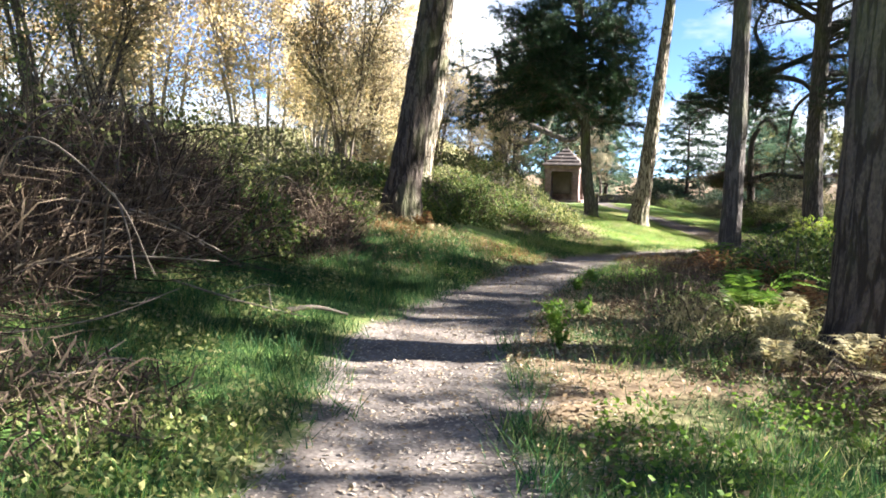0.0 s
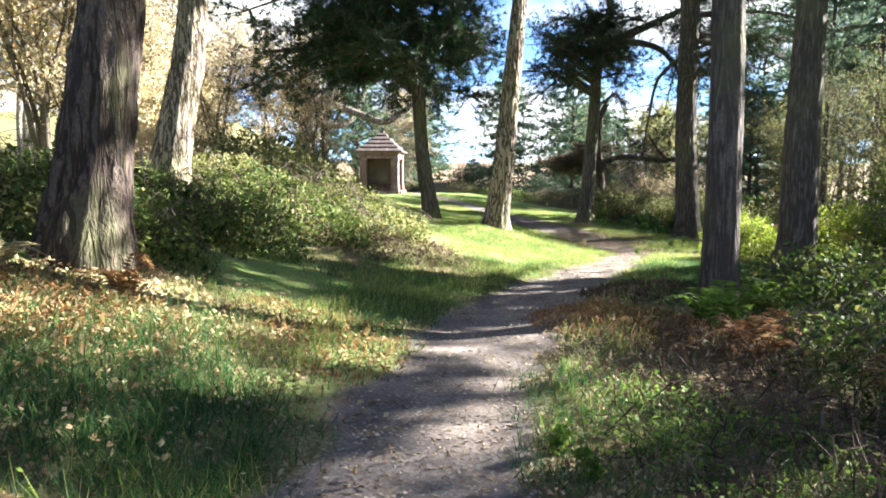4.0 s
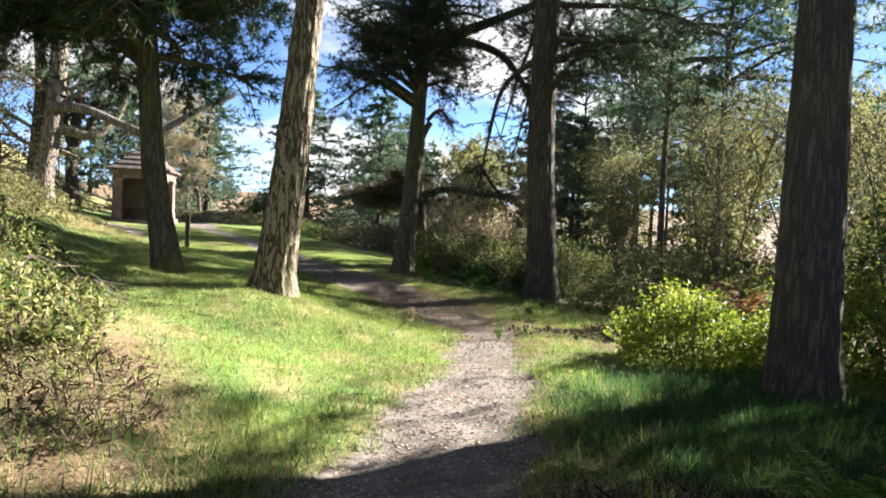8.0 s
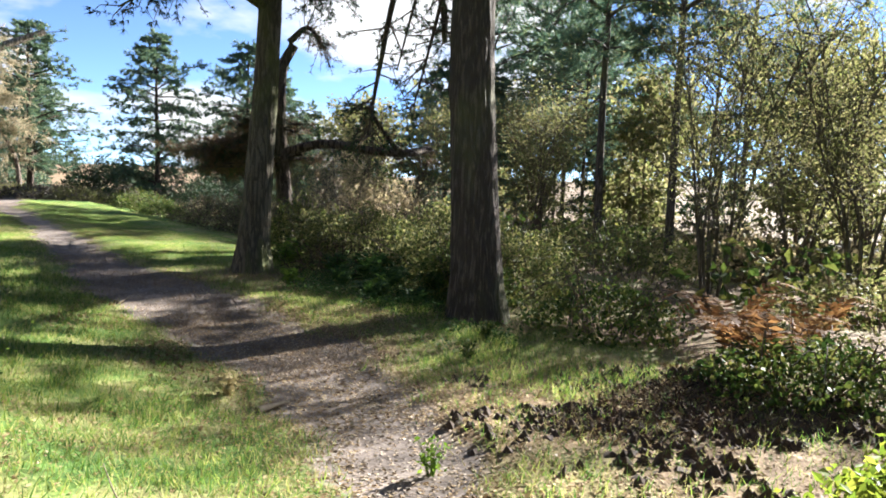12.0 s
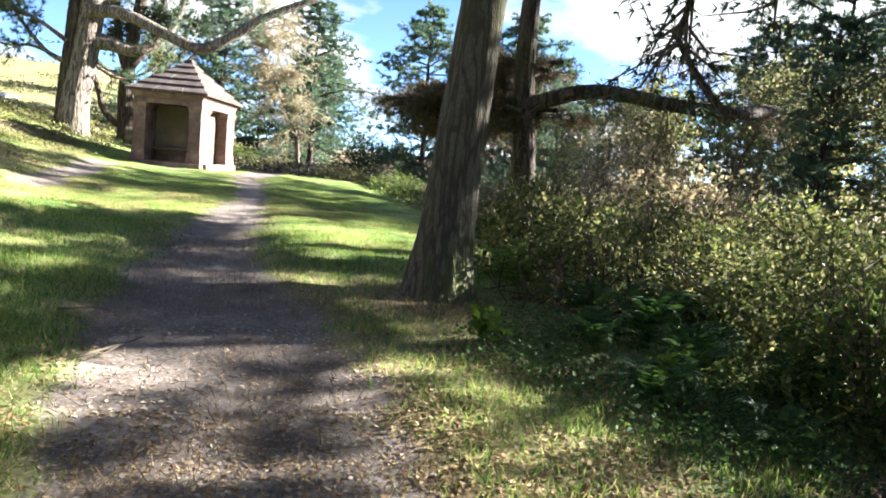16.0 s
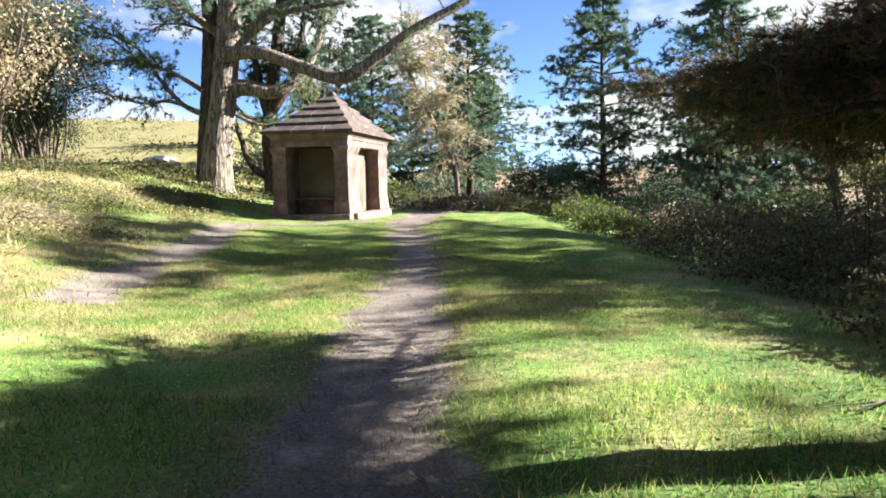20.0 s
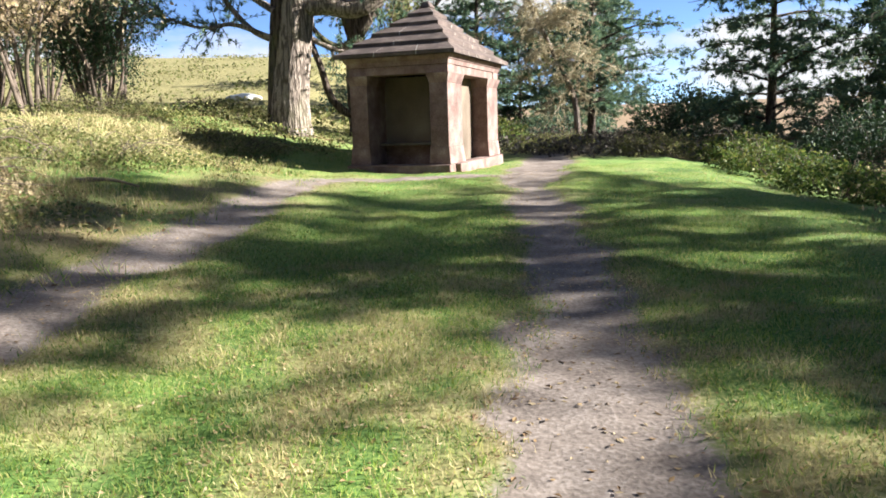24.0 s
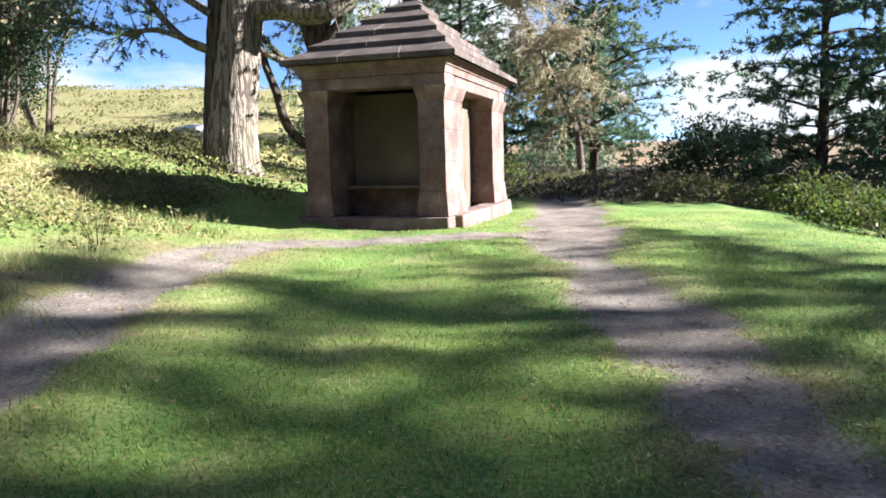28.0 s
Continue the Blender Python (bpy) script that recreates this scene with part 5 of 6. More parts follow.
def fern(x, y, size, mat, label, seed, fronds=14, name="fern", group=""):
    """A clump of feathery fronds."""
    rng = np.random.default_rng(seed)
    c = thing(name, x, y, hz(x, y), label, "fern", group)
    for i in range(fronds):
        g = Geo()
        a = i * 2 * np.pi / fronds + rng.uniform(-0.3, 0.3)
        L = size * rng.uniform(0.7, 1.15)
        o = np.array([math.cos(a), math.sin(a), 0])
        line = smooth_path([(0, 0, 0), o * L * 0.4 + np.array([0, 0, L * rng.uniform(0.42, 0.75)]), o * L * 0.9 + np.array([0, 0, L * rng.uniform(0.2, 0.7)])], 9)
        g.tube(line, np.linspace(0.006, 0.002, len(line)), 3)
        sd = np.array([-o[1], o[0], 0])
        for t in np.linspace(0.2, 0.98, 17):
            p = along(line, [t])[0]
            d = along(line, [min(1, t + 0.05)])[0] - along(line, [t - 0.05])[0]
            d /= np.linalg.norm(d) + 1e-9
            w = L * 0.24 * (1 - t) ** 0.7 + 0.015
            for sg in (-1, 1):
                e = p + sg * sd * w + d * w * 0.35 - np.array([0, 0, w * rng.uniform(0, 0.3)])
                m = (p + e) / 2
                q = d * w * 0.2
                g.add([p, m + q, e, m - q * 0.6], [[0, 1, 2, 3]])
        part("frond", g, mat, c)
    return c


# left bank: bramble and dead bracken
bush(-0.7, 14.9, 0.8, 0.9, 0.6, 3800, 0.06, M_BRAMBLE, "dark bramble hugging the leaning pine", 313)
bush(-1.7, 15.6, 1.6, 1.6, 0.9, 6000, 0.07, M_BRAMBLE, "dark bramble bush at the bank's foot", 170)
bush(-0.9, 17.0, 1.8, 1.4, 0.85, 7500, 0.07, M_BRAMBLE, "dark bramble bush below the pine", 101)
bush(0.3, 17.1, 1.1, 1.0, 0.85, 5000, 0.055, M_BRAMBLE, "dark bramble mound beside the grass", 314, dead=1)
bush(1.0, 18.6, 1.7, 1.2, 0.95, 7500, 0.06, M_BRAMBLE, "sprawling bramble bush with yellowing leaves", 102, dead=1)
bush(2.9, 20.3, 1.1, 1.3, 0.55, 5200, 0.06, M_THICKET, "sunlit bramble bush with pale yellowing leaves", 103)
bush(0.0, 21.8, 2.2, 1.6, 0.75, 5600, 0.065, M_THICKET, "sunlit leafy bramble thicket on the slope", 104)
bush(2.6, 23.2, 1.2, 1.2, 0.7, 3800, 0.06, M_THICKET, "bramble bush beside slender pine", 105)
bush(-2.6, 14.6, 1.3, 1.6, 0.9, 5200, 0.07, M_THICKET, "dark bramble on the bank", 106)
bush(-4.2, 11.2, 1.6, 2.4, 1.5, 5200, 0.075, M_THICKET, "bramble tangle on the bank", 107, dead=1)
bush(-4.8, 7.6, 1.6, 2.4, 1.55, 4200, 0.075, M_THICKET, "bramble tangle among dead bracken", 108, dead=1)
bush(-4.4, 16.5, 1.9, 1.8, 1.3, 6000, 0.07, M_LEAF_OLIVE, "olive-green shrub on top of the bank", 109, "shrub")
bush(-6.5, 12.5, 2.0, 2.4, 1.3, 6000, 0.075, M_LEAF_DULL, "brownish shrub on top of the bank", 110, "shrub")
stalks(-4.2, 8.6, 1.7, 2.9, 1.45, 9000, M_DEAD, "heap of dead bracken and bramble stalks on the bank", 111)
stalks(-4.2, 5.2, 1.3, 2.0, 1.1, 6000, M_DEAD, "tangled dry stalks beside the grass verge", 112)
stalks(-2.3, 11.6, 1.0, 1.3, 0.8, 2200, M_DEAD, "dry stalks at the foot of the bank", 113)
bush(-2.7, 9.6, 1.0, 1.5, 0.85, 4600, 0.065, M_BRAMBLE, "dark bramble spilling down the bank", 304, dead=1)
bush(-2.0, 12.2, 0.9, 1.1, 0.7, 3800, 0.06, M_BRAMBLE, "dark bramble beside the leaning pine", 305, dead=1)
stalks(-2.2, 10.6, 0.9, 1.5, 0.55, 2600, M_DEAD, "dead bracken stalks at the bank's foot", 306)
stalks(-0.9, 12.4, 1.0, 0.9, 0.16, 1500, M_RUST, "flattened rusty bracken below the leaning pine", 307, width=0.005)
# right verge
stalks(3.5, 8.3, 1.4, 2.0, 0.26, 4000, M_DEAD, "flattened brown bracken beside the path", 114, width=0.003)
stalks(4.4, 11.4, 1.5, 1.9, 0.32, 3600, M_DEAD, "brown dying bracken by the pine", 115, width=0.003)
stalks(4.3, 13.4, 1.0, 1.4, 0.2, 2400, M_RUST, "flattened rust-brown bracken beside the path", 315, width=0.004)
stalks(5.9, 15.4, 1.2, 0.9, 0.2, 2000, M_DEAD, "broken brown bracken on the shaded verge", 316, width=0.004)
stalks(1.0, 13.0, 0.8, 1.2, 0.14, 1400, M_RUST, "rusty bracken scraps on the verge", 317, width=0.004)
fern(3.0, 6.95, 0.75, M_FERN, "bright green fern in a patch of sun", 116)
fern(5.0, 13.0, 0.75, M_FERN, "yellow-green fern at the foot of a pine", 117, group="ferns by the pines")
fern(6.3, 13.8, 0.7, M_FERN, "yellow-green fern at the foot of a pine", 118, group="ferns by the pines")
fern(4.5, 11.8, 0.6, M_RUST, "withering brown fern beside the pine", 119)
bush(5.6, 10.8, 1.6, 1.6, 0.85, 5200, 0.06, M_BRAMBLE, "low dark bramble under the pines", 120)
bush(7.2, 13.6, 1.6, 1.5, 0.9, 5200, 0.06, M_BRAMBLE, "low bramble under the pines", 121)
bush(10.35, 19.2, 1.15, 1.0, 1.0, 13000, 0.05, M_BUSH_LIT, "sunlit yellow-green shrub beside the path", 122, "leafy_shrub", 14)
bush(11.9, 18.2, 1.3, 1.3, 1.35, 11000, 0.05, M_BUSH_LIT, "yellow-green shrub beside the thick pine", 123, "leafy_shrub", 14)
bush(11.3, 16.2, 1.0, 1.0, 1.3, 5200, 0.06, M_BRAMBLE, "dark bramble in the shade of the massive pine", 301)
bush(9.6, 15.6, 0.9, 0.7, 0.5, 4200, 0.055, M_BRAMBLE, "low dark bramble at the massive pine's foot", 302)
bush(8.7, 14.7, 1.1, 0.8, 0.42, 4200, 0.05, M_BRAMBLE, "low bramble and weeds in deep shade", 308)
# Two thickets out of view, added to throw shade on the verge.
bush(13.2, 17.9, 1.4, 1.2, 2.6, 7000, 0.085, M_BRAMBLE, "tall dark thicket behind the massive pine, unseen, added for shade", 311)
bush(13.6, 15.0, 1.5, 1.3, 2.3, 6000, 0.085, M_BRAMBLE, "tall dark thicket among the pines, unseen, added for shade", 312)
bush(12.4, 14.4, 1.5, 1.2, 1.7, 5200, 0.075, M_BRAMBLE, "tall dark bramble under the pines", 303)
bush(13.4, 21.4, 1.3, 1.0, 0.55, 4000, 0.06, M_BRAMBLE, "low dark bramble among dying bracken", 124)
fern(14.2, 22.5, 0.95, M_RUST, "rust-coloured dying bracken among brambles", 125, 9)
fern(15.0, 23.1, 1.05, M_RUST, "rust-coloured dying bracken among brambles", 126, 9)
bush(14.6, 24.6, 1.2, 1.2, 0.8, 4500, 0.06, M_BRAMBLE, "bramble bush behind the thick pine", 127)
bush(14.3, 27.1, 0.9, 1.0, 1.0, 7000, 0.05, M_BRAMBLE, "dark bramble in the shade behind the thick pine", 310)
bush(15.5, 28.0, 2.0, 1.9, 1.4, 17000, 0.058, M_THICKET, "dense bramble thicket with glossy leaves", 128)
bush(14.6, 30.6, 1.6, 1.5, 1.3, 15000, 0.055, M_THICKET, "dense bramble thicket beside the path", 129)
bush(17.3, 31.0, 2.0, 1.8, 1.4, 12000, 0.062, M_THICKET, "tall sunlit bramble thicket", 130)
bush(16.1, 34.8, 1.9, 1.9, 1.2, 13000, 0.062, M_SCRUB, "bramble bank with straw-coloured stems", 131, dead=1)
bush(16.9, 38.6, 2.2, 2.3, 1.3, 13000, 0.065, M_SCRUB, "bramble bank with straw-coloured stems", 132, dead=1)
bush(17.4, 43.0, 2.3, 2.6, 1.35, 12000, 0.068, M_SCRUB, "dark bramble bank at the lawn's edge", 133, dead=1)
bush(18.6, 35.5, 2.4, 2.6, 1.9, 6000, 0.1, M_LEAF_DULL, "tall dull scrub behind the bramble bank", 151, "scrub")
# Scrub height raised so that its shade reaches the lawn.
bush(18.9, 38.2, 1.5, 2.0, 3.3, 5200, 0.075, M_LEAF_DULL, "tall brown scrub above the bramble bank", 309, "scrub")
bush(20.6, 41.0, 2.6, 2.8, 2.0, 6000, 0.1, M_SCRUB, "tall dark scrub behind the bramble bank", 152, "scrub")
bush(0.6, 26.0, 2.4, 2.0, 1.5, 7000, 0.09, M_THICKET, "tall sunlit yellow shrub on the slope", 153, "shrub")
bush(-2.2, 27.0, 2.2, 2.2, 1.7, 6000, 0.1, M_LEAF_GOLD, "golden-leaved shrub on the slope", 154, "shrub")
bush(2.4, 34.5, 2.2, 2.0, 1.3, 5000, 0.09, M_LEAF_OLIVE, "olive shrub on the rough bank", 155, "shrub")
bush(3.0, 47.0, 1.6, 2.4, 0.45, 4500, 0.06, M_LEAF_OLIVE, "low rough herbs on the bank", 156, "herbs")
bush(3.6, 42.0, 1.5, 2.4, 0.4, 4500, 0.06, M_LEAF_DULL, "low rough herbs on the bank", 157, "herbs")
bush(3.8, 52.5, 1.6, 1.4, 0.4, 3600, 0.06, M_LEAF_OLIVE, "low rough herbs beside the shelter", 158, "herbs")
stalks(2.0, 50.0, 2.0, 3.0, 0.45, 3000, M_STRAW, "dry grass and stalks on the bank", 159, "dry_stalks")
stalks(3.9, 38.0, 1.6, 3.4, 0.4, 3000, M_STRAW, "pale dry grass on the bank", 160, "dry_stalks")
stalks(2.7, 18.9, 1.3, 1.4, 0.22, 2600, M_DEAD, "flattened brown bracken beside the meadow", 161)
bush(19.0, 48.5, 2.0, 2.4, 1.1, 5000, 0.07, M_LEAF_DULL, "dull brown scrub at the lawn's edge", 134, "scrub")
bush(16.2, 58.5, 2.2, 1.5, 0.85, 5200, 0.07, M_LEAF_OLIVE, "low olive-brown shrub before the pines", 135, "shrub")
bush(13.0, 62.5, 2.2, 1.5, 0.8, 4200, 0.07, M_LEAF_OLIVE, "low olive shrub behind the shelter", 136, "shrub")
bush(21.5, 56.0, 2.6, 2.0, 2.2, 12000, 0.09, M_NEEDLE_DARK, "dark evergreen scrub under the pines", 137, "scrub")
bush(19.5, 66.0, 3.2, 2.0, 3.0, 15000, 0.11, M_NEEDLE_DARK, "dark yew-like evergreen between the pines", 138, "evergreen")
bush(10.5, 66.5, 2.6, 1.8, 1.6, 5000, 0.1, M_BRAMBLE, "dark shrub behind the shelter", 162, "shrub")
bush(15.0, 75.5, 3.6, 2.0, 2.4, 5000, 0.13, M_NEEDLE_BLUE, "dense blue-green evergreen scrub below the pines", 163, "evergreen")
bush(23.0, 75.0, 4.0, 2.2, 2.8, 5000, 0.14, M_NEEDLE_DARK, "dense dark evergreen scrub below the pines", 164, "evergreen")
bush(25.5, 63.5, 3.2, 2.2, 2.8, 12000, 0.12, M_NEEDLE_DARK, "dark evergreen scrub between pines", 165, "evergreen")
bush(27.0, 55.5, 2.8, 2.6, 2.4, 6000, 0.11, M_BRAMBLE, "brown heathy scrub beyond the lawn", 166, "scrub")
bush(23.5, 51.0, 2.4, 2.2, 2.0, 6000, 0.1, M_NEEDLE_DARK, "dark scrub beyond the lawn's edge", 167, "scrub")
bush(5.0, 70.0, 3.0, 2.0, 1.8, 5000, 0.12, M_NEEDLE_BLUE, "evergreen scrub on the slope behind the conifers", 168, "evergreen")
bush(26.5, 23.5, 3.0, 2.8, 1.9, 4500, 0.13, M_LEAF_OLIVE, "tangled understorey below woodland trees", 171, "scrub")
bush(28.0, 30.0, 3.0, 2.8, 2.0, 4500, 0.13, M_LEAF_DULL, "brown understorey below woodland trees", 172, "scrub")
bush(30.0, 37.0, 3.0, 3.0, 2.0, 4500, 0.13, M_BRAMBLE, "dark understorey below woodland trees", 173, "scrub")
bush(24.0, 15.5, 3.0, 2.6, 1.6, 4500, 0.12, M_LEAF_OLIVE, "tangled understorey below tall pines", 174, "scrub")
bush(17.0, 12.0, 2.4, 2.2, 1.1, 4500, 0.1, M_BRAMBLE, "bramble understorey below tall pines", 175, "scrub")
bush(10.5, 9.5, 2.2, 2.2, 1.0, 4500, 0.09, M_BRAMBLE, "bramble understorey beside the pines", 176, "scrub")
bush(19.0, 22.5, 2.2, 2.2, 1.1, 5000, 0.07, M_LEAF_OLIVE, "low olive scrub under young trees", 139, "scrub")
bush(21.0, 29.0, 2.6, 2.6, 1.5, 6000, 0.07, M_LEAF_OLIVE, "olive scrub under young trees", 140, "scrub")
bush(2.2, 57.5, 2.2, 1.6, 0.6, 4200, 0.06, M_LEAF_OLIVE, "low heathery scrub under the old conifer", 141, "scrub")
bush(-1.0, 55.0, 2.4, 1.8, 0.7, 4200, 0.06, M_LEAF_OLIVE, "low heathery scrub on the bank", 142, "scrub")


# ---- grass, leaf litter ----


def scatter(n, box, keep, rng):
    """Random ground points in a box, kept by the chance that keep(x, y) gives."""
    x, y = rng.uniform(box[0], box[1], n), rng.uniform(box[2], box[3], n)
    ok = rng.uniform(0, 1, n) < keep(x, y)
    x, y = x[ok], y[ok]
    return np.stack([x, y, height(x, y) - 0.005], 1)


def blades(pos, length, width, rng, lean=0.6):
    n = len(pos)
    a = rng.uniform(0, 2 * np.pi, n)
    s = np.stack([np.cos(a), np.sin(a), 0 * a], 1)
    d = unit(n, rng) * lean + np.array([0, 0, 1.0])
    d /= np.linalg.norm(d, axis=1)[:, None]
    L = (length * rng.uniform(0.5, 1.3, n))[:, None]
    w = (width * rng.uniform(0.6, 1.4, n))[:, None]
    v = np.stack([pos - s * w, pos + s * w, pos + d * L], 1).reshape(-1, 3)
    return mesh_np("grass", v, np.arange(3 * n).reshape(n, 3))


def grass_keep(x, y):
    d = np.abs(path_off(x, y))
    near = np.clip(1.25 - d / 7, 0.05, 1)
    return near * (1 - path_mask(x, y)) * (1 - 0.8 * litter_mask(x, y)) * (1 - 0.5 * straw_mask(x, y)) * (0.45 + 0.9 * vnoise(x, y, 1.1, 11)) * (0.5 + 0.6 * vnoise(x, y, 0.35, 12))


def stuff(name, me, mat, label, cat):
    return tagged(part(name, me, mat), label, cat, kind="stuff")


rg = np.random.default_rng(77)
stuff("verge_grass", blades(scatter(260000, (-4, 6.5, 1.2, 19), lambda x, y: grass_keep(x, y) * (vnoise(x, y, 0.8, 15) > 0.25), rg), 0.12, 0.0038, rg, 0.7), M_GRASS_RANK_SHADED, "long dark green grass along the footpath, partly darkened for shade", "grass")
stuff("meadow_grass", blades(scatter(420000, (2, 15, 15, 34), grass_keep, rg), 0.08, 0.0038, rg, 0.9), M_GRASS, "short green grass among fallen leaves", "grass")
stuff("lawn_grass", blades(scatter(420000, (3, 16, 33, 54), lambda x, y: grass_keep(x, y) * np.clip(1.4 - (y - 33) / 20, 0.35, 1), rg), 0.05, 0.003, rg, 0.8), M_GRASS, "short mown grass round the shelter", "grass")
stuff("lawn_sward", blades(scatter(170000, (6.2, 13.5, 35.5, 45), lambda x, y: (1 - path_mask(x, y)) * (1 - 0.45 * straw_mask(x, y)) * np.clip(1.3 - (y - 36) / 9, 0.3, 1), rg), 0.045, 0.0034, rg, 1.0), M_GRASS, "close short grass of the lawn", "grass")
stuff("lawn_thatch", blades(scatter(110000, (6.2, 12.5, 35.5, 43), lambda x, y: (1 - path_mask(x, y)) * (0.15 + 0.85 * straw_mask(x, y)), rg), 0.06, 0.003, rg, 2.2), M_STRAW, "flattened straw thatch in the lawn", "grass")
stuff("dry_grass", blades(scatter(160000, (-4, 16, 1.2, 54), lambda x, y: (1 - path_mask(x, y)) * np.clip(1.3 - np.abs(path_off(x, y)) / 6, 0, 1) * straw_mask(x, y), rg), 0.07, 0.003, rg, 1.2), M_STRAW, "dry straw-coloured grass", "grass")


def litter_keep(x, y):
    return np.clip(1.15 - np.abs(path_off(x, y)) / 6, 0, 1) * (0.25 + 0.4 * (vnoise(x, y, 1.3, 31) > 0.45) + 0.6 * litter_mask(x, y))


lp = scatter(150000, (-4, 16, 1.2, 52), litter_keep, rg)
lp[:, 2] += 0.012
stuff("fallen_leaves", leaves(Geo(), lp, 0.036, 4.0, rg, 0.5).mesh("fallen_leaves"), M_LITTER, "brown and pale fallen leaves and bark chips", "leaf litter")

wp = scatter(60000, (-4.5, 15, 1.2, 33), lambda x, y: np.clip(np.abs(path_off(x, y)) - 0.7, 0, 1) * np.clip(vnoise(x, y, 0.7, 61) * 3 - 1.5, 0, 1) * (vnoise(x, y, 3, 62) > 0.4), rg)
wp[:, 2] += rg.uniform(0.01, 0.14, len(wp))
stuff("ground_weeds", leaves(Geo(), wp, 0.034, 1.4, rg, 0.6).mesh("ground_weeds"), M_FERN, "low leafy weeds and ivy among the grass", "weeds")

# ---- post ----


def post():
    x, y = 7.05, 33.6
    b = thing("wooden_post", x, y, hz(x, y), "short dark weathered wooden marker post in the grass", "post")
    part("shaft", bevelled(frustum((0.06, 0.06), (0.055, 0.055), -0.2, 0.92), 0.012), M_WOOD, b)
    return b


post()


# ---- heath on the hillside ----
hx = scatter(26000, (-34, 7, 57, 112), lambda x, y: np.clip(vnoise(x, y, 0.35, 51) * 1.8 - 0.6, 0, 1), rg)
hx[:, 2] += rg.uniform(0, 0.3, len(hx))
stuff("heath_scrub", leaves(Geo(), hx, 0.24, 0.6, rg).mesh("heath_scrub"), M_LEAF_OLIVE, "low olive heath and bramble over the hillside", "heath")

hx = scatter(42000, (10, 36, 57, 92), lambda x, y: np.clip(vnoise(x, y, 0.4, 53) * 2 - 0.2, 0, 1) * np.clip((np.hypot(x - 10.5, (y - 54) * 0.6) - 3) / 2, 0, 1), rg)
hx[:, 2] += rg.uniform(0, 1, len(hx)) ** 1.5 * 0.6
stuff("heather", leaves(Geo(), hx, 0.2, 0.4, rg).mesh("heather"), M_HEATHER, "grey-brown heather and dead scrub below the pines", "heath")
hx = scatter(26000, (-9, 7, 54, 68), lambda x, y: np.clip(vnoise(x, y, 0.6, 55) * 3 - 1.2, 0, 1) * np.clip((7 - x) / 2, 0, 1), rg)
hx[:, 2] += rg.uniform(0, 1, len(hx)) ** 1.5 * 0.4
stuff("bank_bramble", leaves(Geo(), hx, 0.1, 0.6, rg).mesh("bank_bramble"), M_THICKET, "low bramble and ivy mounds round the old conifer", "undergrowth")

# ---- fallen branches ----


def dead_branch(pts, r, label, seed, forks=3):
    rng = np.random.default_rng(seed)
    b = np.array([pts[0][0], pts[0][1], hz(pts[0][0], pts[0][1])])
    t = thing("fallen_branch", *b, label, "branch")
    rel = [np.array([x, y, hz(x, y) + dz]) - b for x, y, dz in pts]
    g = Geo()
    line = limb(g, rel, r, r * 0.4, 8, 7, 0.25, seed)
    part("stick", g, M_DEADWOOD, t, smooth=True)
    for k in range(forks):
        g = Geo()
        q = along(line, [rng.uniform(0.3, 0.9)])[0]
        e = q + rng.normal(size=3) * np.array([0.25, 0.25, 0.08]) + np.array([0, 0, 0.06])
        limb(g, [q, (q + e) / 2 + rng.normal(size=3) * 0.03, e], r * 0.45, r * 0.15, 6, 5, 0.2, k)
        part("side_twig", g, M_DEADWOOD, t, smooth=True)
    return t


dead_branch([(-2.9, 4.4, 0.05), (-2.5, 5.0, 0.16), (-2.2, 5.7, 0.3)], 0.011, "pale bare dead branch lying on the verge", 201)
dead_branch([(-2.35, 3.5, 0.04), (-2.2, 4.0, 0.1), (-2.1, 4.5, 0.2)], 0.014, "short dead branch lying on grass", 202)
dead_branch([(-2.7, 6.6, 0.08), (-1.9, 6.2, 0.12), (-1.3, 6.3, 0.06)], 0.014, "thin pale dead branch in the grass", 203)
dead_branch([(-3.4, 7.0, 0.5), (-2.9, 7.6, 0.35), (-2.3, 7.9, 0.08)], 0.018, "dead branch leaning on bracken", 204)
dead_branch([(7.3, 21.6, 0.03), (7.5, 21.75, 0.1), (7.65, 21.7, 0.28)], 0.012, "small bent dead twig in grass", 206, 1)
dead_branch([(13.4, 33.6, 0.03), (13.15, 33.45, 0.05), (12.95, 33.4, 0.03)], 0.012, "pale dead stick at the lawn's edge", 207, 1)
dead_branch([(4.2, 44.6, 0.05), (4.6, 44.9, 0.12), (5.0, 45.0, 0.06)], 0.04, "short pale log on the bank", 208, 0)
dead_branch([(9.3, 28.2, 0.02), (9.5, 28.5, 0.03), (9.6, 28.7, 0.02)], 0.012, "small dark twig on the path", 209, 1)


def herb(x, y, h, n, mat, label, seed, size=0.07, name="leafy_plant"):
    """A low plant: upright stems with leaves."""
    rng = np.random.default_rng(seed)
    t = thing(name, x, y, hz(x, y), label, "plant")
    g, pos = Geo(), []
    for k in range(n):
        a, L = rng.uniform(0, 2 * np.pi), h * rng.uniform(0.6, 1.1)
        o = np.array([math.cos(a), math.sin(a), 0]) * h * rng.uniform(0.1, 0.5)
        line = smooth_path([o * 0.3, o * 0.7 + np.array([0, 0, L * 0.6]), o * 1.2 + np.array([0, 0, L])], 5)
        g.tube(line, np.linspace(0.004, 0.0015, len(line)), 3)
        pos.append(along(line, np.linspace(0.25, 1, 9)) + rng.normal(size=(9, 3)) * 0.025)
    part("stemwork", g, mat, t)
    part("foliage", leaves(Geo(), np.concatenate(pos), size, 0.9, rng, 0.6), mat, t)
    return t


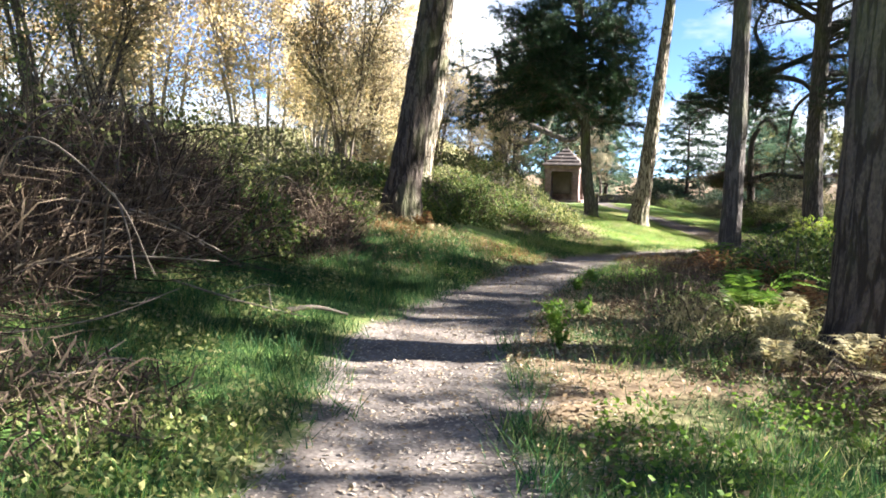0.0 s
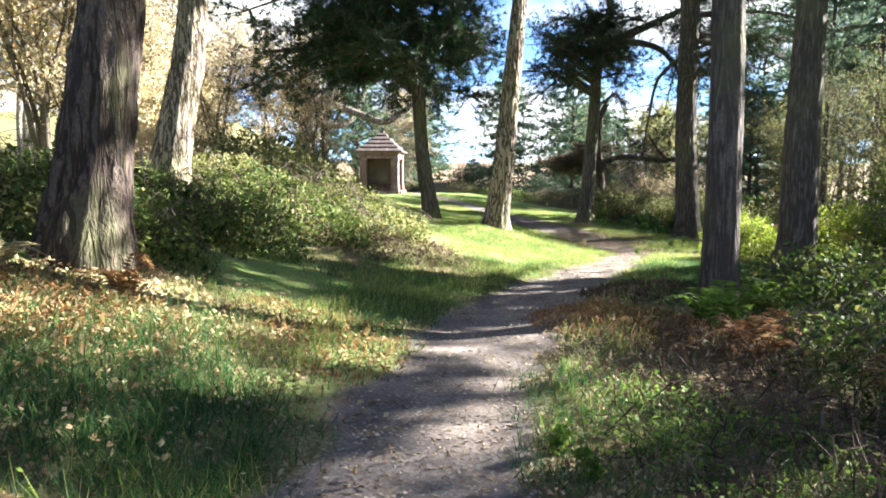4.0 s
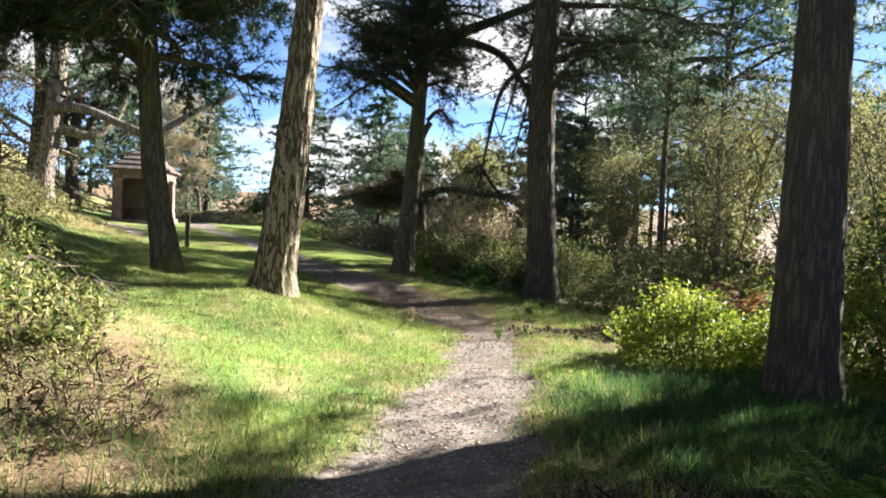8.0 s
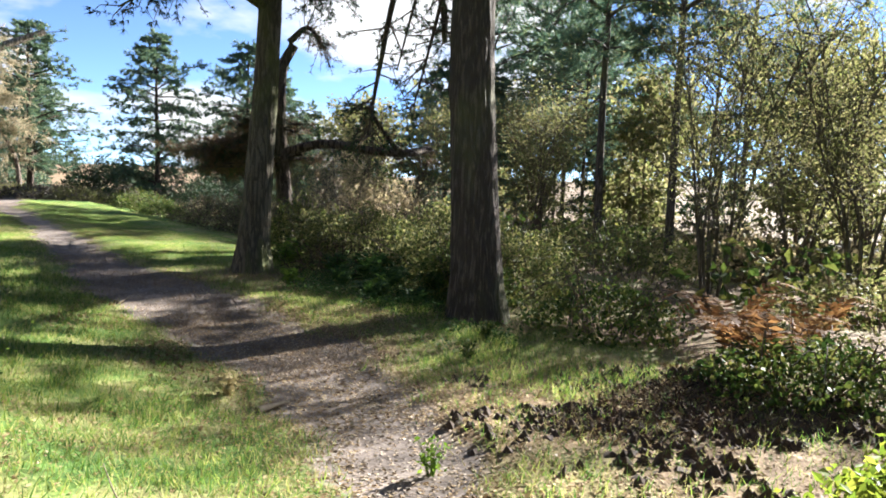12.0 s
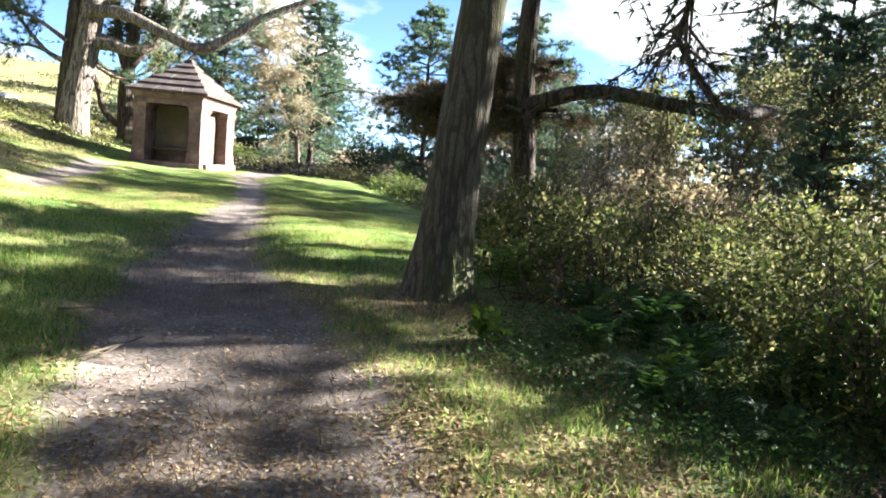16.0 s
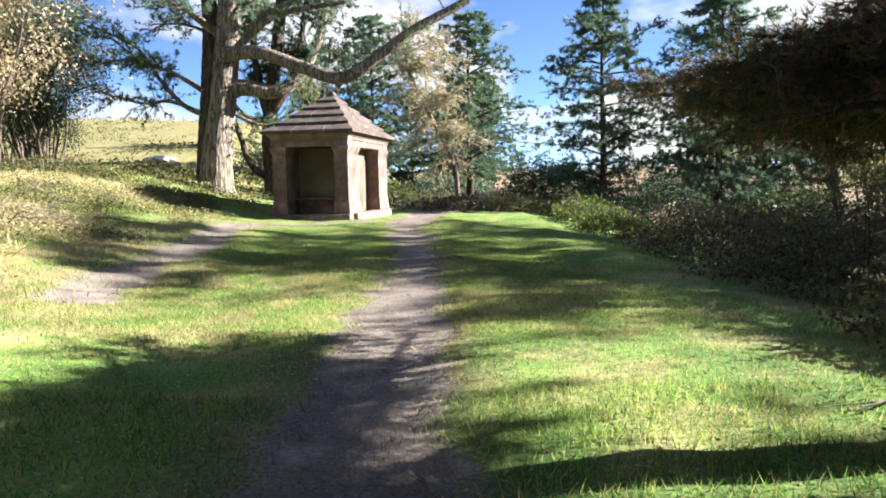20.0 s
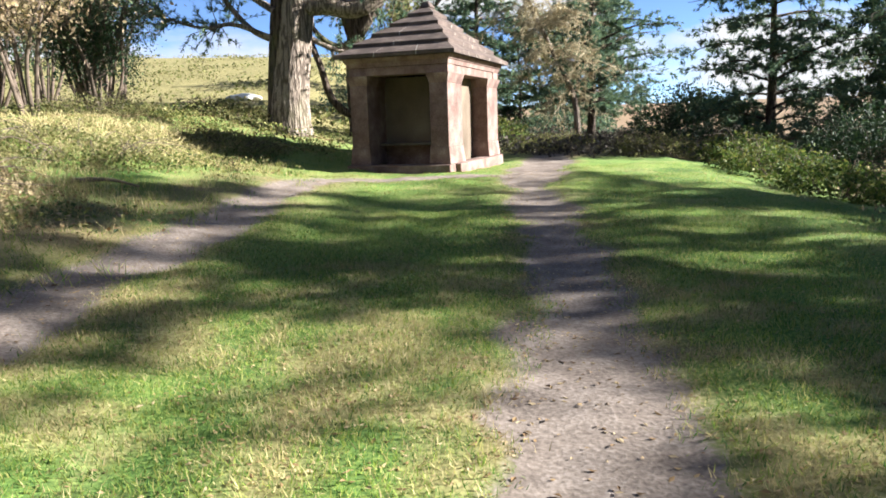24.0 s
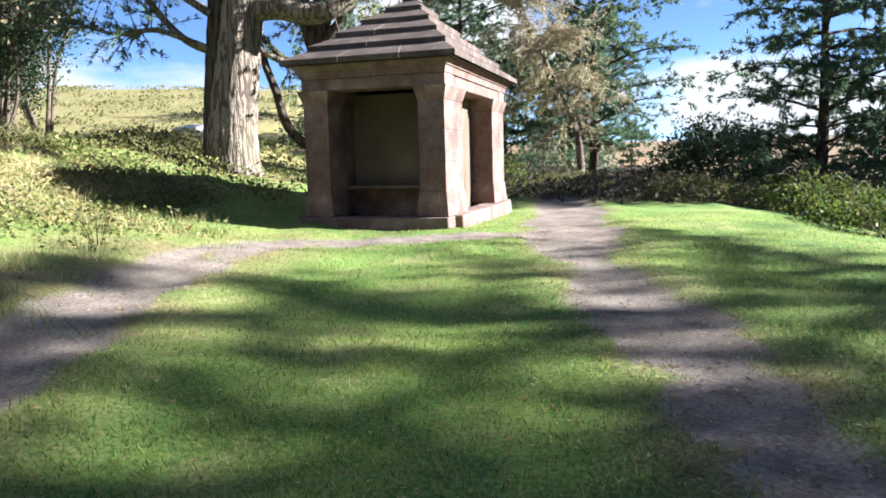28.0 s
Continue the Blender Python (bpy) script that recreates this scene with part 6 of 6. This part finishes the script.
herb(1.05, 6.6, 0.3, 26, M_FERN, "green weed clump at the path's edge", 211, 0.045)
herb(1.5, 7.6, 0.16, 14, M_FERN, "small green weed beside the path", 212, 0.045)
herb(1.75, 9.3, 0.14, 14, M_FERN, "small green weed beside the path", 213, 0.045)
herb(2.1, 10.4, 0.14, 14, M_FERN, "low green weed on the path's edge", 214, 0.045)
herb(12.0, 28.7, 0.3, 12, M_FERN, "bright green nettle below the pine", 215, 0.08)
herb(12.9, 27.6, 0.28, 18, M_FERN, "green weeds in shade by the thicket", 216)
herb(12.6, 24.9, 0.22, 20, M_BRAMBLE, "creeping bramble at the pine's foot", 217, 0.045)
herb(11.8, 24.3, 0.2, 16, M_BRAMBLE, "creeping bramble beside the pine", 218, 0.045)
herb(5.5, 47.6, 0.5, 9, M_DEAD, "bare reddish dock stalks by the shelter's shadow", 219, 0.03, "dead_dock")
fern(13.6, 28.9, 0.7, M_FERN_SHADED, "drooping green fern in the thicket's shade", 221)
fern(14.0, 27.6, 0.6, M_FERN_SHADED, "green fern below the brambles, darkened for shade", 222)
fern(13.2, 30.9, 0.6, M_FERN, "green fern behind the forked pine", 223)


# ---- rough growth along the verges ----


def clumps(n, box, keep, rng, spread=0.07, per=16):
    """Grass growing in tussocks."""
    c = scatter(n, box, keep, rng)
    p = np.repeat(c, per, 0)
    p[:, :2] += rng.normal(size=(len(p), 2)) * spread
    p[:, 2] = height(p[:, 0], p[:, 1]) - 0.01
    return p


def verge(x, y):
    d = np.abs(path_off(x, y)) - np.interp(y, PATH_Y, PATH_W)
    return np.clip(d / 0.25, 0, 1) * np.clip(1.15 - d / 3.5, 0, 1) * (vnoise(x, y, 0.9, 71) > 0.42) * (1 - 0.85 * litter_mask(x, y))


def meadow(x, y):
    return (1 - path_mask(x, y)) * (vnoise(x, y, 1.2, 74) > 0.5) * np.clip(1.2 - np.abs(path_off(x, y)) / 7, 0, 1)


rv = np.random.default_rng(91)
stuff("tussock_grass", blades(clumps(7500, (-4, 8, 1.4, 18.5), verge, rv), 0.2, 0.0036, rv, 0.75), M_GRASS, "rank green grass tussocks along the footpath", "grass")
stuff("straw_tussock", blades(clumps(4000, (-4, 8, 1.4, 18.5), verge, rv, 0.09, 12), 0.18, 0.003, rv, 1.3), M_STRAW, "bleached dead grass among the green", "grass")
stuff("meadow_tussock", blades(clumps(5200, (3, 14, 15, 34), meadow, rv, 0.1, 12), 0.1, 0.0034, rv, 0.9), M_GRASS, "uneven tufts of meadow grass", "grass")
stuff("meadow_straw", blades(clumps(9000, (2, 14, 16, 34), lambda x, y: (1 - path_mask(x, y)) * straw_mask(x, y), rv, 0.12, 12), 0.09, 0.0032, rv, 1.6), M_STRAW, "matted straw-coloured grass in the meadow", "grass")
stuff("bank_straw", blades(clumps(2600, (0, 7, 33, 54), lambda x, y: np.clip((6.2 - x) / 2, 0, 1) * (vnoise(x, y, 0.7, 76) > 0.35), rv, 0.12, 14), 0.24, 0.0045, rv, 0.7), M_STRAW, "tall bleached grass on the rough bank", "grass")
stuff("bank_grass", blades(clumps(2000, (0, 7.4, 33, 55), lambda x, y: np.clip((7.0 - x) / 2, 0, 1) * (vnoise(x, y, 0.9, 78) > 0.45), rv, 0.12, 14), 0.16, 0.0045, rv, 0.8), M_GRASS, "green tufts on the rough bank", "grass")


def weeds(name, n, box, keep, size, lift, mat, label, flat=1.2):
    p = scatter(n, box, keep, rv)
    p[:, 2] += rv.uniform(0.004, lift, len(p))
    stuff(name, leaves(Geo(), p, size, flat, rv, 0.62).mesh(name), mat, label, "weeds")


def spot(*rounds):
    def keep(x, y):
        m = np.zeros(np.shape(x))
        for cx, cy, rx, ry in rounds:
            m = np.maximum(m, np.clip(1.3 - ((x - cx) / rx) ** 2 - ((y - cy) / ry) ** 2, 0, 1))
        return m * (vnoise(x, y, 2.2, 81) > 0.4) * (1 - path_mask(x, y))
    return keep


weeds("ground_ivy", 30000, (-3.6, -0.6, 1.6, 9), spot((-1.7, 3.2, 1.1, 1.2), (-2.2, 6.0, 0.9, 1.4), (-1.3, 8.6, 0.8, 0.9)), 0.045, 0.14, M_THICKET, "ivy and bramble leaves creeping through the verge")
weeds("verge_weeds", 26000, (0.6, 4.5, 2, 13.5), spot((1.3, 3.6, 0.6, 0.9), (2.6, 4.2, 0.9, 0.7), (2.2, 6.2, 0.7, 0.6), (3.6, 7.3, 0.7, 0.9), (3.1, 10.2, 0.8, 1.2)), 0.045, 0.16, M_FERN, "leafy weeds and brambles on the verge")
# These leaves also take the shade-darkened fern green.
weeds("shade_weeds", 60000, (11.3, 16, 23.5, 33), spot((12.6, 28.3, 0.9, 1.0), (13.6, 29.2, 1.1, 1.2), (12.9, 27.0, 0.8, 0.9), (13.9, 31.6, 1.0, 1.0), (12.4, 24.9, 0.8, 0.6), (14.2, 27.2, 0.9, 1.0)), 0.04, 0.16, M_FERN_SHADED, "nettles and brambles in the shade of the thicket")
weeds("bark_chips", 60000, (6.5, 14, 18, 29), spot((11.3, 22.2, 1.3, 0.8), (12.6, 22.8, 1.5, 0.8), (8.7, 20.9, 0.9, 0.9), (11.6, 27.6, 1.0, 1.4), (9.5, 26.5, 1.2, 2.0)), 0.04, 0.03, M_LITTER, "bark chips and dead leaves on bare soil")
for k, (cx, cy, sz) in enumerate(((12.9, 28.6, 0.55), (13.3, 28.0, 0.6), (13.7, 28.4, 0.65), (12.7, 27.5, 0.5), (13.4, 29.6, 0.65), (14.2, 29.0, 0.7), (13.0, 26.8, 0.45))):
    fern(cx, cy, sz * 0.85, M_FERN_SHADED, "green fern drooping below the brambles, darkened for shade", 230 + k, 12, group="ferns below the brambles")
for k, (cx, cy, sz) in enumerate(((3.4, 7.0, 0.55), (3.0, 6.4, 0.45), (3.9, 7.8, 0.6), (4.7, 10.4, 0.6))):
    fern(cx, cy, sz, M_STRAW if k < 2 else M_RUST, "withered straw-brown fern beside the path", 240 + k, 13, group="withered ferns by the path")
for k, (cx, cy, sz) in enumerate(((3.1, 4.4, 0.5), (3.5, 5.0, 0.6), (3.3, 5.4, 0.5), (4.1, 5.4, 0.6), (2.7, 5.6, 0.4))):
    fern(cx, cy, sz, M_RUST if k % 2 else M_STRAW, "dead rusty bracken round the thick pine's foot", 260 + k, 12, group="dead bracken by the thick pine")
fern(6.6, 15.1, 0.6, M_FERN, "yellow-green fern among the pines", 246, group="ferns by the pines")
fern(7.6, 14.1, 0.65, M_FERN, "yellow-green fern among the pines", 247, group="ferns by the pines")
stalks(-2.3, 3.6, 0.9, 0.9, 0.35, 1500, M_DEAD, "dry bramble stalks lying on the verge", 251, "dry_stalks", 0.004)
stalks(2.9, 6.7, 0.8, 0.9, 0.45, 1600, M_STRAW, "pale dry bracken in a patch of sun", 252, "dry_stalks", 0.0022)
stalks(13.9, 30.1, 1.2, 1.3, 0.8, 450, M_DEAD, "brown bramble canes in the thicket", 253, "dry_stalks", 0.006)
stalks(12.0, 21.9, 1.5, 0.7, 0.14, 1800, M_DEAD, "broken twigs and clods on bare soil", 254, "dry_twigs", 0.005, 1.4)


def cane(pts, r, label, seed):
    """One long arching bramble cane."""
    x, y, dz = pts[0]
    g = Geo()
    limb(g, [np.array([a - x, b - y, hz(a, b) + c - hz(x, y)]) for a, b, c in pts], r, r * 0.5, 6, 7, 0.15, seed)
    o = part("bramble_cane", g, M_TWIG, None, smooth=True)
    o.location = (x, y, hz(x, y))
    return tagged(o, label, "cane")


rc = np.random.default_rng(95)
for k in range(26):
    cx, cy = rc.uniform(-4.6, -2.5), rc.uniform(4.0, 11.5)
    a, L, top = rc.uniform(0, 6.28), rc.uniform(0.8, 1.9), rc.uniform(0.7, 1.5)
    tagged(cane([(cx, cy, -0.05), (cx + 0.35 * L * math.cos(a), cy + 0.35 * L * math.sin(a), top), (cx + 0.8 * L * math.cos(a), cy + 0.8 * L * math.sin(a), top * 0.9), (cx + L * math.cos(a), cy + L * math.sin(a), top * 0.55)], rc.uniform(0.006, 0.012), "", 300 + k), "long bare bramble cane arching out of the bracken", "cane", "bramble canes on the bank")
dead_branch([(-3.3, 5.3, 0.25), (-2.7, 5.9, 0.4), (-2.2, 6.7, 0.3)], 0.012, "dead branch resting on bramble", 262, 4)
dead_branch([(-3.5, 6.3, 0.6), (-2.9, 6.7, 0.62), (-2.4, 7.4, 0.3)], 0.016, "bare dead branch in the bracken heap", 263, 4)
dead_branch([(-1.5, 6.4, 0.05), (-1.25, 6.6, 0.09), (-0.95, 6.7, 0.05)], 0.03, "short rotten log in the grass", 264, 0)
dead_branch([(14.4, 28.6, 0.3), (13.6, 28.9, 0.75), (12.9, 29.3, 0.85)], 0.012, "pale bare stick leaning through the fern", 265, 2)
dead_branch([(9.15, 23.85, 0.03), (9.3, 23.9, 0.05), (9.5, 24.0, 0.03)], 0.035, "short dark log beside the path", 266, 0)
dead_branch([(9.0, 29.2, 0.02), (9.2, 29.35, 0.03), (9.35, 29.3, 0.02)], 0.01, "small twig on the path", 267, 1)
herb(0.98, 6.0, 0.2, 16, M_FERN, "leafy green weed at the path's edge", 271, 0.045)
herb(2.1, 10.0, 0.15, 12, M_FERN, "small green weed beside the path", 272, 0.045)
herb(5.0, 10.2, 0.4, 14, M_THICKET, "pale leafy plant under the pines", 273)
herb(9.1, 24.3, 0.18, 14, M_STRAW, "dry tuft of grass beside the path", 274, 0.05)


# Low pale shape standing in for an unidentified white gleam.
def pale_shape(x, y, sx, sy, sz):
    bm = bmesh.new()
    bmesh.ops.create_icosphere(bm, subdivisions=4, radius=1.0)
    for v in bm.verts:
        c = v.co
        w = 0.85 + 0.35 * float(vnoise(c.x * 1.3 + 5, c.y * 1.3 + c.z, 1.0, 9))
        v.co = (c.x * sx * w, c.y * sy * w, c.z * sz * w)
    me = bpy.data.meshes.new("pale_shape")
    bm.to_mesh(me)
    bm.free()
    me.materials.append(M_PALE_SHAPE)
    me.polygons.foreach_set("use_smooth", [True] * len(me.polygons))
    o = new("pale_shape", me)
    o.location = (x, y, hz(x, y) + sz * 0.3)
    return tagged(o, "long low pale shape on the hillside, unidentified", "rock")


M_PALE_SHAPE = rough_mat("pale_surface", [(0.3, (0.55, 0.53, 0.5)), (0.8, (0.82, 0.81, 0.79))], 3, 30, 0.6)
pale_shape(-3.2, 74.8, 0.95, 0.6, 0.24)

# low growth on the bank and the hillside, leaves on the lawn
weeds("bank_creepers", 70000, (-3, 7, 34, 64), lambda x, y: np.clip((6.4 - x) / 2.5, 0, 1) * (vnoise(x, y, 0.55, 83) > 0.5), 0.07, 0.2, M_THICKET, "creeping brambles and ivy over the rough bank")
weeds("bank_litter", 40000, (-2, 7, 34, 60), lambda x, y: np.clip((6.6 - x) / 2.5, 0, 1) * (vnoise(x, y, 0.8, 85) > 0.55), 0.06, 0.06, M_LITTER, "dead leaves on the rough bank")
weeds("lawn_leaves", 22000, (3.5, 16, 30, 51), lambda x, y: 0.2 + 0.6 * straw_mask(x, y), 0.026, 0.012, M_LITTER, "small fallen leaves scattered over the lawn", 2.5)
stuff("lawn_tufts", blades(clumps(7000, (4, 16, 32, 51), lambda x, y: (1 - path_mask(x, y)) * (vnoise(x, y, 1.6, 89) > 0.42), rv, 0.09, 10), 0.055, 0.0036, rv, 0.9), M_GRASS, "uneven tufts in the mown grass", "grass")
stuff("lawn_straw", blades(clumps(14000, (4, 16, 32, 51), lambda x, y: (1 - path_mask(x, y)) * straw_mask(x, y), rv, 0.1, 10), 0.06, 0.0034, rv, 1.6), M_STRAW, "yellowed cut grass on the lawn", "grass")
bush(17.6, 53.0, 1.8, 2.2, 0.9, 5000, 0.08, M_BRAMBLE, "dark bramble where the lawn falls away", 280, "scrub")
bush(18.6, 57.5, 2.0, 2.0, 1.2, 5000, 0.09, M_BRAMBLE, "dark scrub under the pines' edge", 281, "scrub")
bush(16.8, 48.6, 1.3, 2.0, 0.8, 4500, 0.08, M_BRAMBLE, "low bramble along the lawn's falling edge", 282)
wood_floor = scatter(60000, (16, 46, -2, 50), lambda x, y: np.clip((x - np.interp(y, [0, 30, 45, 60], [8, 17.5, 20, 24])) / 2, 0, 1) * (vnoise(x, y, 0.3, 93) > 0.38), rv)
wood_floor[:, 2] += rv.uniform(0, 1.0, len(wood_floor)) ** 1.6 * 1.3
stuff("woodland_undergrowth", leaves(Geo(), wood_floor, 0.22, 0.5, rv).mesh("woodland_undergrowth"), M_BRAMBLE, "dark bramble undergrowth across the woodland floor", "undergrowth")
weeds("edge_litter", 60000, (-2, 12.5, 2, 47), lambda x, y: np.exp(-((np.abs(path_off(x, y)) - np.interp(y, PATH_Y, PATH_W)) / 0.16) ** 2) * np.clip(vnoise(x, y, 0.9, 96) * 2.4 - 0.5, 0.1, 1), 0.034, 0.008, M_LITTER, "brown leaves blown along the path's edges", 4.0)
weeds("path_chips", 300000, (-1.5, 12.5, 2, 29), lambda x, y: np.maximum(path_mask(x, y), 0.8 * path_mask(x - 0.5, y) * (vnoise(x, y, 1.2, 98) > 0.5)) * np.interp(y, [2, 8, 11, 13.5, 16, 18, 22, 25, 29], [0.9, 0.8, 0.5, 0.2, 0.3, 0.9, 0.85, 0.7, 0.25]), 0.034, 0.012, M_CHIPS, "pale bark chips and dry stems trodden over the path", 3.0)
weeds("path_litter", 60000, (-1.5, 12.5, 2, 36), lambda x, y: path_mask(x, y) * (0.25 + 0.75 * (vnoise(x, y, 0.9, 95) > 0.45)) * np.where((y > 17) & (y < 28), 1.0, 0.4), 0.026, 0.006, M_LITTER, "chips, needles and dead leaves trodden into the path", 4.0)
weeds("meadow_litter", 90000, (1.5, 13.5, 16, 31), lambda x, y: (1 - path_mask(x, y)) * np.clip(np.maximum(vnoise(x, y, 0.75, 97) * 5 - 2.6, litter_mask(x, y) - 0.2), 0.03, 1), 0.036, 0.02, M_LITTER, "drifts of brown leaves in the meadow grass", 4.0)
fern(13.7, 21.9, 1.0, M_RUST, "rust-coloured dying bracken beside the shrub", 290, 8)
fern(15.8, 22.4, 0.95, M_RUST, "rust-coloured dying bracken among brambles", 291, 9)
herb(9.4, 22.0, 0.22, 12, M_FERN, "spray of green weeds at the meadow's edge", 292, 0.04)
weeds("trunk_litter", 22000, (-3, 1.5, 9.5, 15.5), lambda x, y: np.exp(-((x + 0.7) ** 2 + 0.6 * (y - 12.4) ** 2) / 1.6), 0.05, 0.08, M_LITTER, "rusty leaf litter heaped at the pine's foot")
weeds("verge_litter", 50000, (0.5, 6, 3, 14), lambda x, y: litter_mask(x, y) * (1 - path_mask(x, y)) * (0.2 + 0.8 * (vnoise(x, y, 1.1, 99) > 0.45)), 0.042, 0.05, M_LITTER, "brown leaves and broken bracken on the verge")
fern(-0.5, 13.1, 0.4, M_RUST, "withered fern at the leaning pine's foot", 295, 10)
fern(-1.4, 13.0, 0.45, M_STRAW, "withered pale fern at the leaning pine's foot", 296, 10)
bush(13.9, 31.9, 0.9, 0.8, 1.35, 4500, 0.075, M_THICKET, "bramble thicket round the broken pine's foot", 297)

# ---- rank tufts on the verge, clods of soil, far undergrowth ----
stuff("verge_tufts", blades(clumps(9000, (-4.2, 0.6, 2, 13), lambda x, y: (1 - path_mask(x, y)) * np.clip(vnoise(x, y, 0.9, 301) * 2.4 - 0.5, 0, 1), rv, 0.08, 14), 0.2, 0.0045, rv, 0.9), M_GRASS_RANK_SHADED, "rank dark tufts of grass on the verge, partly darkened for shade", "grass")
stuff("side_tufts", blades(clumps(1500, (0.9, 5, 2.5, 13), lambda x, y: (1 - path_mask(x, y)) * (vnoise(x, y, 0.8, 303) > 0.55), rv, 0.06, 14), 0.17, 0.004, rv, 0.7), M_GRASS_RANK_SHADED, "green tufts among the dead bracken", "grass")
stuff("meadow_tufts", blades(clumps(12000, (2, 13, 14, 31), lambda x, y: (1 - path_mask(x, y)) * (1 - 0.7 * litter_mask(x, y)) * np.clip(vnoise(x, y, 1.3, 305) * 2.4 - 0.6, 0, 1), rv, 0.06, 14), 0.1, 0.004, rv, 1.0), M_GRASS, "soft uneven tufts of meadow grass", "grass")
stuff("rank_grass_shaded", blades(clumps(3500, (6.5, 10.5, 14, 18.6), lambda x, y: np.clip(path_off(x, y) - 0.9, 0, 1), rv, 0.07, 14), 0.17, 0.0045, rv, 0.9), M_GRASS_RANK_SHADED, "rank dark grass in the shrub's shade, partly darkened for it", "grass")
M_SOIL = rough_mat("turned_soil", [(0.3, (0.035, 0.024, 0.016)), (0.6, (0.075, 0.052, 0.036)), (0.85, (0.13, 0.095, 0.07))], 9, 60)


def clods(n, box, keep, r):
    """Rough lumps of earth, eight faces each."""
    p = scatter(n, box, keep, rv)
    k = len(p)
    size = r * rv.uniform(0.4, 1.5, (k, 1))
    ways = np.array([[1, 0, 0], [0, 1, 0], [-1, 0, 0], [0, -1, 0], [0, 0, 1], [0, 0, -1]], float)
    v = p[:, None, :] + size[:, None, :] * ways[None] * rv.uniform(0.5, 1.3, (k, 6, 1)) + rv.normal(size=(k, 6, 3)) * size[:, None, :] * 0.2
    f = np.array([[0, 1, 4], [1, 2, 4], [2, 3, 4], [3, 0, 4], [1, 0, 5], [2, 1, 5], [3, 2, 5], [0, 3, 5]])
    return mesh_np("clods", v.reshape(-1, 3), (np.arange(k)[:, None, None] * 6 + f[None]).reshape(-1, 3))


stuff("soil_clods", clods(5000, (9.8, 13.6, 19.6, 24), lambda x, y: np.clip(1.3 - ((x - 11.7) / 1.7) ** 2 - ((y - 21.8) / 1.9) ** 2, 0, 1) * (1 - path_mask(x, y)) * (vnoise(x, y, 1.6, 307) > 0.35), 0.045), M_SOIL, "broken clods of dark turned soil", "soil")
far_floor = scatter(60000, (24, 75, 2, 75), lambda x, y: np.clip((x - np.interp(y, [0, 30, 45, 60, 75], [24, 24, 26, 34, 40])) / 3, 0, 1) * (vnoise(x, y, 0.25, 309) > 0.3), rv)
far_floor[:, 2] += rv.uniform(0, 1, len(far_floor)) ** 1.4 * 1.5
stuff("far_undergrowth", leaves(Geo(), far_floor, 0.42, 0.4, rv).mesh("far_undergrowth"), M_SCRUB, "dull brown-green undergrowth beyond the woodland's edge", "undergrowth")
stalks(2.7, 6.6, 1.1, 2.2, 0.34, 1300, M_DEAD, "dark broken bracken stalks on the verge", 411, width=0.003)
stalks(3.3, 4.3, 0.9, 1.4, 0.45, 800, M_DEAD, "dark dead bracken beside the footpath", 412, width=0.003)
stalks(3.2, 9.6, 1.0, 1.8, 0.34, 900, M_DEAD, "dark broken bracken stalks on the verge", 413, width=0.003)
weeds("leaf_drift", 40000, (6.5, 12.2, 20.5, 27.5), lambda x, y: np.clip(vnoise(x, y, 0.9, 311) * 3 - 0.9, 0, 1) * np.clip((path_off(x, y) + 1.1) / 0.5, 0, 1) * np.clip((2.6 - path_off(x, y)) / 0.8, 0, 1), 0.034, 0.014, M_LITTER, "drift of crisp brown leaves across the path", 4.0)
stuff("shade_tufts", blades(clumps(700, (9.8, 12.8, 22.5, 26.5), lambda x, y: np.clip(path_off(x, y) - 0.9, 0, 1) * (vnoise(x, y, 1.1, 313) > 0.5), rv, 0.1, 16), 0.13, 0.0045, rv, 0.8), M_GRASS, "bright tufts of grass by the thick pine", "grass")
M_FALLEN_NEEDLES = leaf_mat("fallen_needles", [(0.13, 0.09, 0.06), (0.22, 0.16, 0.11), (0.33, 0.26, 0.18)], 0.1, 0.8)
stuff("fallen_needles", blades(scatter(200000, (6.8, 12.6, 24.5, 37), lambda x, y: np.maximum(path_mask(x, y), 0.7 * litter_mask(x, y)) * np.clip(vnoise(x, y, 1.4, 315) * 2.2 - 0.4, 0.1, 1) * np.clip((36.5 - y) / 4, 0, 1), rv) + np.array([0, 0, 0.008]), 0.085, 0.0022, rv, 7.0), M_FALLEN_NEEDLES, "brown pine needles and dry stems strewn over the path", "needle litter")
